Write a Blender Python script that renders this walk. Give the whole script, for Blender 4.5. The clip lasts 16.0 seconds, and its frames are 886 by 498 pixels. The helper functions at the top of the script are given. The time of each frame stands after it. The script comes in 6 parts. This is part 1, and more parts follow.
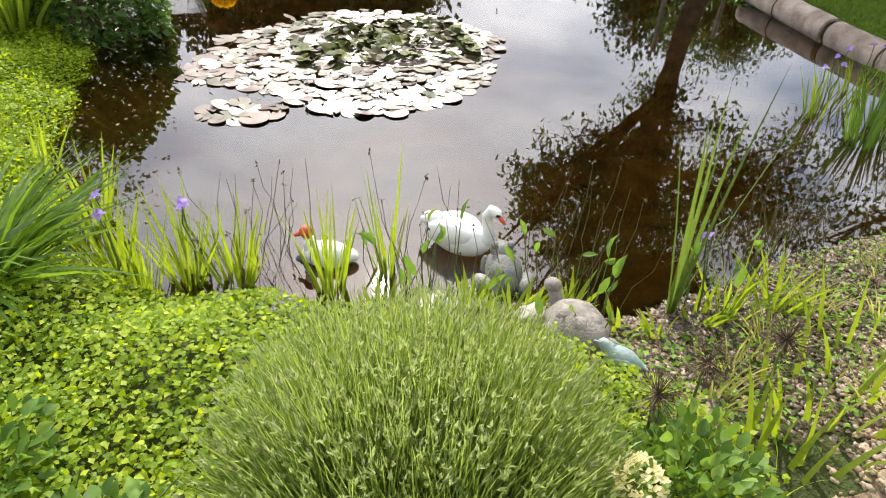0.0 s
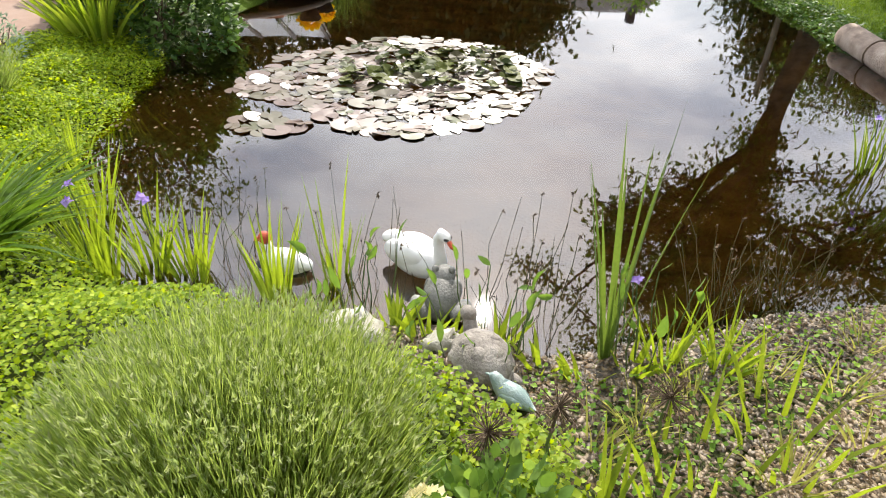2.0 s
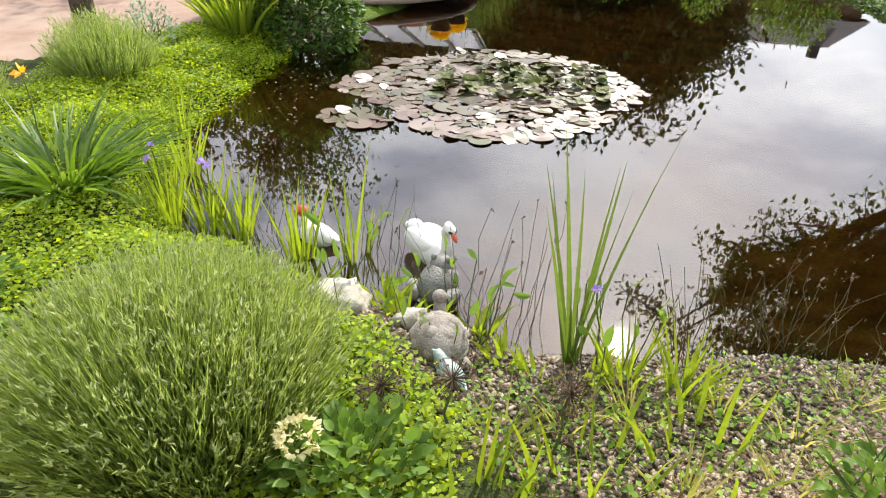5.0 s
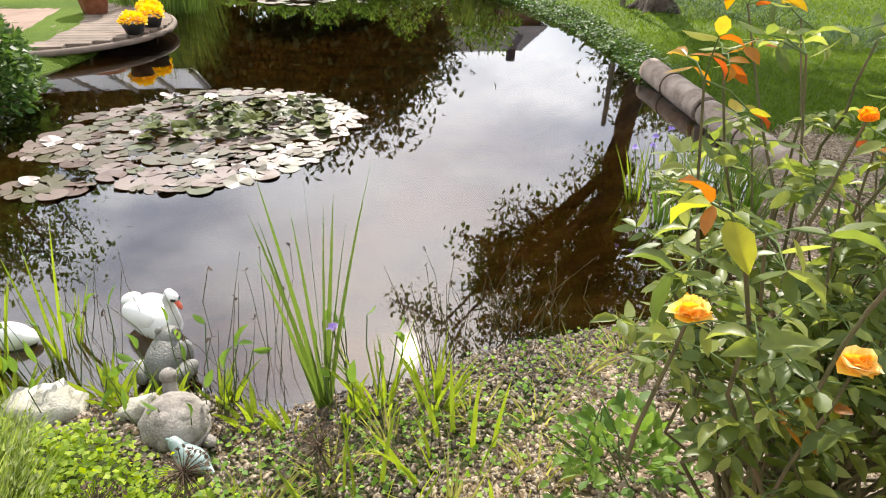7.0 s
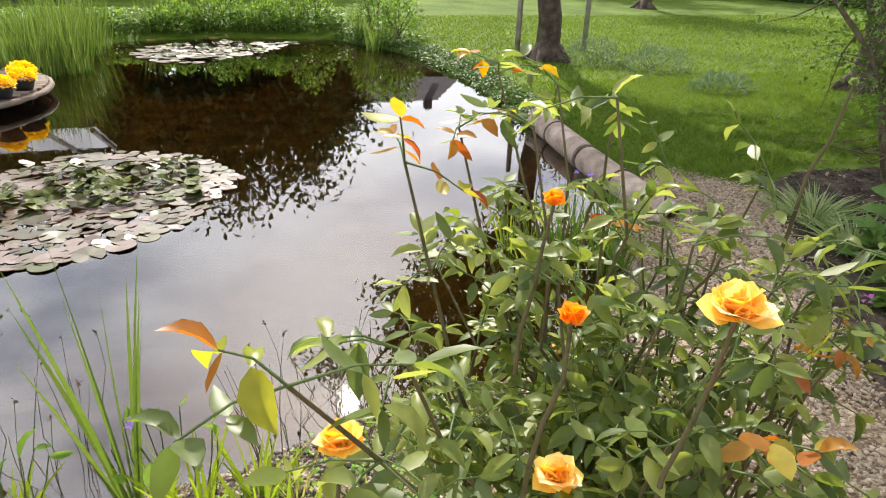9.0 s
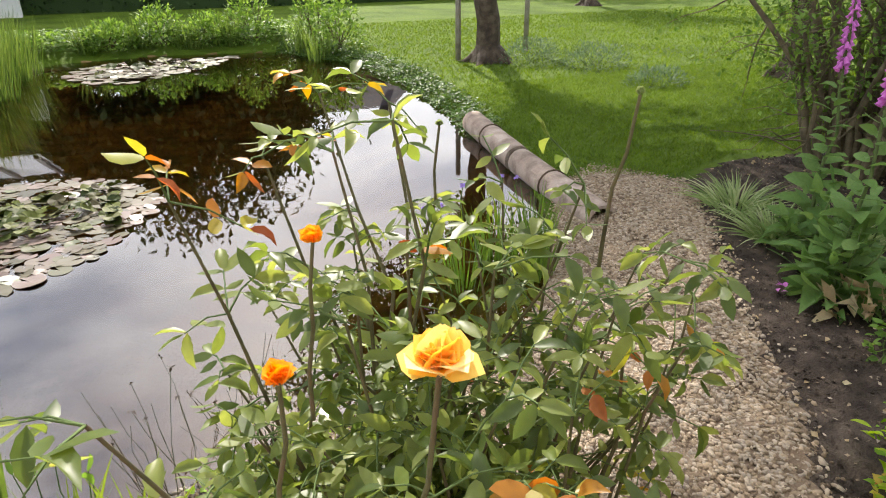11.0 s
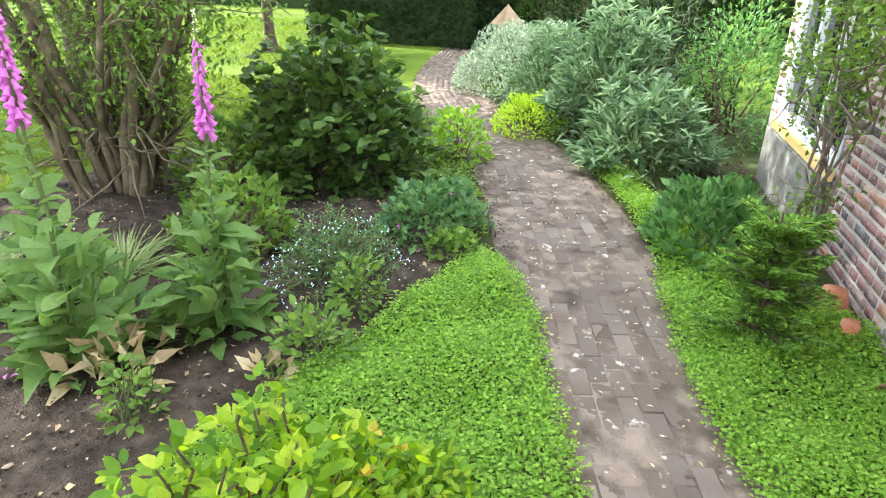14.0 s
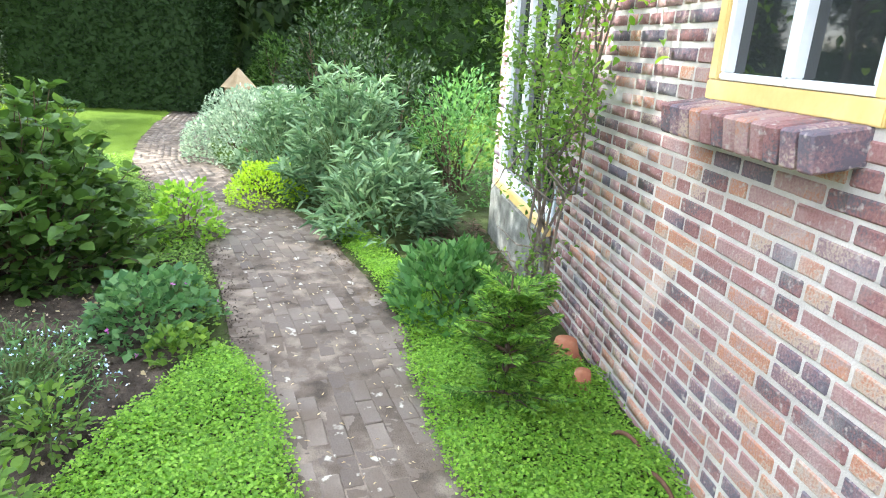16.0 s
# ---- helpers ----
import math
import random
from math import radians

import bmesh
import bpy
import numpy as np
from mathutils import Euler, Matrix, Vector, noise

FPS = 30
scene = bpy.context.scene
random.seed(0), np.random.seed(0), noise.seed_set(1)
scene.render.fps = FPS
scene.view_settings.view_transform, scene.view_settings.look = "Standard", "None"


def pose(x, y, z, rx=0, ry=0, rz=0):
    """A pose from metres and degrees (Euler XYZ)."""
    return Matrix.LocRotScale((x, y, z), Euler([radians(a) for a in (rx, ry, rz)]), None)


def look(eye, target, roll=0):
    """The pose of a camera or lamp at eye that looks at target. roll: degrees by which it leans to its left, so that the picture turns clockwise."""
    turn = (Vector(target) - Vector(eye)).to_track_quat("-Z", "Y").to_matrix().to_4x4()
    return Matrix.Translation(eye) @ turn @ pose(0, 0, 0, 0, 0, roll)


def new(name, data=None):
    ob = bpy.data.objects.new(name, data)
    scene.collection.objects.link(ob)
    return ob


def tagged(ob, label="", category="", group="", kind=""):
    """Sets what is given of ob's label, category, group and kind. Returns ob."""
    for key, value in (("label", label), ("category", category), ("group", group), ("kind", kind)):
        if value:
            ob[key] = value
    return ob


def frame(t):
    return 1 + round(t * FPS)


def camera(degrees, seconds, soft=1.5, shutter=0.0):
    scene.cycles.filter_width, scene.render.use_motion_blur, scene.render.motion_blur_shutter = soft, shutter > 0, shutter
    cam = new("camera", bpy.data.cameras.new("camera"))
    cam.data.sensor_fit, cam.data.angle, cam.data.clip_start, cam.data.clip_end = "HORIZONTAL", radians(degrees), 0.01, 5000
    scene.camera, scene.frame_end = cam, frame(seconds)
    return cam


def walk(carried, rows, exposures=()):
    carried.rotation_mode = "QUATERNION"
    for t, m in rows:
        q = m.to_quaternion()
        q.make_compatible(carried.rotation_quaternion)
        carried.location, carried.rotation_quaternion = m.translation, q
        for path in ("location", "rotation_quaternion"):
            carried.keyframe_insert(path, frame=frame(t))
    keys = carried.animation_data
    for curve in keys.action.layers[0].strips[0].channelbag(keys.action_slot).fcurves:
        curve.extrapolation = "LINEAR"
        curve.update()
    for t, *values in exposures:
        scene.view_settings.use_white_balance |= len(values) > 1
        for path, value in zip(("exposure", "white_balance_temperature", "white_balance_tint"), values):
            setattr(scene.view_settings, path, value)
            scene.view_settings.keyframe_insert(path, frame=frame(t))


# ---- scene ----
cam = camera(69.4, 16.0, soft=1.1)
PATH = [
    (0, (0.164, -0.262, 1.547), (0.671, 1.297, 0.402), 3.2),
    (0.5, (0.345, -0.352, 1.572), (0.796, 1.245, 0.454), 2.5),
    (1, (0.49, -0.337, 1.548), (0.881, 1.291, 0.455), 2.6),
    (1.5, (0.625, -0.324, 1.542), (0.927, 1.332, 0.462), 2.7),
    (2, (0.784, -0.397, 1.55), (0.968, 1.273, 0.466), 2.6),
    (2.5, (0.947, -0.446, 1.551), (0.985, 1.241, 0.477), 2.4),
    (3, (1.043, -0.408, 1.531), (0.912, 1.285, 0.474), 2.0),
    (3.2, (1.071, -0.388, 1.526), (0.875, 1.302, 0.475), 2.0),
    (5.3, (1.383, -0.599, 1.607), (1.126, 1.076, 0.544), 2.7),
    (5.5, (1.4, -0.589, 1.613), (1.214, 1.097, 0.553), 2.7),
    (6, (1.444, -0.563, 1.618), (1.476, 1.146, 0.579), 2.8),
    (6.5, (1.472, -0.529, 1.611), (1.729, 1.179, 0.603), 2.5),
    (7, (1.512, -0.51, 1.622), (1.952, 1.181, 0.649), 2.2),
    (7.5, (1.591, -0.497, 1.635), (2.155, 1.177, 0.698), 2.1),
    (8, (1.727, -0.513, 1.644), (2.347, 1.159, 0.739), 2.0),
    (8.5, (1.839, -0.505, 1.658), (2.484, 1.175, 0.785), 2.0),
    (8.7, (1.87, -0.48, 1.655), (2.519, 1.206, 0.797), 2.0),
    (10.8, (2.163, -0.482, 1.676), (2.861, 1.206, 0.861), -0.5),
    (11, (2.199, -0.514, 1.675), (2.935, 1.151, 0.846), -0.6),
    (11.5, (2.318, -0.552, 1.665), (3.215, 1.011, 0.798), -0.7),
    (11.7, (2.381, -0.552, 1.665), (3.366, 0.945, 0.778), -0.2),
    (12, (2.5, -0.54, 1.618), (3.636, 0.851, 0.738), 0.1),
    (12.5, (2.739, -0.543, 1.622), (4.121, 0.603, 0.741), 0.5),
    (13, (2.943, -0.62, 1.619), (4.528, 0.246, 0.759), 0.9),
    (13.5, (3.121, -0.699, 1.629), (4.832, -0.086, 0.794), 1.3),
    (14, (3.264, -0.711, 1.627), (5.043, -0.277, 0.823), 1.5),
    (14.5, (3.388, -0.681, 1.633), (5.207, -0.376, 0.861), 2.0),
    (15, (3.45, -0.691, 1.635), (5.303, -0.515, 0.905), 2.5),
    (15.5, (3.488, -0.742, 1.66), (5.37, -0.758, 0.983), 2.9),
    (16, (3.54, -0.799, 1.66), (5.423, -1.085, 1.048), 3.3),
]
EXPOSURES = [(0.0, 0.55, 6600, 12), (8.5, 0.62, 6600, 12), (11.0, 0.65, 6700, 13), (12.5, 1.3, 6800, 14), (14.0, 2.0, 6350, 10), (15.0, 2.05, 6150, 10), (16.0, 2.1, 5950, 8)]
walk(cam, [(t, look(eye, target, roll)) for t, eye, target, roll in PATH], EXPOSURES)

# ---- world, sun ----
SUN_AZ, SUN_EL = 11.2, 38.2
world = bpy.data.worlds.new("sky")
scene.world = world
world.use_nodes = True
wn, wl = world.node_tree.nodes, world.node_tree.links
wn.clear()
sky = wn.new("ShaderNodeTexSky")
sky.sky_type, sky.sun_disc = "NISHITA", False
sky.sun_elevation, sky.sun_rotation = radians(SUN_EL), radians(SUN_AZ)
sky.dust_density, sky.air_density, sky.ozone_density = 1.4, 1.0, 1.5
bg = wn.new("ShaderNodeBackground")
bg.inputs[1].default_value = 0.15
wout = wn.new("ShaderNodeOutputWorld")
wtc = wn.new("ShaderNodeTexCoord")
wmap = wn.new("ShaderNodeMapping")
wmap.inputs["Scale"].default_value = (2.2, 2.2, 5.0)
wnoise = wn.new("ShaderNodeTexNoise")
wnoise.inputs["Scale"].default_value, wnoise.inputs["Detail"].default_value = 2.4, 8.0
wramp = wn.new("ShaderNodeValToRGB")
wramp.color_ramp.elements[0].position, wramp.color_ramp.elements[1].position = 0.36, 0.66
wmix = wn.new("ShaderNodeMixRGB")
wmix.inputs[2].default_value = (15.8, 16.0, 16.4, 1)
wmul = wn.new("ShaderNodeMath")
wmul.operation = "MULTIPLY"
wmul.inputs[1].default_value = 0.85
wl.new(wtc.outputs["Generated"], wmap.inputs[0])
wl.new(wmap.outputs[0], wnoise.inputs["Vector"])
wl.new(wnoise.outputs["Fac"], wramp.inputs[0])
wl.new(wramp.outputs[0], wmul.inputs[0])
wl.new(wmul.outputs[0], wmix.inputs[0])
wl.new(sky.outputs[0], wmix.inputs[1])
wl.new(wmix.outputs[0], bg.inputs[0])
wl.new(bg.outputs[0], wout.inputs[0])

sun_data = bpy.data.lights.new("sun", "SUN")
sun_data.energy, sun_data.angle, sun_data.color = 5.0, radians(0.53), (1.0, 0.95, 0.86)
sun = new("sun", sun_data)
SUN_DIR = Vector((math.sin(radians(SUN_AZ)) * math.cos(radians(SUN_EL)), math.cos(radians(SUN_AZ)) * math.cos(radians(SUN_EL)), math.sin(radians(SUN_EL))))
sun.matrix_world = look(SUN_DIR * 60, (0, 0, 0))


# ---- materials ----
def nodes_of(name):
    m = bpy.data.materials.new(name)
    m.use_nodes = True
    nt = m.node_tree
    b = nt.nodes["Principled BSDF"]
    return m, nt, b


def ramp_node(nt, cols, stops=None):
    r = nt.nodes.new("ShaderNodeValToRGB")
    e = r.color_ramp.elements
    n = len(cols)
    while len(e) < n:
        e.new(0.5)
    for k, c in enumerate(cols):
        e[k].position = stops[k] if stops else k / max(1, n - 1)
        e[k].color = (*c, 1)
    return r


def leaf_mat(name, cols, trans=0.4, rough=0.55, spec=0.22, single=False):
    """Leaf: colour varies from leaf to leaf, light shines through."""
    m, nt, b = nodes_of(name)
    g = nt.nodes.new("ShaderNodeNewGeometry")
    r = ramp_node(nt, cols)
    tc = nt.nodes.new("ShaderNodeTexCoord")
    nz = nt.nodes.new("ShaderNodeTexNoise")
    nz.inputs["Scale"].default_value = 60
    hsv = nt.nodes.new("ShaderNodeHueSaturation")
    mr = nt.nodes.new("ShaderNodeMapRange")
    mr.inputs[3].default_value, mr.inputs[4].default_value = 0.75, 1.25
    if single:
        oi = nt.nodes.new("ShaderNodeObjectInfo")
        nt.links.new(oi.outputs["Random"], r.inputs[0])
    else:
        nt.links.new(g.outputs["Random Per Island"], r.inputs[0])
    nt.links.new(tc.outputs["Object"], nz.inputs["Vector"])
    nt.links.new(nz.outputs["Fac"], mr.inputs[0])
    nt.links.new(mr.outputs[0], hsv.inputs["Value"])
    nt.links.new(r.outputs[0], hsv.inputs["Color"])
    nt.links.new(hsv.outputs[0], b.inputs["Base Color"])
    b.inputs["Roughness"].default_value = rough
    b.inputs["Specular IOR Level"].default_value = spec
    tr = nt.nodes.new("ShaderNodeBsdfTranslucent")
    br = nt.nodes.new("ShaderNodeHueSaturation")
    br.inputs["Value"].default_value, br.inputs["Saturation"].default_value, br.inputs["Hue"].default_value = 2.2, 1.1, 0.485
    nt.links.new(hsv.outputs[0], br.inputs["Color"])
    nt.links.new(br.outputs[0], tr.inputs["Color"])
    mx = nt.nodes.new("ShaderNodeMixShader")
    mx.inputs[0].default_value = trans
    nt.links.new(b.outputs[0], mx.inputs[1])
    nt.links.new(tr.outputs[0], mx.inputs[2])
    nt.links.new(mx.outputs[0], nt.nodes["Material Output"].inputs[0])
    return m


def rough_mat(name, cols, scale=8.0, fine=90.0, rough=0.85, bump=0.3, spec=0.3, dist=0.01, per=""):
    """Mineral, bark or painted surface: two scales of colour, fine relief. per: 'object' or 'island' adds variation piece by piece."""
    m, nt, b = nodes_of(name)
    tc = nt.nodes.new("ShaderNodeTexCoord")
    n1 = nt.nodes.new("ShaderNodeTexNoise")
    n1.inputs["Scale"].default_value, n1.inputs["Detail"].default_value = scale, 6
    n2 = nt.nodes.new("ShaderNodeTexNoise")
    n2.inputs["Scale"].default_value, n2.inputs["Detail"].default_value = fine, 4
    nt.links.new(tc.outputs["Object"], n1.inputs["Vector"])
    nt.links.new(tc.outputs["Object"], n2.inputs["Vector"])
    r = ramp_node(nt, cols)
    add = nt.nodes.new("ShaderNodeMath")
    add.operation = "MULTIPLY_ADD"
    add.inputs[1].default_value = 0.45
    nt.links.new(n2.outputs["Fac"], add.inputs[0])
    mr = nt.nodes.new("ShaderNodeMapRange")
    mr.inputs[1].default_value, mr.inputs[2].default_value = 0.3, 0.7
    mr.inputs[3].default_value, mr.inputs[4].default_value = -0.2, 0.75
    if per:
        src = nt.nodes.new("ShaderNodeObjectInfo") if per == "object" else nt.nodes.new("ShaderNodeNewGeometry")
        out = src.outputs["Random"] if per == "object" else src.outputs["Random Per Island"]
        mr.inputs[3].default_value, mr.inputs[4].default_value = -0.3, -0.1
        ad2 = nt.nodes.new("ShaderNodeMath")
        ad2.operation = "ADD"
        nt.links.new(n1.outputs["Fac"], mr.inputs[0])
        nt.links.new(mr.outputs[0], ad2.inputs[0])
        nt.links.new(out, ad2.inputs[1])
        nt.links.new(ad2.outputs[0], add.inputs[2])
    else:
        nt.links.new(n1.outputs["Fac"], mr.inputs[0])
        nt.links.new(mr.outputs[0], add.inputs[2])
    nt.links.new(add.outputs[0], r.inputs[0])
    nt.links.new(r.outputs[0], b.inputs["Base Color"])
    b.inputs["Roughness"].default_value = rough
    b.inputs["Specular IOR Level"].default_value = spec
    bp = nt.nodes.new("ShaderNodeBump")
    bp.inputs["Strength"].default_value, bp.inputs["Distance"].default_value = bump, dist
    nt.links.new(n2.outputs["Fac"], bp.inputs["Height"])
    nt.links.new(bp.outputs[0], b.inputs["Normal"])
    return m


M_LAV = leaf_mat("lavender_green", [(0.095, 0.145, 0.035), (0.18, 0.25, 0.06), (0.27, 0.34, 0.095)], 0.45)
M_LAVTIP = leaf_mat("lavender_bud", [(0.17, 0.23, 0.085), (0.25, 0.31, 0.11), (0.26, 0.29, 0.17)], 0.4)
M_COVER = leaf_mat("creeping_jenny", [(0.11, 0.185, 0.014), (0.22, 0.315, 0.024), (0.38, 0.45, 0.045)], 0.45)
M_COVER2 = leaf_mat("ground_cover", [(0.092, 0.19, 0.026), (0.168, 0.31, 0.042), (0.27, 0.425, 0.07)], 0.44)
M_GRASS = leaf_mat("grass_blade", [(0.05, 0.1, 0.015), (0.085, 0.16, 0.022), (0.13, 0.21, 0.035)], 0.4, 0.38, 0.5)
M_LAWNGRASS = leaf_mat("lawn_blade", [(0.048, 0.09, 0.009), (0.08, 0.138, 0.014), (0.115, 0.175, 0.022)], 0.4)
M_FARREED = leaf_mat("far_reed_leaf", [(0.045, 0.085, 0.016), (0.08, 0.13, 0.026), (0.12, 0.17, 0.04)], 0.35)
M_COPPER = leaf_mat("spirea_young_leaf", [(0.3, 0.13, 0.03), (0.36, 0.26, 0.04), (0.4, 0.42, 0.06)], 0.4)
M_DRYGRASS = leaf_mat("dry_grass", [(0.16, 0.22, 0.05), (0.28, 0.3, 0.08), (0.36, 0.32, 0.12)], 0.4)
M_DEBRIS = leaf_mat("leaf_debris", [(0.08, 0.055, 0.035), (0.16, 0.11, 0.06), (0.26, 0.2, 0.11)], 0.1, 0.8)
M_IRIS = leaf_mat("iris_leaf", [(0.08, 0.135, 0.016), (0.15, 0.22, 0.026), (0.25, 0.3, 0.05)], 0.45)
M_DARKLEAF = leaf_mat("dark_shrub_leaf", [(0.03, 0.066, 0.014), (0.058, 0.115, 0.024), (0.1, 0.175, 0.04)], 0.3, 0.5, 0.22)
M_MIDLEAF = leaf_mat("mid_leaf", [(0.06, 0.12, 0.02), (0.11, 0.2, 0.035), (0.18, 0.28, 0.06)], 0.35)
M_ROSELEAF = leaf_mat("rose_leaf", [(0.06, 0.095, 0.022), (0.125, 0.17, 0.034), (0.23, 0.265, 0.065)], 0.45, 0.42, 0.4)
M_ROSENEW = leaf_mat("rose_young_leaf", [(0.3, 0.09, 0.03), (0.35, 0.2, 0.03), (0.25, 0.3, 0.04)], 0.45, 0.35)
M_GREYLEAF = leaf_mat("grey_green_leaf", [(0.12, 0.17, 0.11), (0.2, 0.27, 0.18), (0.34, 0.4, 0.28)], 0.3)
M_LILYTURF = leaf_mat("lilyturf_leaf", [(0.12, 0.19, 0.06), (0.2, 0.27, 0.1), (0.36, 0.4, 0.22)], 0.35)
M_CATMINT = leaf_mat("catmint_leaf", [(0.06, 0.1, 0.05), (0.09, 0.14, 0.07), (0.13, 0.18, 0.1)], 0.3)
M_BLUELEAF = leaf_mat("blue_green_leaf", [(0.06, 0.125, 0.03), (0.105, 0.19, 0.048), (0.17, 0.265, 0.085)], 0.32)
M_GOLDLEAF = leaf_mat("golden_leaf", [(0.22, 0.36, 0.03), (0.32, 0.48, 0.05), (0.38, 0.5, 0.08)], 0.4)
M_SPIREA = leaf_mat("spirea_leaf", [(0.06, 0.14, 0.014), (0.13, 0.25, 0.022), (0.23, 0.36, 0.032), (0.35, 0.43, 0.048)], 0.45)
M_DRYLEAF = leaf_mat("dry_leaf", [(0.28, 0.21, 0.11), (0.4, 0.32, 0.18), (0.48, 0.42, 0.26)], 0.3)
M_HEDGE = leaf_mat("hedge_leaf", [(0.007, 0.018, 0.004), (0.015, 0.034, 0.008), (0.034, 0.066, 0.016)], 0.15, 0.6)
M_FARLEAF = leaf_mat("far_tree_leaf", [(0.02, 0.035, 0.01), (0.035, 0.06, 0.015), (0.05, 0.08, 0.02)], 0.15)
M_TREELEAF = leaf_mat("tree_leaf", [(0.04, 0.075, 0.015), (0.07, 0.12, 0.025), (0.1, 0.16, 0.03)], 0.35)
M_YEW = leaf_mat("yew_needle", [(0.05, 0.12, 0.02), (0.12, 0.24, 0.04), (0.26, 0.42, 0.075)], 0.35)
M_PINK = leaf_mat("foxglove_pink", [(0.42, 0.1, 0.36), (0.48, 0.15, 0.42), (0.56, 0.24, 0.5)], 0.25)
M_STONECROP = leaf_mat("stonecrop_leaf", [(0.045, 0.12, 0.03), (0.08, 0.18, 0.05), (0.14, 0.26, 0.08)], 0.3)
M_CRANES = leaf_mat("cranesbill_leaf", [(0.045, 0.115, 0.04), (0.085, 0.175, 0.06), (0.14, 0.25, 0.09)], 0.3)
M_HELLE = leaf_mat("hellebore_leaf", [(0.06, 0.12, 0.055), (0.12, 0.2, 0.095), (0.21, 0.3, 0.16)], 0.25)
M_VIOLET = leaf_mat("iris_violet", [(0.2, 0.12, 0.38), (0.3, 0.2, 0.48), (0.42, 0.32, 0.58)], 0.3)
M_WHITEFL = leaf_mat("pale_blue_petal", [(0.42, 0.54, 0.78), (0.58, 0.67, 0.82), (0.72, 0.75, 0.82)], 0.3)
M_ROSE = leaf_mat("rose_petal", [(0.82, 0.54, 0.08), (0.85, 0.63, 0.16), (0.87, 0.75, 0.4)], 0.25, 0.5)
M_ORANGE = leaf_mat("orange_petal", [(0.82, 0.36, 0.025), (0.85, 0.46, 0.05)], 0.25, 0.5)
M_YELLOWFL = leaf_mat("yellow_petal", [(0.75, 0.52, 0.012), (0.8, 0.62, 0.03)], 0.3, 0.5)
M_CREAM = leaf_mat("cream_petal", [(0.7, 0.65, 0.4), (0.78, 0.74, 0.52)], 0.3, 0.5)
M_PAD = leaf_mat("lily_pad", [(0.03, 0.03, 0.012), (0.085, 0.075, 0.035), (0.12, 0.1, 0.06), (0.16, 0.12, 0.09), (0.2, 0.15, 0.125), (0.09, 0.05, 0.035), (0.07, 0.09, 0.025)], 0.05, 0.34, 0.5, True)
M_PADUP = leaf_mat("lily_pad_raised", [(0.03, 0.045, 0.01), (0.06, 0.08, 0.015), (0.13, 0.15, 0.03), (0.05, 0.04, 0.015)], 0.25, 0.55, 0.2, True)
M_STEM = rough_mat("green_stem", [(0.07, 0.11, 0.03), (0.13, 0.18, 0.06)], 20, 120)
M_BROWNSTEM = rough_mat("brown_stem", [(0.06, 0.04, 0.025), (0.14, 0.1, 0.06)], 20, 120)
M_VINE = rough_mat("vine_stem", [(0.09, 0.07, 0.055), (0.17, 0.135, 0.105), (0.25, 0.2, 0.16)], 20, 120)
M_CANE = rough_mat("rose_cane", [(0.07, 0.06, 0.03), (0.12, 0.11, 0.05), (0.15, 0.1, 0.06)], 20, 120)
M_OLDSTEM = rough_mat("old_shrub_bark", [(0.06, 0.048, 0.028), (0.13, 0.105, 0.062), (0.21, 0.175, 0.11)], 9, 60, bump=0.7, dist=0.01)
M_BARK = rough_mat("bark", [(0.03, 0.022, 0.015), (0.075, 0.055, 0.038), (0.14, 0.11, 0.08)], 9, 50, bump=0.8, dist=0.03)
M_LAWN = rough_mat("lawn_turf", [(0.048, 0.085, 0.008), (0.08, 0.13, 0.012), (0.112, 0.17, 0.018)], 0.8, 60, bump=0.8, dist=0.03, spec=0.1)
M_SOIL = rough_mat("dark_soil", [(0.025, 0.018, 0.013), (0.06, 0.045, 0.034), (0.12, 0.092, 0.07)], 9, 120, bump=0.9, dist=0.02, spec=0.15)
M_BED = rough_mat("planted_soil", [(0.03, 0.035, 0.012), (0.05, 0.065, 0.02), (0.07, 0.09, 0.028)], 6, 80, bump=0.9, dist=0.02, spec=0.1)
M_GRAVELBED = rough_mat("gravel_bed", [(0.12, 0.08, 0.05), (0.2, 0.145, 0.095), (0.28, 0.21, 0.145)], 5, 110, bump=0.9, dist=0.012, spec=0.2)
M_CHIP = rough_mat("slate_chip", [(0.09, 0.062, 0.038), (0.205, 0.148, 0.09), (0.305, 0.23, 0.145), (0.265, 0.22, 0.163), (0.42, 0.34, 0.24)], 30, 150, bump=0.3, per="island", spec=0.3, rough=0.7)
M_SHORECHIP = rough_mat("shore_chip", [(0.045, 0.034, 0.022), (0.1, 0.074, 0.046), (0.17, 0.128, 0.082), (0.28, 0.22, 0.15)], 30, 150, bump=0.3, per="island", spec=0.45, rough=0.45)
M_MUD = rough_mat("pond_mud", [(0.085, 0.057, 0.02), (0.18, 0.122, 0.045), (0.29, 0.2, 0.08)], 3, 40, bump=0.5, dist=0.02)
M_WET = rough_mat("wet_shore_mud", [(0.02, 0.016, 0.011), (0.05, 0.04, 0.028), (0.11, 0.09, 0.068)], 14, 90, rough=0.32, bump=0.9, dist=0.02, spec=0.6)
M_TERRACE = rough_mat("terrace_paving", [(0.23, 0.15, 0.11), (0.29, 0.2, 0.15), (0.32, 0.235, 0.18)], 3, 80)
M_MORTAR = rough_mat("lime_mortar", [(0.38, 0.34, 0.31), (0.48, 0.44, 0.4), (0.58, 0.54, 0.5)], 5, 140, bump=0.5, dist=0.006)
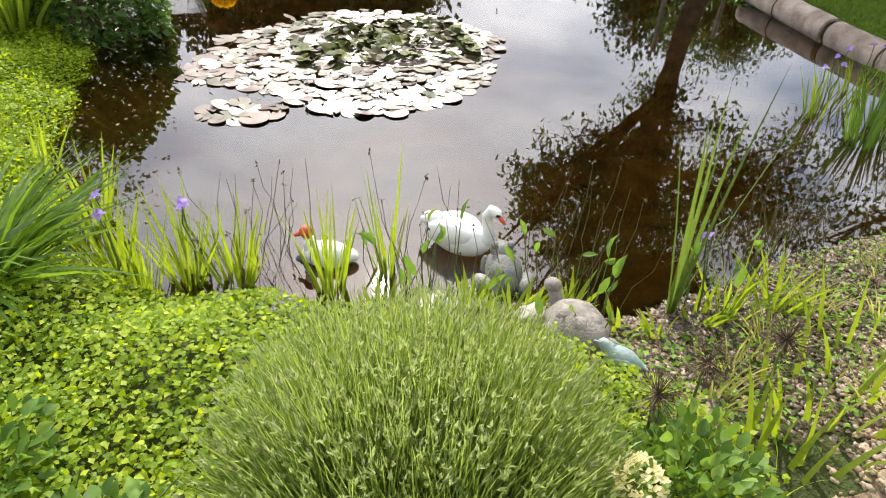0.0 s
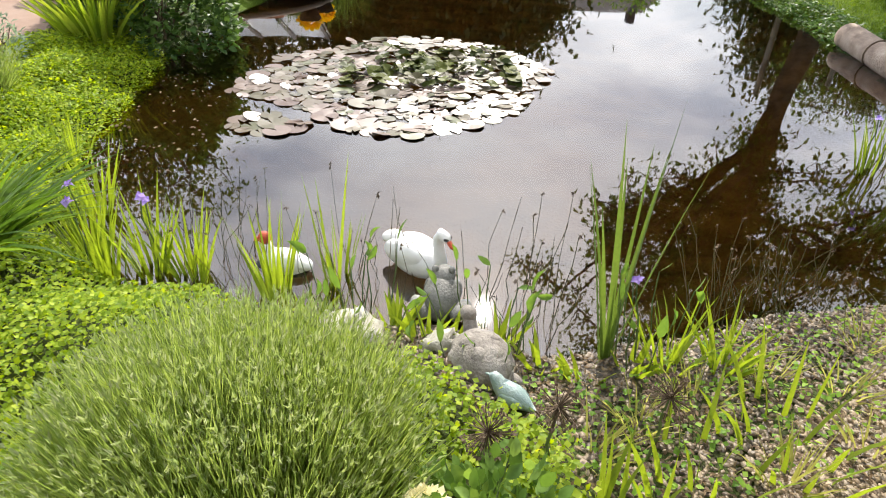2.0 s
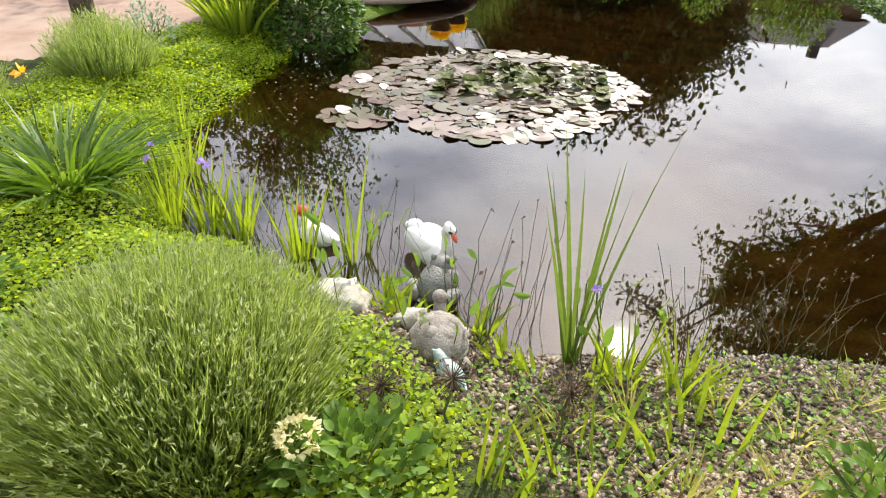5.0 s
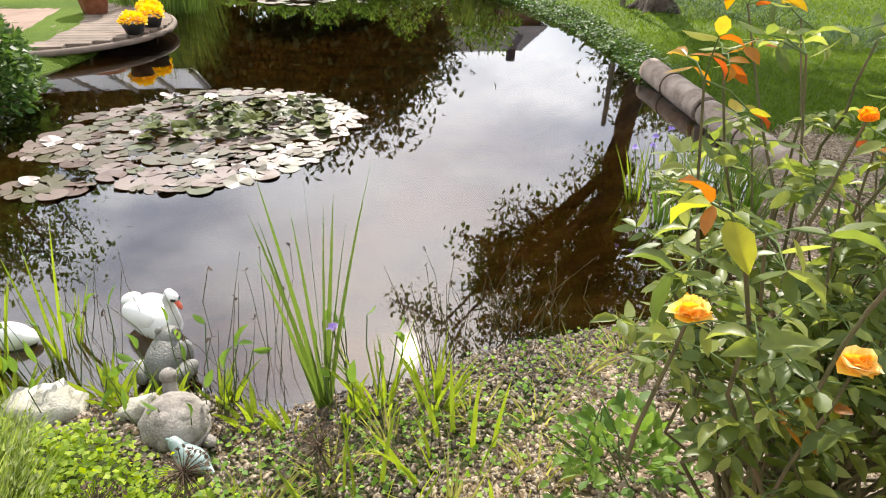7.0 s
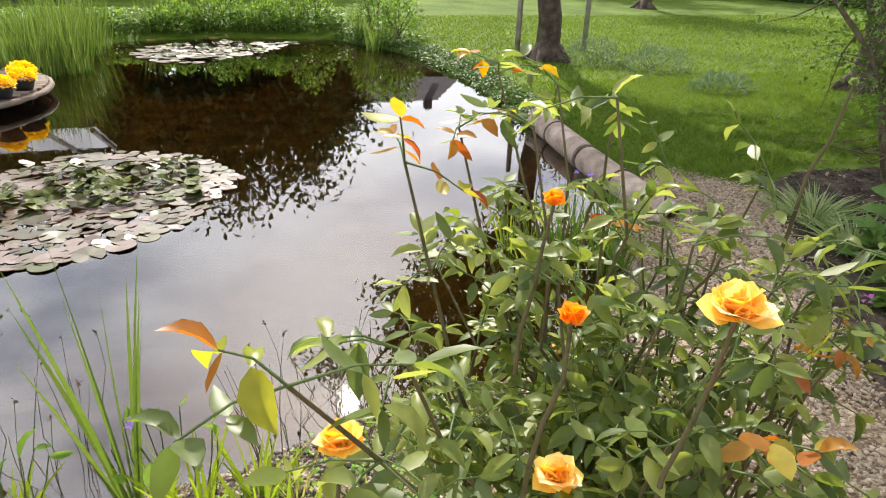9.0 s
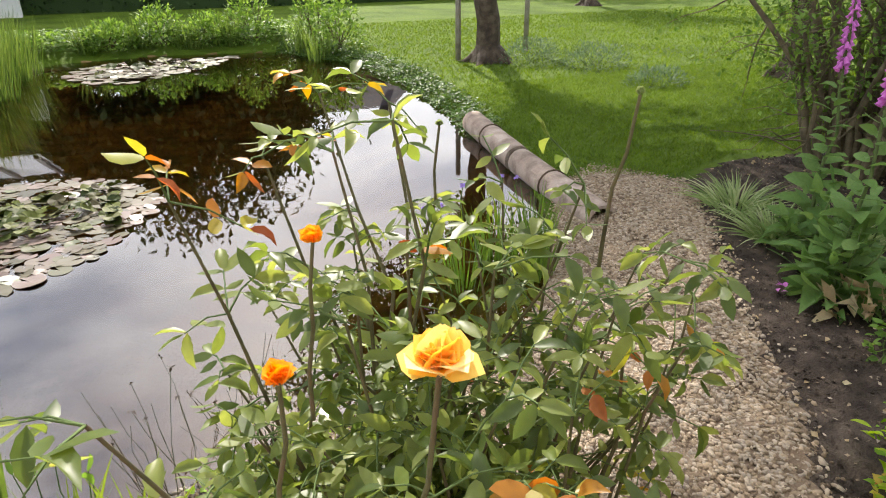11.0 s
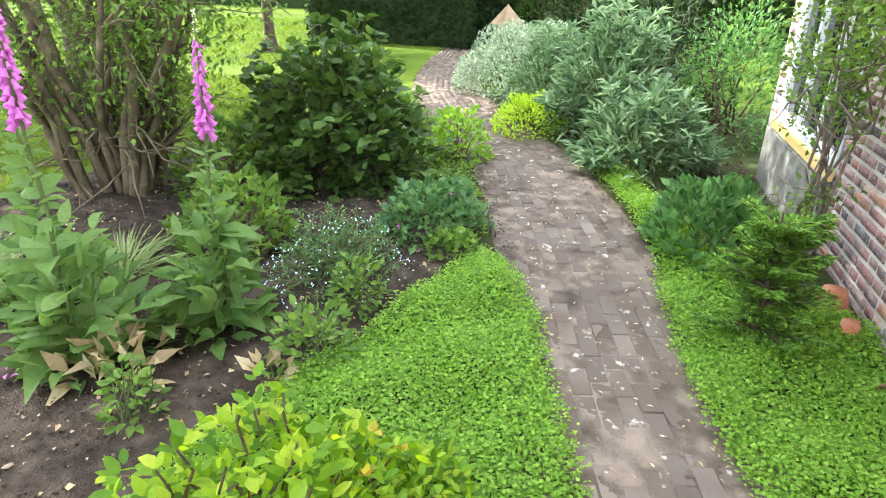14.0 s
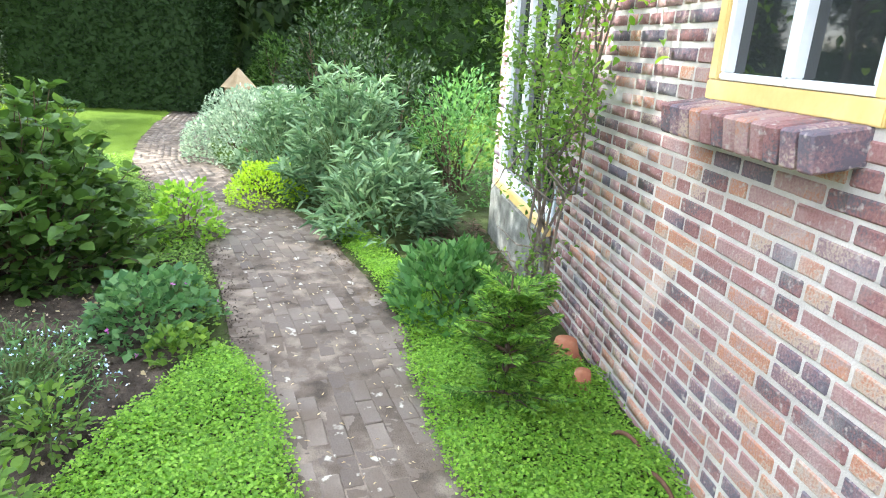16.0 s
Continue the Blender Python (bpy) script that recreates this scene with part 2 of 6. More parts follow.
BRICKS = [(0.12, 0.1, 0.11), (0.22, 0.11, 0.105), (0.28, 0.145, 0.135), (0.3, 0.18, 0.17), (0.35, 0.24, 0.215), (0.39, 0.175, 0.105), (0.41, 0.32, 0.255), (0.23, 0.14, 0.15), (0.13, 0.11, 0.13)]
M_BRICK = rough_mat("old_brick", BRICKS, 12, 120, bump=0.6, dist=0.008, per="object")
M_BRICKREST = rough_mat("old_brick_rest", BRICKS, 12, 120, bump=0.6, dist=0.008, per="island")
PAVES = [(0.1, 0.08, 0.066), (0.13, 0.105, 0.086), (0.155, 0.126, 0.104), (0.18, 0.147, 0.12), (0.215, 0.175, 0.145)]
M_PAVE = rough_mat("paving_brick", PAVES, 7, 90, bump=0.6, dist=0.006, per="object")
M_PAVEREST = rough_mat("paving_brick_rest", PAVES, 7, 90, bump=0.6, dist=0.006, per="island")
def add_lichen(m, scale, low, high, col):
    """Pale lichen spots over a finished material."""
    nt = m.node_tree
    b = nt.nodes["Principled BSDF"]
    src = b.inputs["Base Color"].links[0].from_socket
    tc = nt.nodes.new("ShaderNodeNewGeometry")
    nz = nt.nodes.new("ShaderNodeTexNoise")
    nz.inputs["Scale"].default_value, nz.inputs["Detail"].default_value = scale, 5
    mr = nt.nodes.new("ShaderNodeMapRange")
    mr.inputs[1].default_value, mr.inputs[2].default_value = low, high
    mx = nt.nodes.new("ShaderNodeMixRGB")
    mx.inputs[2].default_value = (*col, 1)
    nt.links.new(tc.outputs["Position"], nz.inputs["Vector"])
    nt.links.new(nz.outputs["Fac"], mr.inputs[0])
    nt.links.new(mr.outputs[0], mx.inputs[0])
    nt.links.new(src, mx.inputs[1])
    nt.links.new(mx.outputs[0], b.inputs["Base Color"])


for pm in (M_PAVE, M_PAVEREST):
    add_lichen(pm, 2.6, 0.4, 0.66, (0.11, 0.083, 0.06))
    add_lichen(pm, 13.0, 0.64, 0.69, (0.42, 0.39, 0.33))
    add_lichen(pm, 6.0, 0.68, 0.74, (0.36, 0.33, 0.28))
for bm_ in (M_BRICK, M_BRICKREST):
    add_lichen(bm_, 3.0, 0.55, 0.9, (0.48, 0.44, 0.42))
    add_lichen(bm_, 40.0, 0.58, 0.72, (0.4, 0.34, 0.31))
M_LOG = rough_mat("weathered_log", [(0.16, 0.12, 0.09), (0.32, 0.25, 0.2), (0.46, 0.38, 0.31)], 6, 50, bump=0.8, dist=0.012)
M_WOOD = rough_mat("grey_wood", [(0.15, 0.13, 0.11), (0.27, 0.24, 0.2), (0.36, 0.33, 0.28)], 6, 70, bump=0.5)
M_WHITE = rough_mat("white_paint", [(0.7, 0.71, 0.7), (0.78, 0.78, 0.77), (0.82, 0.82, 0.81)], 5, 60, rough=0.4, bump=0.1, spec=0.5)
M_YELLOW = rough_mat("ochre_paint", [(0.6, 0.41, 0.14), (0.67, 0.48, 0.18), (0.72, 0.54, 0.24)], 5, 60, rough=0.45, bump=0.1, spec=0.5)
M_POST = rough_mat("weathered_grey_paint", [(0.34, 0.38, 0.4), (0.46, 0.5, 0.52), (0.58, 0.61, 0.62)], 6, 60, rough=0.5, bump=0.2, spec=0.4)
M_PATHDIRT = rough_mat("path_dirt", [(0.06, 0.047, 0.036), (0.13, 0.103, 0.08), (0.26, 0.21, 0.168)], 8, 150, bump=0.9, dist=0.006, spec=0.12)
M_TERRA = rough_mat("terracotta", [(0.3, 0.11, 0.06), (0.38, 0.15, 0.08), (0.44, 0.22, 0.14)], 14, 90)
M_STONE = rough_mat("grey_stone", [(0.17, 0.15, 0.13), (0.28, 0.255, 0.22), (0.4, 0.37, 0.33)], 12, 120, bump=0.5)
M_DSTONE = rough_mat("wet_and_shaded_stone", [(0.09, 0.09, 0.08), (0.18, 0.18, 0.16), (0.3, 0.3, 0.27)], 12, 120, bump=0.5, rough=0.5)
M_PALESTONE = rough_mat("pale_stone", [(0.28, 0.27, 0.21), (0.4, 0.38, 0.31), (0.52, 0.5, 0.42)], 12, 120, bump=0.5)
M_CELADON = rough_mat("celadon_glaze", [(0.2, 0.29, 0.28), (0.27, 0.36, 0.34), (0.34, 0.39, 0.36)], 10, 120, rough=0.35, spec=0.5)
M_SWAN = rough_mat("white_plastic", [(0.68, 0.68, 0.66), (0.76, 0.76, 0.74), (0.8, 0.8, 0.78)], 14, 120, rough=0.45, bump=0.15)
M_RED = rough_mat("red_paint", [(0.55, 0.09, 0.05), (0.62, 0.14, 0.07)], 20, 120, rough=0.5)
M_BLACK = rough_mat("black_paint", [(0.015, 0.015, 0.015), (0.03, 0.03, 0.03)], 20, 120, rough=0.5)
M_ROOF = rough_mat("slate_roof", [(0.04, 0.035, 0.045), (0.07, 0.06, 0.07)], 4, 30)
M_WALLFAR = rough_mat("far_brick", [(0.2, 0.1, 0.08), (0.28, 0.16, 0.12)], 4, 30)
M_DECK = rough_mat("worn_deck_board", [(0.13, 0.1, 0.075), (0.2, 0.155, 0.12), (0.27, 0.21, 0.165)], 4, 70, bump=0.5)
M_TAN = rough_mat("pale_wood", [(0.26, 0.18, 0.1), (0.34, 0.25, 0.15), (0.42, 0.32, 0.2)], 5, 60)
M_RUST = rough_mat("rusty_iron", [(0.07, 0.035, 0.02), (0.15, 0.075, 0.04)], 30, 120, rough=0.8)


def water_mat():
    m, nt, b = nodes_of("pond_water")
    tc = nt.nodes.new("ShaderNodeTexCoord")
    nz = nt.nodes.new("ShaderNodeTexNoise")
    nz.inputs["Scale"].default_value, nz.inputs["Detail"].default_value = 5.0, 2.0
    bp = nt.nodes.new("ShaderNodeBump")
    bp.inputs["Strength"].default_value, bp.inputs["Distance"].default_value = 0.014, 0.02
    nt.links.new(tc.outputs["Object"], nz.inputs["Vector"])
    nt.links.new(nz.outputs["Fac"], bp.inputs["Height"])
    nt.links.new(bp.outputs[0], b.inputs["Normal"])
    tr = nt.nodes.new("ShaderNodeBsdfTransparent")
    tr.inputs[0].default_value = (0.7, 0.53, 0.29, 1)
    fr = nt.nodes.new("ShaderNodeFresnel")
    fr.inputs[0].default_value = 2.1
    gl = nt.nodes.new("ShaderNodeBsdfGlossy")
    gl.inputs["Roughness"].default_value = 0.018
    nt.links.new(bp.outputs[0], gl.inputs["Normal"])
    nt.links.new(bp.outputs[0], fr.inputs["Normal"])
    mx = nt.nodes.new("ShaderNodeMixShader")
    nt.links.new(fr.outputs[0], mx.inputs[0])
    nt.links.new(tr.outputs[0], mx.inputs[1])
    nt.links.new(gl.outputs[0], mx.inputs[2])
    nt.links.new(mx.outputs[0], nt.nodes["Material Output"].inputs[0])
    return m


def glass_mat():
    m, nt, b = nodes_of("window_glass")
    b.inputs["Base Color"].default_value = (0.02, 0.022, 0.022, 1)
    b.inputs["Roughness"].default_value = 0.03
    b.inputs["Specular IOR Level"].default_value = 0.6
    return m


M_WATER, M_GLASS = water_mat(), glass_mat()
M_CANOPY = leaf_mat("pale_roof_sheet", [(0.78, 0.79, 0.8), (0.82, 0.83, 0.84)], 0.1, 0.2, 0.8)

# ---- mesh helpers ----
RNG = np.random.default_rng(7)


def raw_mesh(name, V, F, mat):
    """A mesh from an array of vertices and an array of faces with equal corner counts."""
    me = bpy.data.meshes.new(name)
    V, F = np.asarray(V, float), np.asarray(F, int)
    me.vertices.add(len(V))
    me.vertices.foreach_set("co", V.ravel())
    k = F.shape[1]
    me.loops.add(F.size)
    me.loops.foreach_set("vertex_index", F.ravel())
    me.polygons.add(len(F))
    me.polygons.foreach_set("loop_start", np.arange(0, F.size, k))
    me.polygons.foreach_set("loop_total", np.full(len(F), k))
    me.update(calc_edges=True)
    me.materials.append(mat)
    return me


def thing(name, at, label, category, group="", kind=""):
    ob = new(name)
    ob.location = at
    ob.empty_display_size = 0.1
    return tagged(ob, label, category, group, kind)


def add_part(name, me, parent, label=""):
    ob = new(name, me)
    ob.parent = parent
    return tagged(ob, label) if label else ob


def part(name, bm, mat, parent, label=""):
    me = bpy.data.meshes.new(name)
    bm.to_mesh(me)
    bm.free()
    for m in mat if isinstance(mat, (list, tuple)) else [mat]:
        me.materials.append(m)
    return add_part(name, me, parent, label)


def unit(a):
    return a / np.maximum(1e-9, np.linalg.norm(a, axis=-1, keepdims=True))


LEAF_V = np.array([(0, 0, 0), (0.5, 0.42, 0.10), (0, 1, -0.12), (-0.5, 0.42, 0.10), (0, 0.45, 0)], float)
LEAF_F = np.array([(0, 1, 4), (1, 2, 4), (2, 3, 4), (3, 0, 4)])
OVAL_V = np.array([(0, 0, 0), (0.33, 0.16, 0.05), (0.5, 0.42, 0.09), (0.36, 0.74, 0.04), (0, 1, -0.14), (-0.36, 0.74, 0.04), (-0.5, 0.42, 0.09), (-0.33, 0.16, 0.05), (0, 0.2, -0.01), (0, 0.45, 0), (0, 0.74, -0.05)], float)
OVAL_F = np.array([(0, 1, 8), (1, 2, 8), (2, 9, 8), (2, 3, 9), (3, 10, 9), (3, 4, 10), (4, 5, 10), (5, 6, 10), (6, 9, 10), (6, 7, 9), (7, 8, 9), (7, 0, 8)])


def leaves(P, D, length, width, mat, name="foliage", tilt=None, jitter=0.35, oval=False):
    """Many folded leaves: base points P, growth directions D, length and width of a leaf in metres."""
    n = len(P)
    LV, LF = (OVAL_V, OVAL_F) if oval else (LEAF_V, LEAF_F)
    D = unit(np.asarray(D, float) + RNG.normal(0, jitter, (n, 3)))
    up = np.tile(np.array([0, 0, 1.0]), (n, 1)) + RNG.normal(0, 0.35, (n, 3)) if tilt is None else tilt
    X = unit(np.cross(D, up))
    Z = np.cross(X, D)
    s = RNG.uniform(0.65, 1.2, (n, 1, 1))
    curl = RNG.uniform(-0.6, 2.0, (n, 1))
    T = LV[None] * s
    V = P[:, None] + T[..., 0:1] * width * X[:, None] + T[..., 1:2] * length * D[:, None] + (T[..., 2] * curl * length)[..., None] * Z[:, None]
    F = LF[None] + len(LV) * np.arange(n)[:, None, None]
    me = raw_mesh(name, V.reshape(-1, 3), F.reshape(-1, 3), mat)
    if oval:
        me.polygons.foreach_set("use_smooth", np.ones(len(me.polygons), bool))
    return me


def blades(P, D, length, width, mat, name="leaf_blade", bend=0.5, seg=4, single=False):
    """Strap leaves: start points P, directions D, bending over outwards and tapering to a point."""
    n = len(P)
    D = unit(np.asarray(D, float))
    L = np.broadcast_to(np.asarray(length, float), (n,)) * RNG.uniform(0.7, 1.15, n)
    B = np.broadcast_to(np.asarray(bend, float), (n,)) * RNG.uniform(0.5, 1.4, n)
    out = D * np.array([1, 1, 0])
    out = unit(out + RNG.normal(0, 0.05, (n, 3)) * np.array([1, 1, 0]))
    side = unit(np.cross(D, out + RNG.normal(0, 0.8, (n, 3))))
    rows = []
    for k in range(seg + 1):
        u = k / seg
        c = P + D * (L * u)[:, None] + (out * 0.55 - np.array([0, 0, 0.45])) * (B * L * u * u)[:, None]
        w = width * (1 - u ** 2.2) * 0.5 + width * 0.02
        rows.append(c - side * w)
        rows.append(c + side * w)
    V = np.stack(rows, 1)
    if single:
        f = np.array([(2 * k, 2 * k + 1, 2 * k + 3, 2 * k + 2) for k in range(seg)])
        return [raw_mesh(name, v, f, mat) for v in V]
    f = np.array([(2 * k, 2 * k + 1, 2 * k + 3, 2 * k + 2) for k in range(seg)])
    F = f[None] + 2 * (seg + 1) * np.arange(n)[:, None, None]
    return raw_mesh(name, V.reshape(-1, 3), F.reshape(-1, 4), mat)


def tubes(lines, radii, mat, name="stem", sides=6):
    """Tapered round stems along lists of points, joined in one mesh. radii: start and end of each."""
    V, F, base = [], [], 0
    for pts, (r0, r1) in zip(lines, radii):
        pts = np.asarray(pts, float)
        n = len(pts)
        tan = unit(np.gradient(pts, axis=0))
        ref = np.array([0.3, 0.9, 0.1])
        a = unit(np.cross(tan, ref))
        b = np.cross(tan, a)
        rr = np.linspace(r0, r1, n)
        ang = np.arange(sides) * 2 * np.pi / sides
        ring = pts[:, None] + rr[:, None, None] * (np.cos(ang)[None, :, None] * a[:, None] + np.sin(ang)[None, :, None] * b[:, None])
        V.append(ring.reshape(-1, 3))
        for k in range(n - 1):
            for j in range(sides):
                F.append((base + k * sides + j, base + k * sides + (j + 1) % sides, base + (k + 1) * sides + (j + 1) % sides, base + (k + 1) * sides + j))
        base += n * sides
    me = raw_mesh(name, np.concatenate(V), np.array(F), mat)
    me.polygons.foreach_set("use_smooth", np.ones(len(F), bool))
    return me


def wander(a, b, n=6, amp=0.05):
    """Points from a to b on a slightly crooked line."""
    a, b = np.asarray(a, float), np.asarray(b, float)
    u = np.linspace(0, 1, n)[:, None]
    off = RNG.normal(0, amp, (n, 3)) * np.sin(np.pi * u)
    return a + (b - a) * u + off


def box_bm(bm, lo, hi, bevel=0.0, mat=0):
    lo, hi = Vector(lo), Vector(hi)
    r = bmesh.ops.create_cube(bm, size=1)
    bmesh.ops.scale(bm, vec=hi - lo, verts=r["verts"])
    bmesh.ops.translate(bm, vec=(lo + hi) / 2, verts=r["verts"])
    fs = {f for v in r["verts"] for f in v.link_faces}
    for f in fs:
        f.material_index = mat
    if bevel:
        es = {e for v in r["verts"] for e in v.link_edges}
        bmesh.ops.bevel(bm, geom=list(es), offset=bevel, segments=2, affect="EDGES")
    return bm


def box(lo, hi, bevel=0.0):
    return box_bm(bmesh.new(), lo, hi, bevel)


def lathe(profile, sides=20, mat=0, bm=None):
    """A turned shape from (radius, height) pairs."""
    bm = bm or bmesh.new()
    rings = [[bm.verts.new((r * math.cos(2 * math.pi * k / sides), r * math.sin(2 * math.pi * k / sides), z)) for k in range(sides)] for r, z in profile]
    for a, b in zip(rings, rings[1:]):
        for k in range(sides):
            f = bm.faces.new((a[k], a[(k + 1) % sides], b[(k + 1) % sides], b[k]))
            f.smooth, f.material_index = True, mat
    return bm


def blob(bm, centre, radii, mat=0, turn=(0, 0, 0), sub=3, lump=0.0):
    r = bmesh.ops.create_icosphere(bm, subdivisions=sub, radius=1)
    m = pose(*centre, *turn) @ Matrix.Diagonal((*radii, 1))
    for v in r["verts"]:
        if lump:
            v.co *= 1 + lump * noise.noise(v.co * 2.3 + Vector(centre) * 5)
        v.co = m @ v.co
    for f in {f for v in r["verts"] for f in v.link_faces}:
        f.material_index, f.smooth = mat, True
    return bm


def inside(px, py, poly):
    px, py = np.asarray(px, float), np.asarray(py, float)
    res = np.zeros(px.shape, bool)
    for (x0, y0), (x1, y1) in zip(poly, poly[1:] + poly[:1]):
        c = ((y0 > py) != (y1 > py)) & (px < (x1 - x0) * (py - y0) / (y1 - y0 + 1e-12) + x0)
        res ^= c
    return res


def edge_distance(px, py, poly):
    px, py = np.asarray(px, float), np.asarray(py, float)
    best = np.full(px.shape, 1e9)
    for (x0, y0), (x1, y1) in zip(poly, poly[1:] + poly[:1]):
        dx, dy = x1 - x0, y1 - y0
        t = np.clip(((px - x0) * dx + (py - y0) * dy) / (dx * dx + dy * dy), 0, 1)
        best = np.minimum(best, np.hypot(px - x0 - t * dx, py - y0 - t * dy))
    return best


# ---- plan ----
POND = [(-0.95, 5.0), (-0.98, 3.9), (-0.92, 3.0), (-0.6, 2.1), (-0.3, 1.74), (0.1, 1.6), (0.42, 1.5), (0.7, 1.45), (0.95, 1.46), (1.15, 1.4), (1.3, 1.27), (1.45, 1.24), (1.6, 1.31), (1.85, 1.33), (2.1, 1.4), (2.3, 1.46),
        (2.8, 1.5), (3.28, 1.5), (3.66, 1.8), (4.05, 2.2), (4.5, 2.85), (4.85, 3.7), (5.1, 5.0), (5.4, 6.2), (5.6, 8.5), (5.5, 10.5), (4.6, 12.9), (3.7, 13.1), (2.4, 13.4), (0.7, 13.1),
        (-0.3, 11.5), (-0.5, 9.5), (-0.3, 8.0), (-0.4, 7.0), (-0.7, 6.2)]
GRAVEL = [(-1.5, -0.1), (0.2, -0.15), (1.0, -0.05), (1.6, 0.45), (1.9, 0.75), (2.3, 0.9), (2.8, 1.6), (3.3, 1.6), (3.7, 1.9), (4.1, 2.3), (4.6, 2.95), (4.9, 3.4), (5.3, 3.45), (5.64, 2.85), (5.2, 2.2), (4.55, 1.34), (4.13, 0.69),
          (3.75, 0.25), (3.35, -0.2), (2.9, -0.75), (2.0, -1.0), (-1.5, -1.0)]
SOIL = [(3.75, 0.25), (4.13, 0.69), (4.55, 1.34), (5.2, 2.2), (5.64, 2.85), (6.3, 3.1), (7.6, 2.9), (8.6, 1.6), (8.0, 0.45), (6.9, -0.02), (6.3, 0.0), (5.7, 0.1), (5.05, 0.33), (4.4, 0.5), (3.95, 0.1)]
PATH_MID = [(2.6, -1.75), (3.6, -1.42), (4.75, -1.06), (5.4, -0.91), (6.05, -0.77), (6.7, -0.64), (7.4, -0.46), (8.4, -0.14), (9.2, 0.26), (10.2, 0.78), (11.5, 1.3), (12.8, 1.62), (14.4, 1.88), (17.0, 2.2)]
PATH_HALF = 0.435
TERRACE = [(-9, 2.6), (-2.35, 3.5), (-1.95, 4.6), (-1.6, 5.6), (-1.2, 6.5), (-1.2, 9.0), (-9, 9.5)]


def path_point(s):
    """Centre and heading of the brick path at s metres along it."""
    for (x0, y0), (x1, y1) in zip(PATH_MID, PATH_MID[1:]):
        d = math.hypot(x1 - x0, y1 - y0)
        if s <= d:
            return x0 + (x1 - x0) * s / d, y0 + (y1 - y0) * s / d, math.atan2(y1 - y0, x1 - x0)
        s -= d
    return x1, y1, math.atan2(y1 - y0, x1 - x0)


PATH_POLY = []
for side in (1, -1):
    row = []
    for k in range(0, 61):
        x, y, a = path_point(k * 0.25)
        row.append((x - side * PATH_HALF * math.sin(a), y + side * PATH_HALF * math.cos(a)))
    PATH_POLY += row if side == 1 else row[::-1]


def ground_z(x, y):
    """Height of the ground: a basin for the pond, gently rising banks, flat beyond."""
    x, y = np.asarray(x, float), np.asarray(y, float)
    d = edge_distance(x, y, POND)
    ins = inside(x, y, POND)
    slope = 0.42 + 0.5 * np.clip((x - 1.0) / 0.5, 0, 1) * np.clip((5.4 - x) / 1.4, 0, 1) * np.clip((4.2 - y) / 1.4, 0, 1)
    bank = 0.165 * np.clip(d / slope, 0, 1) ** 0.75
    return np.where(ins, -np.minimum(0.55, d * 0.42), bank)


def on_ground(P, lift=0.0):
    P = np.asarray(P, float)
    return np.column_stack([P[:, 0], P[:, 1], ground_z(P[:, 0], P[:, 1]) + lift])


def scatter(n, poly, avoid=()):
    """Random points within an outline and outside others."""
    q = np.array(poly)
    lo, hi = q.min(0), q.max(0)
    got = np.zeros((0, 2))
    while len(got) < n:
        c = RNG.uniform(lo, hi, (n * 3, 2))
        keep = inside(c[:, 0], c[:, 1], poly)
        for a in avoid:
            keep &= ~inside(c[:, 0], c[:, 1], a)
        got = np.concatenate([got, c[keep]])
    return got[:n]


# ---- ground, water ----
def build_ground():
    fx = np.concatenate([[-300, -120, -50, -25, -14, -9], np.arange(-6, 10, 0.07), np.arange(10, 20, 0.35), [24, 32, 50, 120, 300]])
    fy = np.concatenate([[-300, -120, -50, -20, -10, -5], np.arange(-3, 7, 0.07), np.arange(7, 16, 0.2), [18, 22, 28, 40, 70, 150, 300]])
    X, Y = np.meshgrid(fx, fy, indexing="ij")
    Z = ground_z(X, Y) + np.where((np.abs(X) < 20) & (np.abs(Y) < 20), RNG.normal(0, 0.004, X.shape), 0)
    on_path = inside(X, Y, PATH_POLY)
    Z = np.where(on_path, 0.162, Z)
    V = np.column_stack([X.ravel(), Y.ravel(), Z.ravel()])
    nx, ny = len(fx), len(fy)
    i, j = np.meshgrid(np.arange(nx - 1), np.arange(ny - 1), indexing="ij")
    a = (i * ny + j).ravel()
    F = np.column_stack([a, a + ny, a + ny + 1, a + 1])
    me = raw_mesh("ground", V, F, M_LAWN)
    for m in (M_MUD, M_GRAVELBED, M_SOIL, M_BED, M_TERRACE, M_WET):
        me.materials.append(m)
    cx, cy = V[F].mean(1)[:, 0], V[F].mean(1)[:, 1]
    idx = np.zeros(len(F), int)
    idx[(cx < 2.2) & (cy < 6)] = 4
    idx[(cx > 1.0) & (cx < 4.2) & (cy > -2) & (cy < 1.8)] = 4
    idx[(cx > 2.0) & (cx < 11.5) & (cy < 0.8 + 0.15 * (cx - 8).clip(0, 5)) & (cy > -3)] = 4
    idx[inside(cx, cy, TERRACE)] = 5
    idx[inside(cx, cy, SOIL)] = 3
    idx[inside(cx, cy, PATH_POLY)] = 3
    idx[inside(cx, cy, GRAVEL)] = 2
    idx[(cx > 0.45) & (cx < 2.7) & (cy < 1.8) & (edge_distance(cx, cy, POND) < 0.24)] = 6
    idx[inside(cx, cy, POND) & (edge_distance(cx, cy, POND) > 0.06)] = 1
    me.polygons.foreach_set("material_index", idx)
    me.polygons.foreach_set("use_smooth", np.ones(len(F), bool))
    tagged(new("ground", me), "garden ground with lawn, beds, gravel and pond basin", "ground", kind="structure")


build_ground()


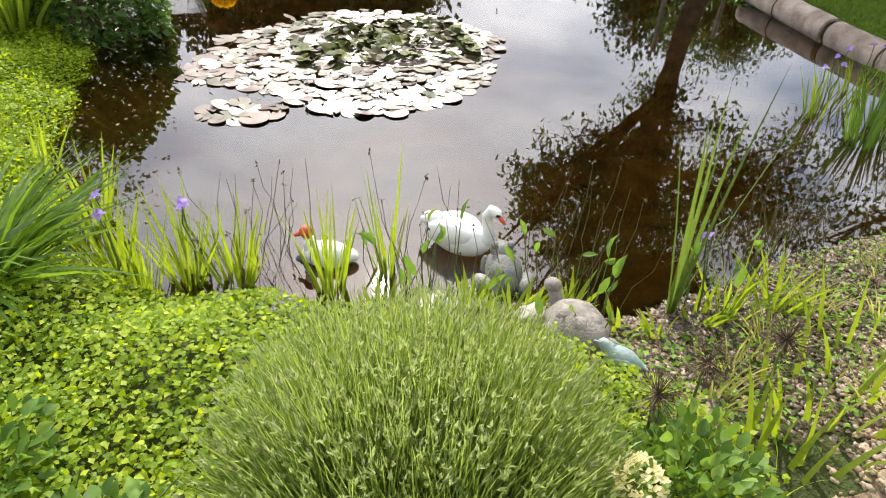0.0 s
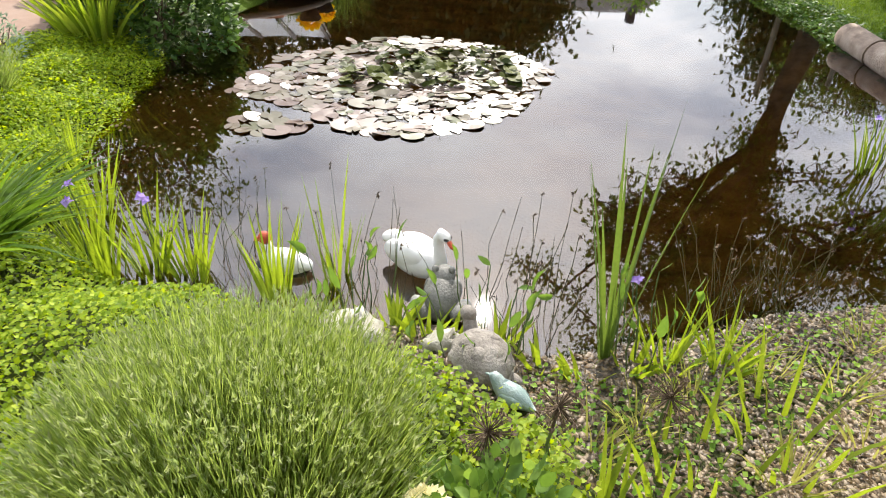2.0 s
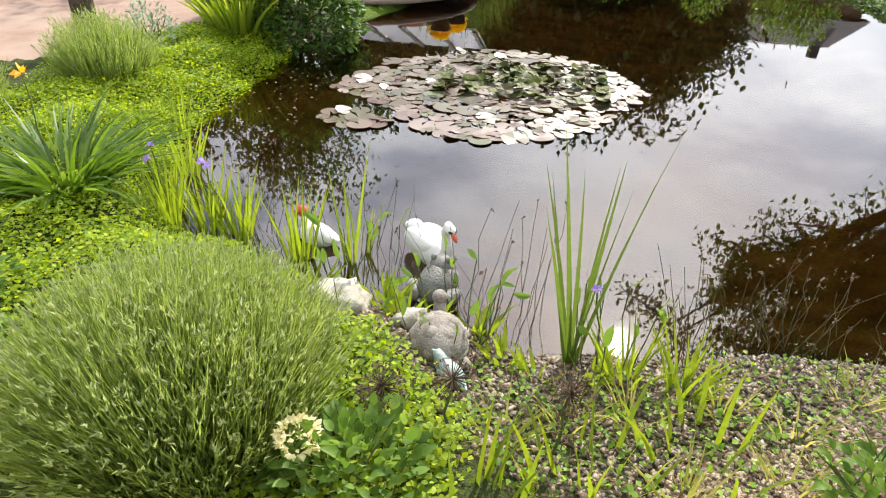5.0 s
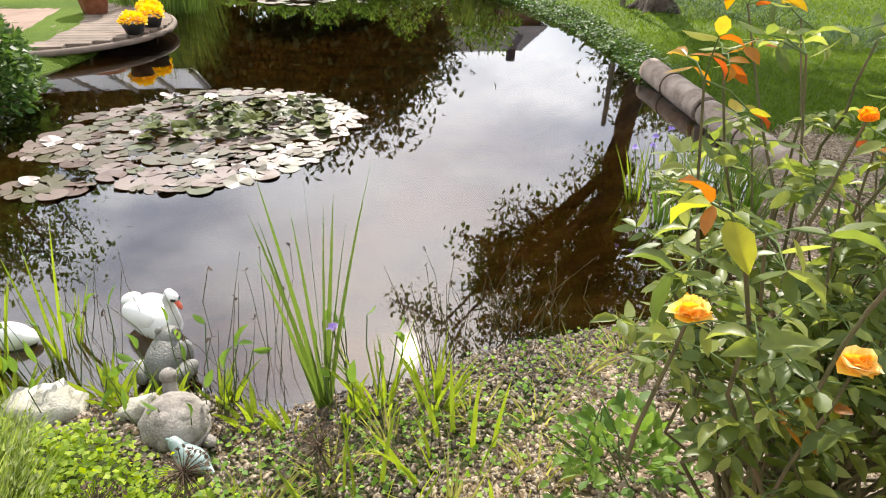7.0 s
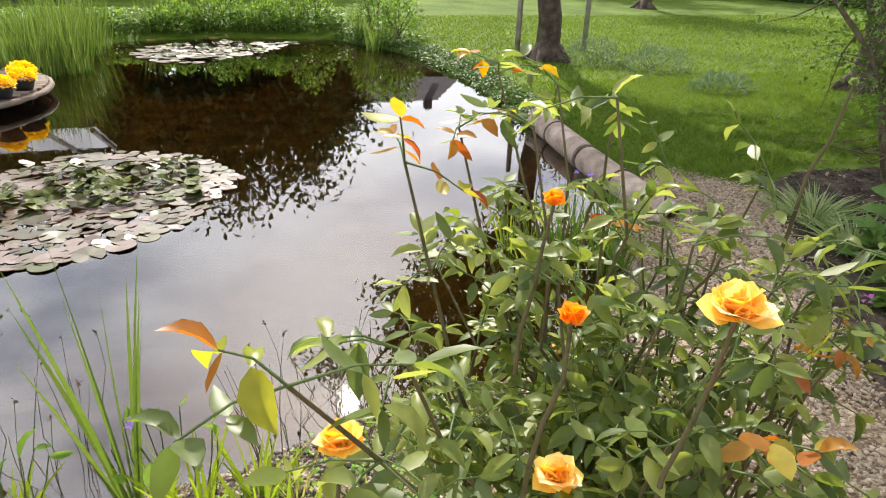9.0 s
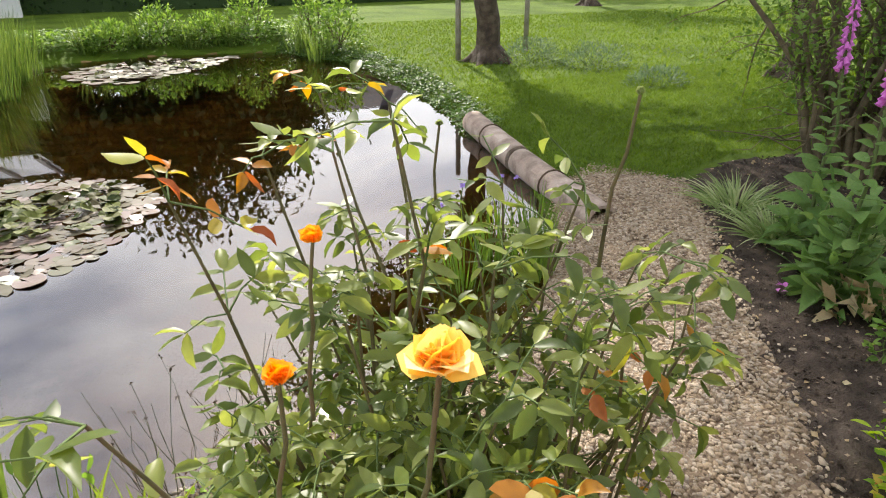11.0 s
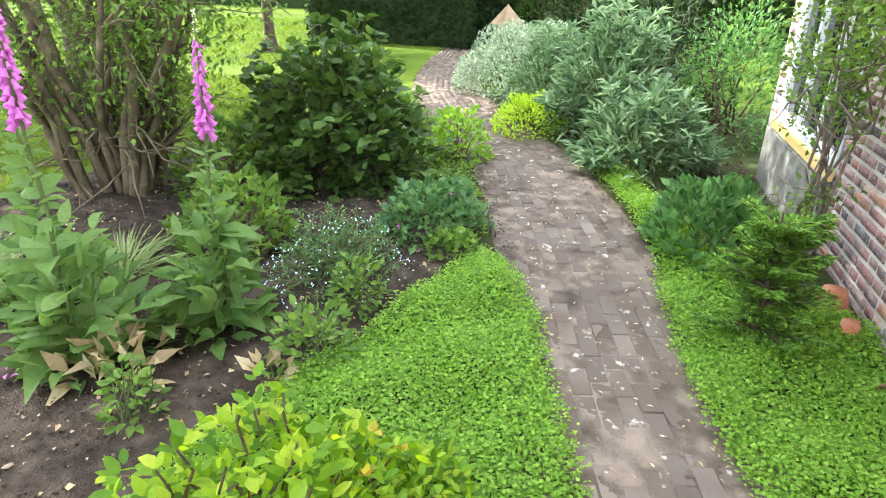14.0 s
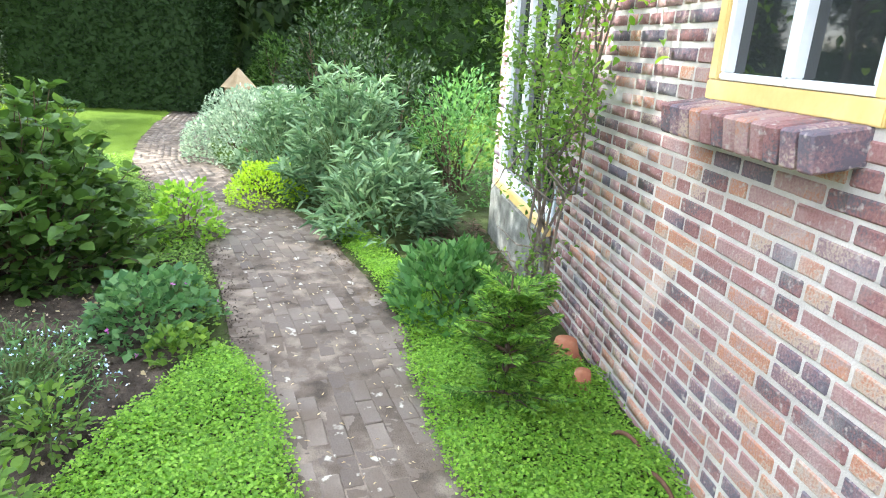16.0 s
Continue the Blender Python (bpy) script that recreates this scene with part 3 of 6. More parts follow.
def build_water():
    bm = bmesh.new()
    vs = [bm.verts.new((x, y, 0)) for x, y in ((-1.6, 0.6), (6.2, 0.6), (6.2, 14.2), (-1.6, 14.2))]
    bm.faces.new(vs)
    me = bpy.data.meshes.new("water")
    bm.to_mesh(me)
    bm.free()
    me.materials.append(M_WATER)
    tagged(new("water", me), "still brown pond water mirroring sky and trees", "water", kind="structure")


build_water()
# ---- house wall ----
WALL_Y, WALL_TOP = -2.0, 3.0
WINDOWS = [(4.86, 5.64, 1.53, 2.7), (7.1, 8.6, 0.62, 2.75)]
COURSE, HEAD = 0.0655, 0.108


def brick_mesh(name, lx, ly, lz, mat, bevel=0.005):
    bm = box((-lx / 2, -ly / 2, -lz / 2), (lx / 2, ly / 2, lz / 2))
    bmesh.ops.bevel(bm, geom=list(bm.edges), offset=bevel, segments=1, affect="EDGES")
    me = bpy.data.meshes.new(name)
    bm.to_mesh(me)
    bm.free()
    me.materials.append(mat)
    return me


def build_wall():
    wall = thing("wall_house", (0, WALL_Y, 0), "old house wall of mottled red and purple brick", "wall", kind="structure")
    bm = bmesh.new()
    xs = [-3.0] + [v for w in WINDOWS for v in w[:2]] + [8.85]
    for k in range(len(xs) - 1):
        x0, x1 = xs[k], xs[k + 1]
        hole = [w for w in WINDOWS if abs(w[0] - x0) < 1e-6]
        if hole:
            box_bm(bm, (x0, -0.3, 0), (x1, -0.001, hole[0][2]))
            box_bm(bm, (x0, -0.3, hole[0][3]), (x1, -0.001, WALL_TOP))
        else:
            box_bm(bm, (x0, -0.3, 0), (x1, -0.001, WALL_TOP))
    part("mortar", bm, M_MORTAR, wall, "pale lime mortar")
    # far end and back of the house
    part("end_wall", box((8.55, -6.0, 0), (8.85, -0.3, WALL_TOP)), M_WALLFAR, wall)
    part("back_wall", box((-3.0, -6.3, 0), (8.85, -6.0, WALL_TOP)), M_WALLFAR, wall)
    part("side_wall", box((-3.3, -6.3, 0), (-3.0, -0.012, WALL_TOP)), M_WALLFAR, wall)
    part("roof_slab", box((-3.5, -6.5, WALL_TOP), (9.0, 0.25, WALL_TOP + 0.15)), M_ROOF, wall, "dark roof edge")
    return wall


WALL = build_wall()


def lay_wall_bricks():
    sizes = {"stretcher": 0.205, "header": 0.096, "three_quarter": 0.15}
    hh = (COURSE - 0.014) / 2
    meshes = {k: brick_mesh("brick", v, 0.03, 2 * hh, M_BRICK) for k, v in sizes.items()}
    rest_v, rest_f, whole, cut = [], [], [], []
    for c in range(int(WALL_TOP / COURSE)):
        z = c * COURSE + COURSE / 2
        x = 8.85 - (0.06 if c % 2 else 0.0)
        k = c % 3
        while x > 3.2:
            kind = ("stretcher", "header", "stretcher", "header", "header", "three_quarter")[(k + int(RNG.integers(0, 3))) % 6]
            k += 1
            a, b = x - sizes[kind], x
            x -= sizes[kind] + 0.013
            spans = [(a, b)]
            for w0, w1, z0, z1 in WINDOWS:
                if z + hh > z0 and z - hh < z1:
                    spans = [q for p in spans for q in ((p[0], min(p[1], w0 - 0.002)), (max(p[0], w1 + 0.002), p[1])) if q[1] - q[0] > 0.02]
            for p in spans:
                (whole if p == (a, b) else cut).append(((p[0] + p[1]) / 2, -0.0115 + RNG.normal(0, 0.0016), z + RNG.normal(0, 0.0012), kind, (p[1] - p[0]) / 2))
    whole.sort(key=lambda s: (s[0] - 4.9) ** 2 + (s[2] - 1.1) ** 2)
    for x, y, z, kind, w in whole[:300]:
        ob = add_part("brick", meshes[kind], WALL)
        ob.location = (x, y, z)
        ob.rotation_euler = (RNG.normal(0, 0.01), RNG.normal(0, 0.006), RNG.normal(0, 0.008))
    for x, y, z, kind, w in whole[300:] + cut:
        b, q = len(rest_v), 0.005
        rest_v += [(x + sx * w, y - 0.01, z + sz * hh) for sx, sz in ((-1, -1), (1, -1), (1, 1), (-1, 1))]
        rest_v += [(x + sx * (w - q), y + 0.015, z + sz * (hh - q)) for sx, sz in ((-1, -1), (1, -1), (1, 1), (-1, 1))]
        rest_f += [(b + 4, b + 7, b + 6, b + 5), (b, b + 4, b + 5, b + 1), (b + 1, b + 5, b + 6, b + 2), (b + 2, b + 6, b + 7, b + 3), (b + 3, b + 7, b + 4, b)]
    tagged(add_part("bricks_beyond", raw_mesh("bricks_beyond", rest_v, rest_f, M_BRICKREST), WALL), kind="stuff")


def build_window(name, x0, x1, z0, z1, posts, label, outer=None, olabel="ochre painted outer frame"):
    w = thing(name, ((x0 + x1) / 2, WALL_Y, z0), label, "window", kind="structure")
    hw, h = (x1 - x0) / 2, z1 - z0
    f = 0.048
    bm = bmesh.new()
    box_bm(bm, (-hw, -0.1, 0.0), (hw, 0.012, f + 0.015), 0.004)
    box_bm(bm, (-hw, -0.1, h - f), (hw, 0.012, h), 0.004)
    box_bm(bm, (-hw, -0.1, f + 0.016), (-hw + f, 0.010, h - f - 0.001), 0.004)
    box_bm(bm, (hw - f, -0.1, f + 0.016), (hw, 0.010, h - f - 0.001), 0.004)
    part("window_frame", bm, outer or M_YELLOW, w, olabel)
    n = posts
    pw = (2 * hw - 2 * f) / n
    for k in range(n):
        a, b = -hw + f + k * pw + 0.002, -hw + f + (k + 1) * pw - 0.002
        lo, hi = f + 0.018, h - f - 0.003
        s = 0.022
        bm = bmesh.new()
        box_bm(bm, (a, -0.07, lo), (b, 0.002, lo + s), 0.004)
        box_bm(bm, (a, -0.07, hi - s), (b, 0.002, hi), 0.004)
        box_bm(bm, (a, -0.07, lo + s + 0.001), (a + s, 0.0, hi - s - 0.001), 0.004)
        box_bm(bm, (b - s, -0.07, lo + s + 0.001), (b, 0.0, hi - s - 0.001), 0.004)
        sash = part("sash", bm, M_WHITE, w, "white painted sash")
        part("pane", box((a + s - 0.005, -0.045, lo + s - 0.005), (b - s + 0.005, -0.038, hi - s + 0.005)), M_GLASS, sash, "dark reflecting glass pane")
    return w


w1 = build_window("window_1", *WINDOWS[0], 2, "ochre-framed window with white sashes in the brick wall")
w2 = build_window("window_2", *WINDOWS[1], 3, "tall window with slim grey-white posts above an ochre sill", M_POST, "weathered grey-white outer frame")
part("sill_strip", box((-0.76, 0.014, -0.03), (0.76, 0.05, 0.035), 0.006), M_YELLOW, w2, "ochre painted sill strip")
# Shade on the plinth is put into the colour by the darker stone.
part("plinth", box((-0.77, 0.016, -0.47), (0.77, 0.06, -0.034), 0.008), M_DSTONE, w2, "grey weathered plinth below the sill, darkened as in shade")


def build_sill():
    """Brick-on-edge sill under the near window."""
    sill = thing("window_sill", (5.275, WALL_Y, 1.53), "sloping sill of upright bricks under the window", "window sill", kind="structure")
    me = brick_mesh("brick", 0.056, 0.21, 0.1, M_BRICK, 0.007)
    n = 12
    part("bedding", box((-0.385, 0.0, -0.095), (0.385, 0.09, -0.03)), M_MORTAR, sill, "pale mortar between sill bricks")
    for k in range(n):
        ob = add_part("brick", me, sill)
        ob.location = (-0.39 + 0.78 * (k + 0.5) / n, 0.045 + RNG.normal(0, 0.002), -0.055)
        ob.rotation_euler = (radians(-9), RNG.normal(0, 0.01), 0)


build_sill()

# ---- brick path ----
PATH_THING = thing("path", (0, 0, 0.165), "narrow curving path of worn grey-brown paving bricks", "path", kind="structure")


def lay_path():
    me = brick_mesh("brick", 0.176, 0.0765, 0.05, M_PAVE, 0.004)
    s, n, rest_v, rest_f = 0.9, 0, [], []
    while s < 14.0:
        x, y, a = path_point(s)
        for k in range(11):
            off = -PATH_HALF + 0.041 + k * 0.0787
            px, py, pa = path_point(s + (0.09 if k % 2 else 0))
            bx, by = px - off * math.sin(pa), py + off * math.cos(pa)
            z = -0.021 + RNG.normal(0, 0.0022)
            tilt = RNG.normal(0, 0.018, 3)
            if 4.0 < bx < 10.5 and n < 300:
                ob = add_part("brick", me, PATH_THING)
                ob.location, ob.rotation_euler = (bx, by, z), (tilt[0], tilt[1], pa + tilt[2])
                n += 1
            else:
                b = len(rest_v)
                ca, sa = math.cos(pa), math.sin(pa)
                for q, zz in ((0.0, -0.02), (0.004, 0.025)):
                    for sx, sy in ((-1, -1), (1, -1), (1, 1), (-1, 1)):
                        u, v = sx * (0.088 - q), sy * (0.0382 - q)
                        rest_v.append((bx + u * ca - v * sa, by + u * sa + v * ca, z + zz))
                rest_f += [(b + 4, b + 5, b + 6, b + 7), (b, b + 1, b + 5, b + 4), (b + 1, b + 2, b + 6, b + 5), (b + 2, b + 3, b + 7, b + 6), (b + 3, b, b + 4, b + 7)]
        s += 0.18
    tagged(add_part("bricks_beyond", raw_mesh("bricks_beyond", rest_v, rest_f, M_PAVEREST), PATH_THING), kind="stuff")


# ---- plants: kinds ----
def dome(n, rx, ry, h, shell=0.6, low=-0.05):
    """Points and outward directions in a rounded bush volume, denser near its surface."""
    d = unit(RNG.normal(0, 1, (n, 3)))
    d[:, 2] = np.abs(d[:, 2]) * (1 - low) + low
    r = shell + (1 - shell) * RNG.uniform(0, 1, n) ** 0.5
    lump = 1 + 0.14 * np.sin(d[:, 0] * 5 + d[:, 2] * 4) * np.sin(d[:, 1] * 6 + 1)
    P = d * (r * lump)[:, None] * np.array([rx, ry, h])
    return P, unit(d / np.array([rx, ry, h]))


def bush(name, at, rx, ry, h, n, size, width, mat, label, category="shrub", stems=9, stem_mat=None, shell=0.55, group="", lift=0.0, upward=0.3, buds=(), oval=False, jitter=0.55, shoots=0, whorl=7):
    x, y = at
    t = thing(name, (x, y, float(ground_z(x, y))), label, category, group)
    P, D = dome(n, rx, ry, h, shell)
    P[:, 2] = P[:, 2] * 1.0 + lift
    P[:, 2] = np.maximum(P[:, 2], 0.01)
    add_part("foliage", leaves(P, D + np.array([0, 0, upward]), size, width, mat, oval=oval, jitter=jitter), t)
    lines, radii = [], []
    for k in range(stems):
        a = RNG.uniform(0, 2 * np.pi)
        r = RNG.uniform(0.3, 0.75)
        lines.append(wander((RNG.normal(0, 0.12 * rx), RNG.normal(0, 0.12 * ry), -0.02), (r * rx * math.cos(a), r * ry * math.sin(a), lift + h * RNG.uniform(0.5, 0.85)), 5, 0.02))
        radii.append((0.004 + 0.010 * h, 0.002 + 0.002 * h))
    for ln, rr in zip(lines, radii):
        add_part("stem", tubes([ln], [rr], stem_mat or M_BROWNSTEM, "stem"), t)
    # shoots that break the outline, each with leaves along its end
    SP, SD = [], []
    for k in range(shoots):
        a = RNG.uniform(0, 2 * np.pi)
        el = RNG.uniform(0.1, 1.4)
        d = np.array([math.cos(a) * math.cos(el), math.sin(a) * math.cos(el), math.sin(el)])
        e = d * np.array([rx, ry, h]) * RNG.uniform(0.95, 1.22) + np.array([0, 0, lift + 0.03])
        ln = wander(e * 0.3, e, 6, 0.03)
        add_part("shoot", tubes([ln], [(0.007, 0.003)], stem_mat or M_BROWNSTEM, "shoot", 5), t)
        for q in (3, 4, 5):
            for w in range(whorl):
                b = w * 6.28 / whorl + q + RNG.normal(0, 0.2)
                SP.append(ln[q] + RNG.normal(0, 0.012, 3))
                SD.append(np.array([math.cos(b), math.sin(b), RNG.normal(0.15, 0.25)]) + 0.5 * d)
    if shoots:
        add_part("shoot_leaves", leaves(np.array(SP), np.array(SD), size, width, mat, "shoot_leaves", oval=oval, jitter=0.2), t)
    for bname, bn, bsize, bmat, blabel in buds:
        P, D = dome(bn, rx * 1.03, ry * 1.03, h * 1.04, 0.95)
        P[:, 2] = np.maximum(P[:, 2] + lift, 0.02)
        add_part(bname, leaves(np.repeat(P, 5, 0), np.repeat(D, 5, 0), bsize, bsize * 0.8, bmat, bname, jitter=0.9), t, blabel)
    return t


def blade_clump(name, at, n, length, width, mat, label, spread=0.08, lean=0.25, bend=0.35, category="plant", z=None, group="", flowers=0, fmat=None, flabel=""):
    x, y = at
    zz = float(ground_z(x, y)) if z is None else z
    t = thing(name, (x, y, zz), label, category, group)
    a = RNG.uniform(0, 2 * np.pi, n)
    r = np.sqrt(RNG.uniform(0, 1, n))
    P = np.column_stack([r * spread * np.cos(a), r * spread * np.sin(a), np.full(n, -0.02)])
    D = np.column_stack([lean * r * np.cos(a), lean * r * np.sin(a), np.ones(n)]) + RNG.normal(0, 0.06, (n, 3))
    if n <= 60:
        for me in blades(P, D, length, width, mat, "leaf", bend, single=True):
            add_part("leaf", me, t)
    else:
        tagged(add_part("foliage", blades(P, D, length, width, mat, "foliage", bend), t), kind="stuff")
    for k in range(flowers):
        fx, fy = RNG.normal(0, spread * 0.8, 2)
        top = (fx * 1.5, fy * 1.5, length * RNG.uniform(0.85, 1.08))
        st = add_part("flower_stem", tubes([wander((fx, fy, 0), top, 5, 0.01)], [(0.004, 0.003)], M_STEM, "flower_stem", 5), t)
        fp = np.tile(np.array(top), (7, 1))
        an = np.arange(7) * 2.4
        fd = np.column_stack([np.cos(an), np.sin(an), np.where(np.arange(7) % 2, 0.9, -0.1)])
        add_part("flower", leaves(fp, fd, 0.026 if fmat is M_VIOLET else 0.05, 0.026, fmat, "flower", jitter=0.15), st, flabel)
    return t


def sedge_stalks(name, at, n, length, label, spread=0.15, z=0.0):
    """Thin dark dry stalks standing in the shallows, some with seed heads."""
    x, y = at
    t = thing(name, (x, y, z), label, "plant")
    lines, tips = [], []
    for k in range(n):
        a, r = RNG.uniform(0, 6.28), RNG.uniform(0, spread)
        b = np.array([r * math.cos(a), r * math.sin(a), -0.1])
        e = b + np.array([RNG.normal(0, 0.1), RNG.normal(0, 0.1), length * RNG.uniform(0.5, 1.1) + 0.1])
        lines.append(wander(b, e, 5, 0.012))
        tips.append(e)
    for ln in lines:
        add_part("stalk", tubes([ln], [(0.002, 0.001)], M_CANE, "stalk", 4), t)
    tips = np.array(tips[::2])
    for tip in tips:
        add_part("seed_head", leaves(np.repeat(tip[None], 4, 0), RNG.normal(0, 1, (4, 3)), 0.018, 0.01, M_BROWNSTEM, "seed_head", jitter=0.6), t)
    return t


def arrow_leaves(name, at, n, h, label, spread=0.15, z=None, mat=None):
    """Broad upright water-plantain leaves on stalks."""
    x, y = at
    t = thing(name, (x, y, float(ground_z(x, y)) if z is None else z), label, "plant")
    lines, P, D = [], [], []
    for k in range(n):
        a, r = RNG.uniform(0, 6.28), spread * math.sqrt(RNG.uniform(0, 1))
        b = np.array([r * math.cos(a), r * math.sin(a), -0.08])
        e = b * np.array([1.5, 1.5, 0]) + np.array([0, 0, h * RNG.uniform(0.5, 1.0)])
        lines.append(wander(b, e, 4, 0.01))
        P.append(e)
        D.append(e - b + np.array([RNG.normal(0, 0.05), RNG.normal(0, 0.05), 0.05]))
    for k in range(n):
        st = add_part("stalk", tubes([lines[k]], [(0.003, 0.002)], M_STEM, "stalk", 4), t)
        add_part("leaf", leaves(np.array(P[k:k + 1]), np.array(D[k:k + 1]), 0.08, 0.03, mat or M_MIDLEAF, "leaf", jitter=0.15, tilt=RNG.normal(0, 1, (1, 3)), oval=True), st)
    return t


def carpet(name, poly, n, size, mat, label, avoid=(), thick=0.05, lumps=0.03):
    """A low creeping plant that covers the soil."""
    q = scatter(n, poly, avoid)
    h = thick * (0.45 + 0.55 * RNG.uniform(0, 1, n)) + lumps * (np.sin(q[:, 0] * 9) * np.sin(q[:, 1] * 8 + 1))
    q = q + RNG.normal(0, 0.025, q.shape)
    P = on_ground(q)
    P[:, 2] += np.maximum(h, 0.004)
    D = np.column_stack([RNG.normal(0, 1, n), RNG.normal(0, 1, n), RNG.uniform(0.0, 0.5, n)])
    ob = new(name, leaves(P, D, size, size * 0.85, mat, name, jitter=0.1))
    return tagged(ob, label, "ground cover", kind="stuff")


def tree(name, at, height, trunk_r, crown_c, crown_r, n, size, label, mat=None, lean=(0, 0), limbs=9, group="", clump=26, fork=0.45, upper=()):
    """A tapered trunk with limbs and a crown of leaf clumps with gaps."""
    x, y = at
    t = thing(name, (x, y, float(ground_z(x, y))), label, "tree", group)
    top = np.array([lean[0], lean[1], height * 0.8])
    trunk = wander((0, 0, -0.05), top, 8, 0.05 * trunk_r / 0.1)
    foot = np.array([trunk[0], trunk[0] + (trunk[1] - trunk[0]) * 0.2, trunk[0] + (trunk[1] - trunk[0]) * 0.55])
    lines, radii = [trunk, foot], [(trunk_r, trunk_r * 0.3), (trunk_r * 1.7, trunk_r * 0.85)]
    for k in range(5):
        lines.append(wander((0, 0, 0.25), (trunk_r * 2.4 * math.cos(k * 1.3), trunk_r * 2.4 * math.sin(k * 1.3), -0.06), 4, 0.02))
        radii.append((trunk_r * 0.6, trunk_r * 0.2))
    cc, cr = np.array(crown_c, float), np.array(crown_r, float)
    ends = []
    for k in range(limbs):
        u = fork + (0.95 - fork) * k / limbs
        st = trunk[min(7, int(u * 7))]
        d = unit(RNG.normal(0, 1, 3))
        e = cc + d * cr * RNG.uniform(0.5, 0.9)
        ln = wander(st, e, 6, 0.12)
        lines.append(ln)
        radii.append((trunk_r * 0.4, trunk_r * 0.08))
        ends.append(ln)
        for q in range(4):
            m = ln[int(RNG.integers(2, 6))]
            e2 = m + unit(RNG.normal(0, 1, 3)) * cr * RNG.uniform(0.25, 0.55)
            l2 = wander(m, e2, 4, 0.05)
            lines.append(l2)
            radii.append((trunk_r * 0.14, trunk_r * 0.04))
            ends.append(l2)
    add_part("trunk", tubes(lines, radii, M_BARK, "trunk", 8), t)
    pool = np.concatenate([e[1:] for e in ends])
    nc = max(1, n // clump)
    cen = pool[RNG.integers(0, len(pool), nc)] + RNG.normal(0, 0.07, (nc, 3)) * cr
    P = np.repeat(cen, clump, 0) + RNG.normal(0, 1, (nc * clump, 3)) * (size * 1.4 + 0.03 * cr.mean()) * (0.62 if upper else 1.0)
    D = RNG.normal(0, 1, P.shape) + np.array([0, 0, -0.3])
    if upper:
        near = pool[((pool[None] - cen[:, None]) ** 2).sum(2).argmin(1)]
        tw = [np.array([p, p * 0.4 + c * 0.6 + RNG.normal(0, 0.03, 3), c, c + (c - p) * 0.4 + RNG.normal(0, 0.08, 3)]) for p, c in zip(near, cen)]
        tagged(add_part("twig_mass", tubes(tw, [(0.012, 0.004)] * len(tw), M_BARK, "twig_mass", 4), t), kind="stuff")
    add_part("crown", leaves(P, D, size, size * 0.5, mat or M_TREELEAF, "crown", jitter=0.3), t)
    for uc, ur, n2 in upper:
        # further crowns above and beside the low limbs
        cc, cr = np.array(uc), np.array(ur)
        ul, pool = [wander(trunk[5], cc, 7, 0.15)], []
        for k in range(22):
            e = cc + unit(RNG.normal(0, 1, 3)) * cr * RNG.uniform(0.55, 0.98)
            ul.append(wander(ul[0][int(RNG.integers(2, 7))], e, 6, 0.15))
            pool.append(ul[-1][2:])
        add_part("limb", tubes(ul, [(trunk_r * 0.55, trunk_r * 0.3)] + [(trunk_r * 0.25, 0.015)] * 22, M_BARK, "limb", 7), t)
        pool = np.concatenate(pool)
        cen = pool[RNG.integers(0, len(pool), n2 // 20)] + RNG.normal(0, 0.12, (n2 // 20, 3)) * cr
        P = np.repeat(cen, 20, 0) + RNG.normal(0, 0.19, (len(cen) * 20, 3))
        add_part("crown", leaves(P, RNG.normal(0, 1, P.shape), size, size * 0.55, mat or M_TREELEAF, "crown"), t)
    return t


# ---- bank and bed at the start ----
def lavender(at, r, h, n, label, name="lavender_bush"):
    x, y = at
    t = thing(name, (x, y, float(ground_z(x, y))), label, "lavender", "lavender bushes")
    a = RNG.uniform(0, 2 * np.pi, n)
    q = RNG.uniform(0, 1, n) ** 0.55
    # stalks stand close together and lean outwards only at the rim
    low = h * (0.4 * np.sqrt(np.maximum(0.0, 1 - 0.8 * q ** 2))) * RNG.uniform(0.2, 1.0, n)
    P = np.column_stack([0.86 * r * q * np.cos(a), 0.86 * r * q * np.sin(a), low])
    D = np.column_stack([0.55 * q ** 2 * np.cos(a), 0.55 * q ** 2 * np.sin(a), np.ones(n)]) + RNG.normal(0, 0.13, (n, 3))
    L = h * (1.12 - 0.5 * q ** 3) * RNG.uniform(0.6, 1.0, n) - low * 0.8
    L = np.maximum(L, 0.05)
    tagged(add_part("stalk_mass", blades(P, D, L, 0.0042, M_LAV, "stalk_mass", 0.06, 3), t), kind="stuff")
    U = unit(D)
    m = n // 3
    T = P[:m] + U[:m] * (L[:m] * 0.85)[:, None]
    tagged(add_part("bud_mass", leaves(np.repeat(T, 3, 0), np.repeat(U[:m], 3, 0), 0.028, 0.006, M_LAVTIP, "bud_mass", jitter=0.2), t, "grey-green flower buds"), kind="stuff")
    Pd, Dd = dome(n * 2 // 3, r * 0.93, r * 0.93, h * 0.66, 0.5)
    tagged(add_part("foliage", leaves(Pd, Dd + np.array([0, 0, 1.2]), 0.05, 0.006, M_LAV, "foliage"), t), kind="stuff")
    return t


lavender((0.42, 0.62), 0.46, 0.43, 11000, "large rounded lavender bush in grey-green bud by the pond")
lavender((-1.62, 3.3), 0.34, 0.42, 3000, "small lavender bush beside the golden creeper")
lavender((-2.0, 2.4), 0.3, 0.4, 2000, "small lavender bush at the bed's edge")

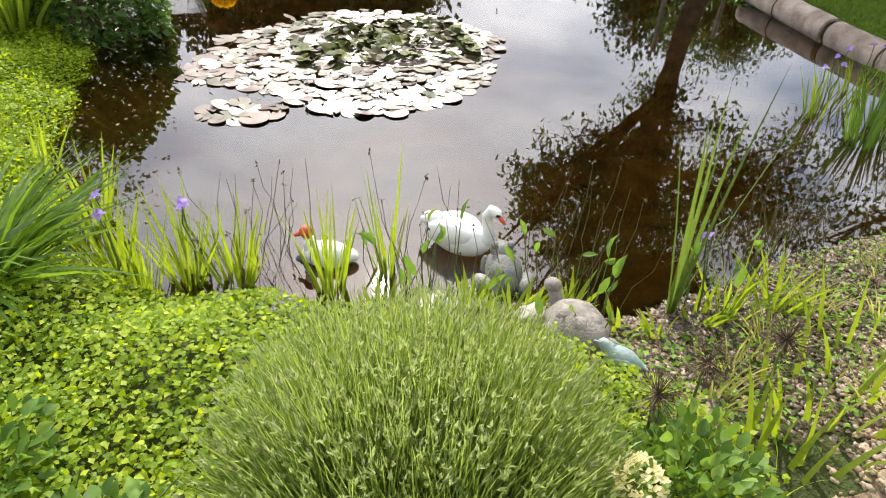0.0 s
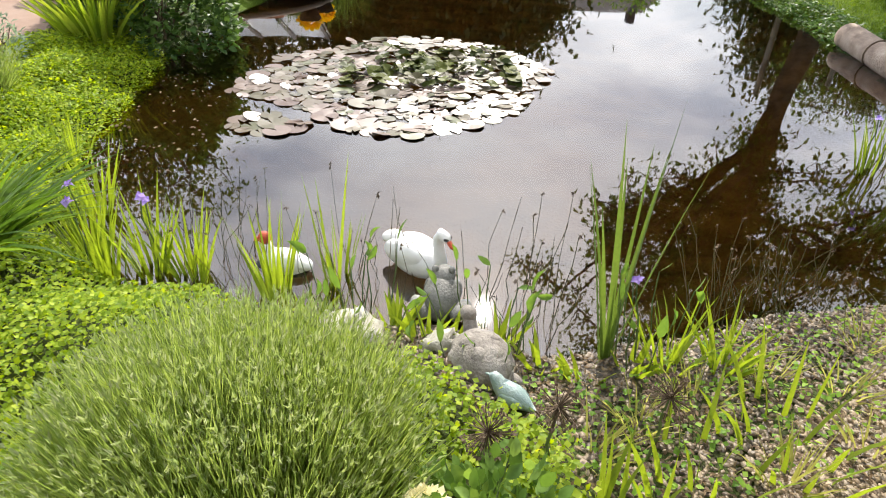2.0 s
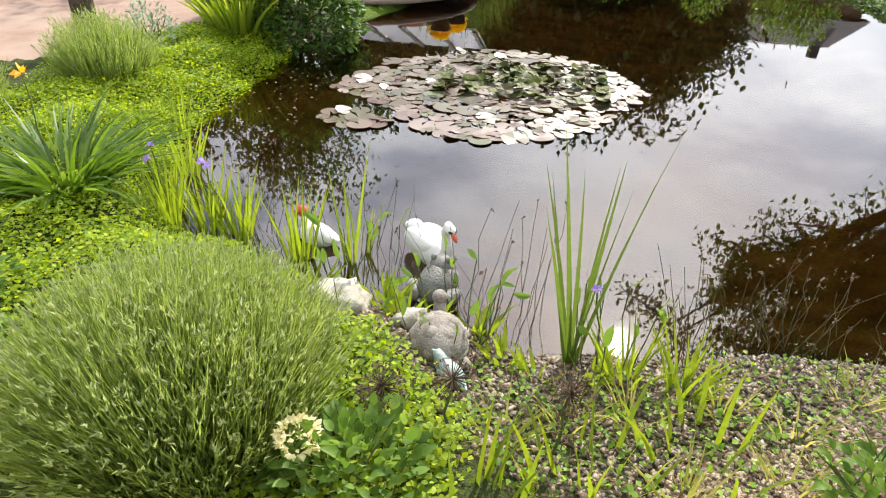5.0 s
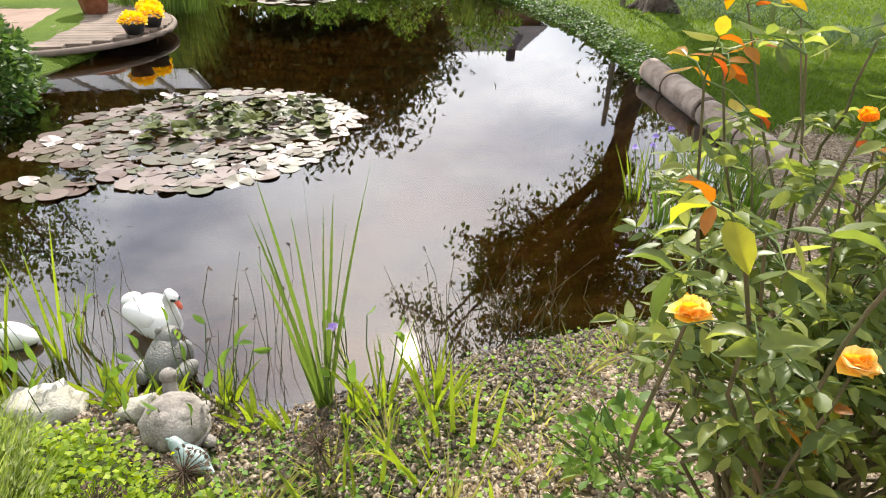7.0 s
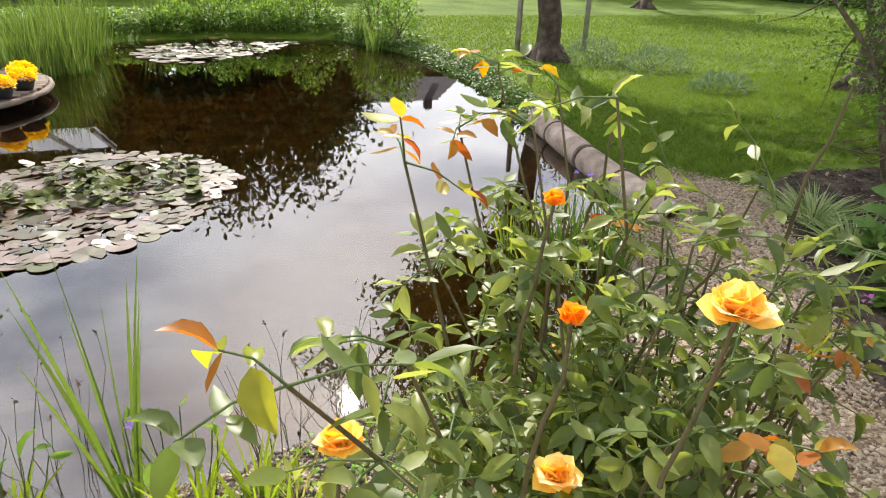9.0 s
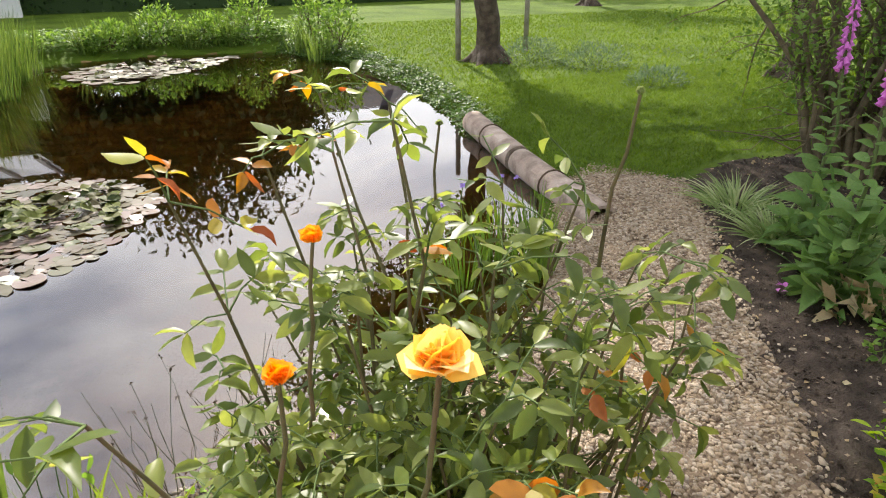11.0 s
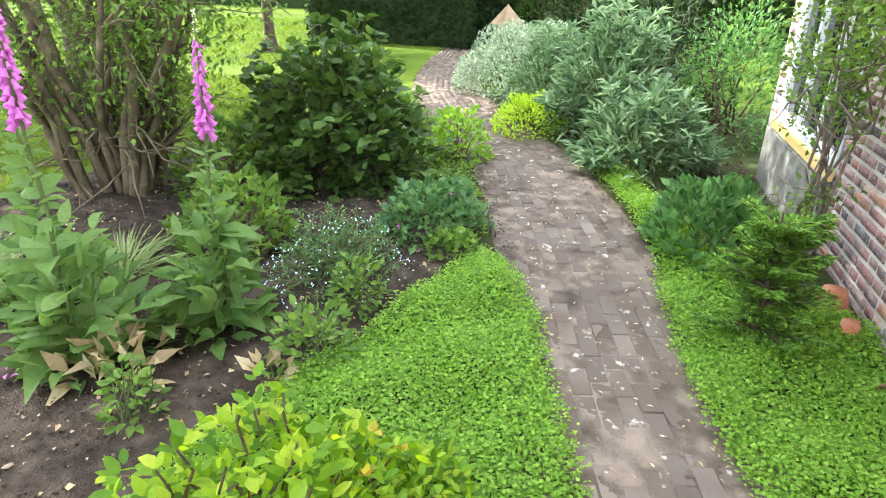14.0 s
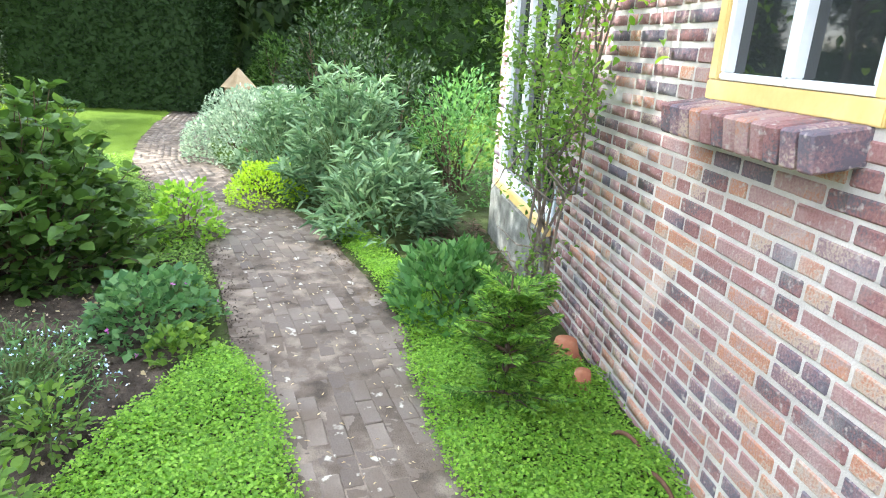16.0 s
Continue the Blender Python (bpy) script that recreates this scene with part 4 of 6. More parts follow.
NEAR_BED = [(-1.5, 0.3), (-2.0, 2.2), (-1.9, 4.4), (-1.05, 4.9), (-1.0, 3.9), (-0.98, 3.0), (-0.68, 2.1), (-0.35, 1.78), (0.1, 1.6), (0.42, 1.36), (0.6, 1.16), (0.85, 1.06), (1.05, 0.9), (1.25, 0.8), (1.25, 0.4), (0.9, 0.25)]
carpet("creeping_plant", [(-1.5, 2.2), (-1.9, 3.9), (-1.1, 5.0), (-0.88, 4.8), (-0.85, 3.9), (-0.86, 3.0), (-0.58, 2.2), (-1.0, 2.0)], 26000, 0.022, M_COVER, "golden-green creeping plant along the pond bank", thick=0.07)
carpet("creeping_plant", NEAR_BED, 58000, 0.022, M_COVER, "bright golden-green creeping plant on the pond bank", thick=0.09, lumps=0.04)
carpet("shore_weeds", [(1.2, 1.15), (1.6, 1.12), (2.3, 1.45), (2.9, 1.5), (2.6, 0.9), (1.9, 0.6), (1.4, 0.5), (1.2, 0.8)], 900, 0.022, M_COVER2, "sparse low weeds on the stony pond edge", thick=0.03, lumps=0.0)


def mint_patch(at, r, n, label):
    x, y = at
    t = thing("leafy_herb", (x, y, float(ground_z(x, y))), label, "plant")
    P, D = dome(n, r, r, 0.26, 0.35)
    P[:, 2] = np.abs(P[:, 2])
    add_part("foliage", leaves(P, D, 0.045, 0.028, M_MIDLEAF, oval=True), t)
    sl = [wander((RNG.normal(0, r / 3), RNG.normal(0, r / 3), -0.02), (RNG.normal(0, r / 2), RNG.normal(0, r / 2), 0.2), 4, 0.01) for k in range(12)]
    for ln in sl:
        add_part("stem", tubes([ln], [(0.003, 0.002)], M_STEM, "stem", 4), t)
    return t


mint_patch((-0.62, 0.85), 0.26, 700, "loose leafy green herb among the creeper")
mint_patch((-0.95, 0.75), 0.32, 900, "loose leafy green herb at the bed's edge")
mint_patch((-0.28, 0.55), 0.2, 420, "loose leafy green herb beside the lavender")
blade_clump("daylily", (-0.82, 1.78), 260, 0.5, 0.02, M_GRASS, "arching daylily clump with one orange flower", 0.14, 0.75, 0.75, flowers=1, fmat=M_ORANGE, flabel="orange daylily flower")
blade_clump("daylily", (-1.35, 4.75), 160, 0.55, 0.03, M_IRIS, "upright strap-leaved clump behind the creeper", 0.2, 0.5, 0.35)
bush("dark_shrub", (-1.0, 5.2), 0.62, 0.55, 0.9, 4200, 0.07, 0.055, M_DARKLEAF, "dense dark green shrub at the water's edge")
bush("dark_shrub", (-1.5, 5.3), 0.4, 0.4, 0.7, 1400, 0.08, 0.055, M_DARKLEAF, "dark green shrub beside the terrace")
bush("low_shrub", (-1.95, 6.25), 0.45, 0.4, 0.5, 1100, 0.06, 0.04, M_MIDLEAF, "leafy green shrub between terrace and deck")
bush("low_shrub", (-2.4, 7.0), 0.5, 0.45, 0.6, 1100, 0.06, 0.04, M_MIDLEAF, "leafy green shrub beside the deck")
bush("herb_clump", (-1.75, 4.05), 0.22, 0.22, 0.35, 500, 0.05, 0.02, M_GREYLEAF, "grey-green herb clump before the terrace", "plant")

IRISES = ((-0.42, 1.95, 34), (-0.32, 1.8, 30), (-0.16, 1.86, 30), (0.02, 1.82, 28), (-0.55, 2.35, 20), (-0.85, 2.85, 22))
for k, (ix, iy, n) in enumerate(IRISES):
    blade_clump("iris_clump", (ix, iy), n, 0.4, 0.014, M_IRIS, "upright iris leaves standing in shallow water", 0.06, 0.3, 0.15, z=-0.02, group="irises on the bank",
                flowers=(1, 1, 1, 1, 0, 0)[k], fmat=M_VIOLET, flabel="pale violet iris flower")
blade_clump("iris_clump", (0.36, 1.68), 22, 0.42, 0.016, M_IRIS, "upright iris leaves before the red-headed bird", 0.05, 0.25, 0.1, z=-0.02, group="irises on the bank")
blade_clump("iris_clump", (0.6, 1.78), 12, 0.3, 0.014, M_IRIS, "few iris leaves in the water", 0.05, 0.3, 0.1, z=-0.02, group="irises on the bank")
sedge_stalks("dry_stalks", (0.1, 1.9), 26, 0.42, "thin dark stalks with seed heads in the water", 0.3)
sedge_stalks("dry_stalks", (0.75, 1.62), 16, 0.42, "thin dark stalks with seed heads beside the swan", 0.25)
sedge_stalks("dry_stalks", (1.3, 1.45), 20, 0.42, "thin dark stalks in the shallows", 0.25)
arrow_leaves("water_plantain", (0.72, 1.45), 14, 0.3, "upright broad water-plantain leaves", 0.18, z=0)
arrow_leaves("water_plantain", (1.12, 1.28), 18, 0.3, "upright broad water-plantain leaves by the turtle", 0.16, z=0)
arrow_leaves("water_plantain", (1.7, 1.22), 10, 0.35, "upright broad leaves beside the iris", 0.12, z=0)
blade_clump("reed_clump", (1.56, 1.24), 11, 0.98, 0.018, M_FARREED, "tall reed clump rising from the wet shore", 0.022, 0.17, 0.07)
blade_clump("reed_clump", (0.58, 1.72), 5, 0.6, 0.014, M_IRIS, "single upright reed tuft between the birds", 0.02, 0.1, 0.05, z=-0.05)
for wx, wy, n in ((0.82, 1.42, 18), (0.5, 1.46, 16), (1.2, 1.36, 20), (1.32, 1.2, 12), (0.92, 1.3, 12), (1.45, 1.12, 12), (1.02, 1.36, 10), (1.62, 1.16, 12)):
    blade_clump("shore_weed", (wx, wy), n, 0.16, 0.02, M_IRIS, "short broad-leaved green weed on the wet shore", 0.05, 0.5, 0.3, group="weeds on the wet shore")
blade_clump("iris_clump", (1.75, 1.16), 26, 0.32, 0.012, M_IRIS, "grassy iris clump with a violet flower", 0.06, 0.45, 0.3, group="irises on the shore", flowers=1, fmat=M_VIOLET, flabel="violet iris flower")
blade_clump("iris_clump", (1.93, 1.13), 30, 0.3, 0.012, M_IRIS, "grassy iris clump on the gravelly shore", 0.06, 0.5, 0.35, group="irises on the shore")
sedge_stalks("dry_stalks", (2.0, 1.35), 14, 0.42, "thin dark stalks by the shore iris", 0.12)
sedge_stalks("dry_stalks", (2.4, 1.55), 40, 0.3, "thicket of thin dark stalks in the shallows", 0.35)


fl = scatter(130, [(-0.95, 2.8), (-0.9, 4.4), (-0.5, 4.6), (-0.25, 3.2), (-0.3, 2.3), (-0.5, 2.2)])
tagged(new("floating_bits", leaves(np.column_stack([fl, np.full(130, 0.003)]), RNG.normal(0, 1, (130, 3)) * np.array([1, 1, 0]), 0.026, 0.018, M_DEBRIS, "floating_bits", jitter=0.02)), "pale leaf bits floating by the bank", "floating leaves", kind="stuff")


# ---- ornaments at the water ----
def ornament(name, at, turn, bm, mats, label, size=1.0):
    me = bpy.data.meshes.new(name)
    bm.to_mesh(me)
    bm.free()
    for m in mats:
        me.materials.append(m)
    ob = new(name, me)
    ob.matrix_world = pose(*at, 0, 0, turn) @ Matrix.Diagonal((size, size, size, 1))
    return tagged(ob, label, "ornament")


def tube_bm(bm, pts, radii, mat=0, sides=12):
    rings = []
    pts = [Vector(p) for p in pts]
    for k, p in enumerate(pts):
        d = (pts[min(k + 1, len(pts) - 1)] - pts[max(k - 1, 0)]).normalized()
        a = d.orthogonal().normalized() if not rings else (prev - d * prev.dot(d)).normalized()
        prev = a
        b = d.cross(a)
        rings.append([bm.verts.new(p + radii[k] * (math.cos(6.28318 * j / sides) * a + math.sin(6.28318 * j / sides) * b)) for j in range(sides)])
    for r0, r1 in zip(rings, rings[1:]):
        for j in range(sides):
            f = bm.faces.new((r0[j], r0[(j + 1) % sides], r1[(j + 1) % sides], r1[j]))
            f.smooth, f.material_index = True, mat
    for r in (rings[0], rings[-1]):
        f = bm.faces.new(r)
        f.material_index = mat
    return bm


def swan():
    bm = bmesh.new()
    blob(bm, (0, 0, 0.085), (0.15, 0.085, 0.085))
    blob(bm, (-0.04, 0.045, 0.11), (0.12, 0.045, 0.065), turn=(0, -10, 4))
    blob(bm, (-0.04, -0.045, 0.11), (0.12, 0.045, 0.065), turn=(0, -10, -4))
    blob(bm, (-0.15, 0, 0.135), (0.06, 0.04, 0.03), turn=(0, -25, 0))
    tube_bm(bm, [(0.1, 0, 0.08), (0.14, 0, 0.13), (0.13, 0, 0.19), (0.12, 0, 0.235), (0.14, 0, 0.268), (0.165, 0, 0.262)], [0.04, 0.032, 0.025, 0.022, 0.024, 0.02])
    blob(bm, (0.155, 0, 0.262), (0.034, 0.023, 0.024), turn=(0, 20, 0))
    blob(bm, (0.188, 0, 0.238), (0.03, 0.012, 0.01), 1, (0, 45, 0), 2)
    blob(bm, (0.174, 0, 0.258), (0.014, 0.024, 0.01), 2, (0, 20, 0), 2)
    return bm


def duck():
    bm = bmesh.new()
    blob(bm, (0, 0, 0.07), (0.13, 0.075, 0.075))
    blob(bm, (-0.09, 0, 0.085), (0.07, 0.05, 0.035), 0, (0, -15, 0))
    blob(bm, (0.02, 0, 0.03), (0.15, 0.07, 0.035), 2)
    tube_bm(bm, [(0.07, 0, 0.08), (0.09, 0, 0.13), (0.095, 0, 0.17)], [0.045, 0.034, 0.03])
    blob(bm, (0.1, 0, 0.2), (0.036, 0.03, 0.036), 1)
    blob(bm, (0.14, 0, 0.185), (0.03, 0.012, 0.012), 1, (0, 25, 0), 2)
    return bm


def turtle():
    bm = bmesh.new()
    # domed shell with plates, a flat rim under it
    blob(bm, (0, 0, 0.05), (0.118, 0.1, 0.082), 0, (0, 0, 0), 4, 0.03)
    blob(bm, (0, 0, 0.03), (0.126, 0.108, 0.022), 0)
    for ring, tall, n in ((0.052, 0.108, 5), (0.094, 0.068, 9)):
        for k in range(n):
            a = 6.28318 * k / n
            blob(bm, (ring * math.cos(a), 0.85 * ring * math.sin(a), tall), (0.034, 0.031, 0.02), 0, (0, 40 if ring > 0.06 else 22, math.degrees(a)), 2)
    blob(bm, (0, 0, 0.122), (0.032, 0.03, 0.012), 0, (0, 0, 0), 2)
    tube_bm(bm, [(0.09, 0, 0.045), (0.125, 0, 0.085), (0.145, 0, 0.115)], [0.03, 0.024, 0.022])
    blob(bm, (0.152, 0, 0.12), (0.036, 0.028, 0.026), 0, (0, 15, 0))
    for sx, sy in ((1, 1), (1, -1), (-1, 1), (-1, -1)):
        blob(bm, (0.075 * sx, 0.085 * sy, 0.016), (0.038, 0.022, 0.016), 0, (0, 0, 35 * sx * sy), 2)
    return bm


def frog():
    bm = bmesh.new()
    blob(bm, (0, 0, 0.05), (0.09, 0.065, 0.055), 0, (0, -25, 0), 3, 0.1)
    blob(bm, (0.055, 0, 0.1), (0.045, 0.042, 0.03), 0, (0, -20, 0))
    for sy in (1, -1):
        blob(bm, (0.055, 0.028 * sy, 0.125), (0.014, 0.013, 0.014), 0, sub=2)
        blob(bm, (-0.04, 0.07 * sy, 0.03), (0.06, 0.03, 0.03), 0, (0, 0, 25 * sy), 2)
        blob(bm, (0.07, 0.05 * sy, 0.03), (0.025, 0.018, 0.045), 0, (0, 0, 0), 2)
    return bm


def bird():
    bm = bmesh.new()
    # plump glazed body tapering to a short tail, small head and pointed bill
    tube_bm(bm, [(-0.135, 0, 0.03), (-0.1, 0, 0.038), (-0.055, 0, 0.048), (-0.01, 0, 0.056), (0.03, 0, 0.068), (0.055, 0, 0.086), (0.07, 0, 0.104), (0.086, 0, 0.112), (0.1, 0, 0.11)],
            [0.008, 0.026, 0.046, 0.054, 0.046, 0.034, 0.029, 0.024, 0.01], 0, 18)
    blob(bm, (0.108, 0, 0.107), (0.02, 0.007, 0.006), 0, (0, 8, 0), 2)
    for sy in (1, -1):
        blob(bm, (-0.03, 0.04 * sy, 0.055), (0.06, 0.014, 0.03), 0, (0, -8, 6 * sy), 2)
    return bm


def rock(scale, seed):
    bm = bmesh.new()
    blob(bm, (seed, 0, 0), (1, 1, 1), 0, (0, 0, 0), 3, 0.55)
    for v in bm.verts:
        v.co = Vector(((v.co.x - seed) * scale[0], v.co.y * scale[1], v.co.z * scale[2]))
    return bm


ornament("swan_ornament", (0.92, 1.84, -0.02), -45, swan(), [M_SWAN, M_RED, M_BLACK], "white swan ornament with red bill on the water", 0.93)
ornament("duck_ornament", (0.37, 1.87, -0.03), 160, duck(), [M_SWAN, M_RED, M_BLACK], "white duck ornament with a red head on the water", 0.8)
ornament("frog_ornament", (1.0, 1.54, 0.02), 80, frog(), [M_DSTONE], "mottled grey stone frog ornament in the shallows", 1.12)
ornament("turtle_ornament", (1.09, 1.12, float(ground_z(1.09, 1.12)) - 0.005), 100, turtle(), [M_STONE], "grey stone turtle ornament on the shore")
ornament("bird_ornament", (1.15, 0.95, float(ground_z(1.15, 0.95)) + 0.005), 140, bird(), [M_CELADON], "pale blue-green glazed bird ornament beside the turtle", 0.68)
ornament("shell_rock", (0.66, 1.3, float(ground_z(0.66, 1.3)) + 0.02), 0, rock((0.12, 0.1, 0.08), 3.0), [M_PALESTONE], "pale rugged shell rock at the water's edge")
ornament("shore_stone", (0.97, 1.22, float(ground_z(0.97, 1.22)) + 0.015), 40, rock((0.07, 0.05, 0.05), 5.0), [M_PALESTONE], "small pale stone by the turtle")


# ---- water lilies ----
def pad_mesh(name, mat, lift):
    bm = bmesh.new()
    c = bm.verts.new((0, 0, 0))
    n = 14
    ring = []
    for k in range(n + 1):
        a = radians(12 + 336 * k / n)
        ring.append(bm.verts.new((math.cos(a), math.sin(a), lift * (1 + math.sin(3 * a)) * 0.5)))
    for k in range(n):
        bm.faces.new((c, ring[k], ring[k + 1]))
    ext = bmesh.ops.extrude_face_region(bm, geom=list(bm.faces))
    bmesh.ops.translate(bm, vec=(0, 0, 0.01), verts=[v for v in ext["geom"] if isinstance(v, bmesh.types.BMVert)])
    me = bpy.data.meshes.new(name)
    bm.to_mesh(me)
    bm.free()
    me.materials.append(mat)
    return me


def lilies(outline, n, r0, label, raised, centre, single=300):
    t = thing("water_lilies", (centre[0], centre[1], 0.0), label, "water lilies")
    flat = [pad_mesh("pad", M_PAD, 0.06), pad_mesh("pad", M_PAD, 0.015)]
    up = pad_mesh("raised_pad", M_PADUP, 0.22)
    got = []
    for p in scatter(n * 12, outline):
        if len(got) >= n:
            break
        r = r0 * RNG.uniform(0.5, 1.25)
        if all((p[0] - q[0]) ** 2 + (p[1] - q[1]) ** 2 > (0.64 * (r + q[2])) ** 2 for q in got):
            got.append((p[0], p[1], r))
    for k, (x, y, r) in enumerate(got):
        ob = add_part("pad", flat[k % 2], t)
        ob.matrix_basis = pose(x - centre[0], y - centre[1], 0.003 + 0.0016 * (k % 5), RNG.normal(0, 2.0 if k % 4 else 8.0), RNG.normal(0, 2.0 if k % 4 else 8.0), RNG.uniform(0, 360)) @ Matrix.Diagonal((r, r, r, 1))
    for k in range(raised[0]):
        # raised pads stand only inside the raft
        x, y = raised[1] + float(np.clip(RNG.normal(0, 1), -1.25, 1.25)) * raised[3], raised[2] + float(np.clip(RNG.normal(0, 1), -1.25, 1.25)) * raised[4]
        r = r0 * RNG.uniform(0.55, 0.9)
        ob = add_part("raised_pad", up, t)
        ob.matrix_basis = pose(x - centre[0], y - centre[1], RNG.uniform(0.02, 0.06), RNG.normal(0, 17), RNG.normal(0, 17), RNG.uniform(0, 360)) @ Matrix.Diagonal((r, r, r, 1))


lilies([(-0.28, 4.0), (0.0, 4.85), (0.67, 5.4), (1.2, 5.55), (1.74, 5.33), (2.13, 4.55), (1.68, 3.65), (1.1, 3.25), (0.62, 3.3), (0.3, 3.7)], 400, 0.078, "dense floating raft of water-lily pads, some standing up", (130, 1.15, 4.6, 0.5, 0.34), (0.9, 4.4))
lilies([(-0.15, 3.35), (-0.12, 3.6), (0.2, 3.6), (0.35, 3.4), (0.1, 3.28)], 14, 0.085, "small group of floating water-lily pads", (0, 0, 0, 0, 0), (0.1, 3.45))
lilies([(0.85, 11.25), (1.2, 12.4), (2.4, 12.9), (3.8, 12.5), (3.2, 11.6), (1.9, 10.3), (1.4, 10.4)], 150, 0.12, "far raft of sunlit water-lily pads", (30, 2.2, 11.8, 0.6, 0.5), (2.2, 11.7))


# ---- log edge ----
def log_piece(a, b, r, label):
    a, b = Vector(a), Vector(b)
    t = thing("edge_log", a, label, "log", "logs along the pond")
    L = (b - a).length
    n, sides = 12, 18
    bm = bmesh.new()
    rings = []
    for k in range(n + 1):
        x = L * k / n
        rings.append([bm.verts.new((x, r * (1 + 0.06 * noise.noise(Vector((x * 3, j * 0.7, a.x)))) * math.cos(6.28318 * j / sides), r * (1 + 0.06 * noise.noise(Vector((x * 3, j * 0.7, 9)))) * math.sin(6.28318 * j / sides))) for j in range(sides)])
    for p, q in zip(rings, rings[1:]):
        for j in range(sides):
            bm.faces.new((p[j], p[(j + 1) % sides], q[(j + 1) % sides], q[j])).smooth = True
    # hollow ends with a rim
    for ring, x, s in ((rings[0], 0.0, 1), (rings[-1], L, -1)):
        inner = [bm.verts.new((x, v.co.y * 0.8, v.co.z * 0.8)) for v in ring]
        deep = [bm.verts.new((x + s * 0.12, v.co.y * 0.75, v.co.z * 0.75)) for v in ring]
        for j in range(sides):
            bm.faces.new((ring[j], ring[(j + 1) % sides], inner[(j + 1) % sides], inner[j]))
            bm.faces.new((inner[j], inner[(j + 1) % sides], deep[(j + 1) % sides], deep[j]))
        bm.faces.new(deep)
    ob = part("body", bm, M_LOG, t)
    ob.rotation_euler = (0, -math.asin((b.z - a.z) / L), math.atan2(b.y - a.y, b.x - a.x))
    band = tubes([[(0.55 * L + 0.0 * k, 1.04 * r * math.cos(k * 0.3927), 1.04 * r * math.sin(k * 0.3927)) for k in range(17)]], [(0.008, 0.008)], M_BROWNSTEM, "wire_band", 5)
    wb = add_part("wire_band", band, t, "rusty wire band")
    wb.rotation_euler = ob.rotation_euler
    return t


log_piece((4.76, 2.66, 0.07), (4.95, 4.05, 0.08), 0.115, "weathered hollow log edging the pond")
log_piece((4.965, 4.12, 0.08), (5.2, 5.45, 0.1), 0.12, "weathered hollow log with a wire band edging the pond")
MOSSY = [(5.0, 5.2), (5.35, 5.1), (5.6, 6.2), (5.9, 8.5), (5.8, 10.6), (4.9, 13.2), (4.5, 12.9), (5.45, 10.4), (5.5, 8.4), (5.3, 6.4)]
carpet("bank_weeds", MOSSY, 7000, 0.045, M_DARKLEAF, "mossy tangle of weeds along the pond edge", thick=0.07)
for ix, iy, n in ((4.02, 2.3, 70), (3.9, 2.55, 50), (3.6, 2.35, 34), (4.25, 2.7, 40)):
    blade_clump("iris_clump", (ix, iy), n, 0.42, 0.012, M_GRASS, "green iris clump at the gravel's edge", 0.1, 0.25, 0.12, z=-0.02, group="irises by the gravel")
for ix, iy in ((3.85, 2.9), (4.2, 3.05), (3.6, 2.75)):
    blade_clump("violet_iris", (ix, iy), 14, 0.36, 0.011, M_IRIS, "water iris with pale violet flowers", 0.08, 0.3, 0.15, z=-0.02, group="violet irises", flowers=2, fmat=M_VIOLET, flabel="pale violet iris flower")


# ---- gravel ----
def chips(name, q, mat, label):
    """Flat broken stones lying on the ground at the points q."""
    n = len(q)
    P = on_ground(q, 0.004)
    ang = RNG.uniform(0, 6.28, n)
    s = RNG.uniform(0.0065, 0.019, n)
    asp = RNG.uniform(0.42, 0.75, n)
    tl = RNG.normal(0, 0.18, (n, 2))
    V = np.zeros((n, 10, 3))
    for k in range(5):
        a = k * 1.2566 + RNG.normal(0, 0.2, n)
        u, v = np.cos(a) * s, np.sin(a) * s * asp
        for layer, (f, dz) in enumerate(((1.0, -0.002), (0.84, 0.0035))):
            x = (u * np.cos(ang) - v * np.sin(ang)) * f
            y = (u * np.sin(ang) + v * np.cos(ang)) * f
            V[:, layer * 5 + k] = P + np.column_stack([x, y, dz + x * tl[:, 0] + y * tl[:, 1]])
    base = 10 * np.arange(n)[:, None]
    tris = []
    for k in range(5):
        j = (k + 1) % 5
        tris += [(k, j, 5 + j), (k, 5 + j, 5 + k)]
    tris += [(5, 6, 7), (5, 7, 8), (5, 8, 9)]
    F = (np.array(tris)[None] + base[:, :, None]).reshape(-1, 3)
    tagged(new(name, raw_mesh(name, V.reshape(-1, 3), F, mat)), label, "gravel", kind="stuff")


chips("gravel", scatter(50000, GRAVEL, [POND]) + RNG.normal(0, 0.045, (50000, 2)), M_CHIP, "loose tan slate chips of the garden path")
STONY = [(0.62, 1.28), (0.7, 1.47), (1.15, 1.42), (1.3, 1.29), (1.6, 1.33), (2.3, 1.47), (3.2, 1.52), (2.7, 0.9), (1.9, 0.5), (1.3, 0.6), (1.0, 0.95)]
chips("shore_gravel", scatter(4600, STONY), M_SHORECHIP, "dark wet stone chips along the muddy shore")
grit = scatter(1900, SOIL)
tagged(new("soil_grit", leaves(on_ground(grit, 0.008), RNG.normal(0, 1, (1900, 3)) * np.array([1, 1, 0.2]), 0.018, 0.012, M_CHIP, "soil_grit")), "stray stone chips on the dark soil", "gravel", kind="stuff")
crumbs = scatter(8000, SOIL)
tagged(new("soil_crumbs", leaves(on_ground(crumbs, 0.006), RNG.normal(0, 1, (8000, 3)) * np.array([1, 1, 0.6]), 0.022, 0.016, M_SOIL, "soil_crumbs")), "dark crumbs of soil on the bed", "soil", kind="stuff")
bits = scatter(320, SOIL)
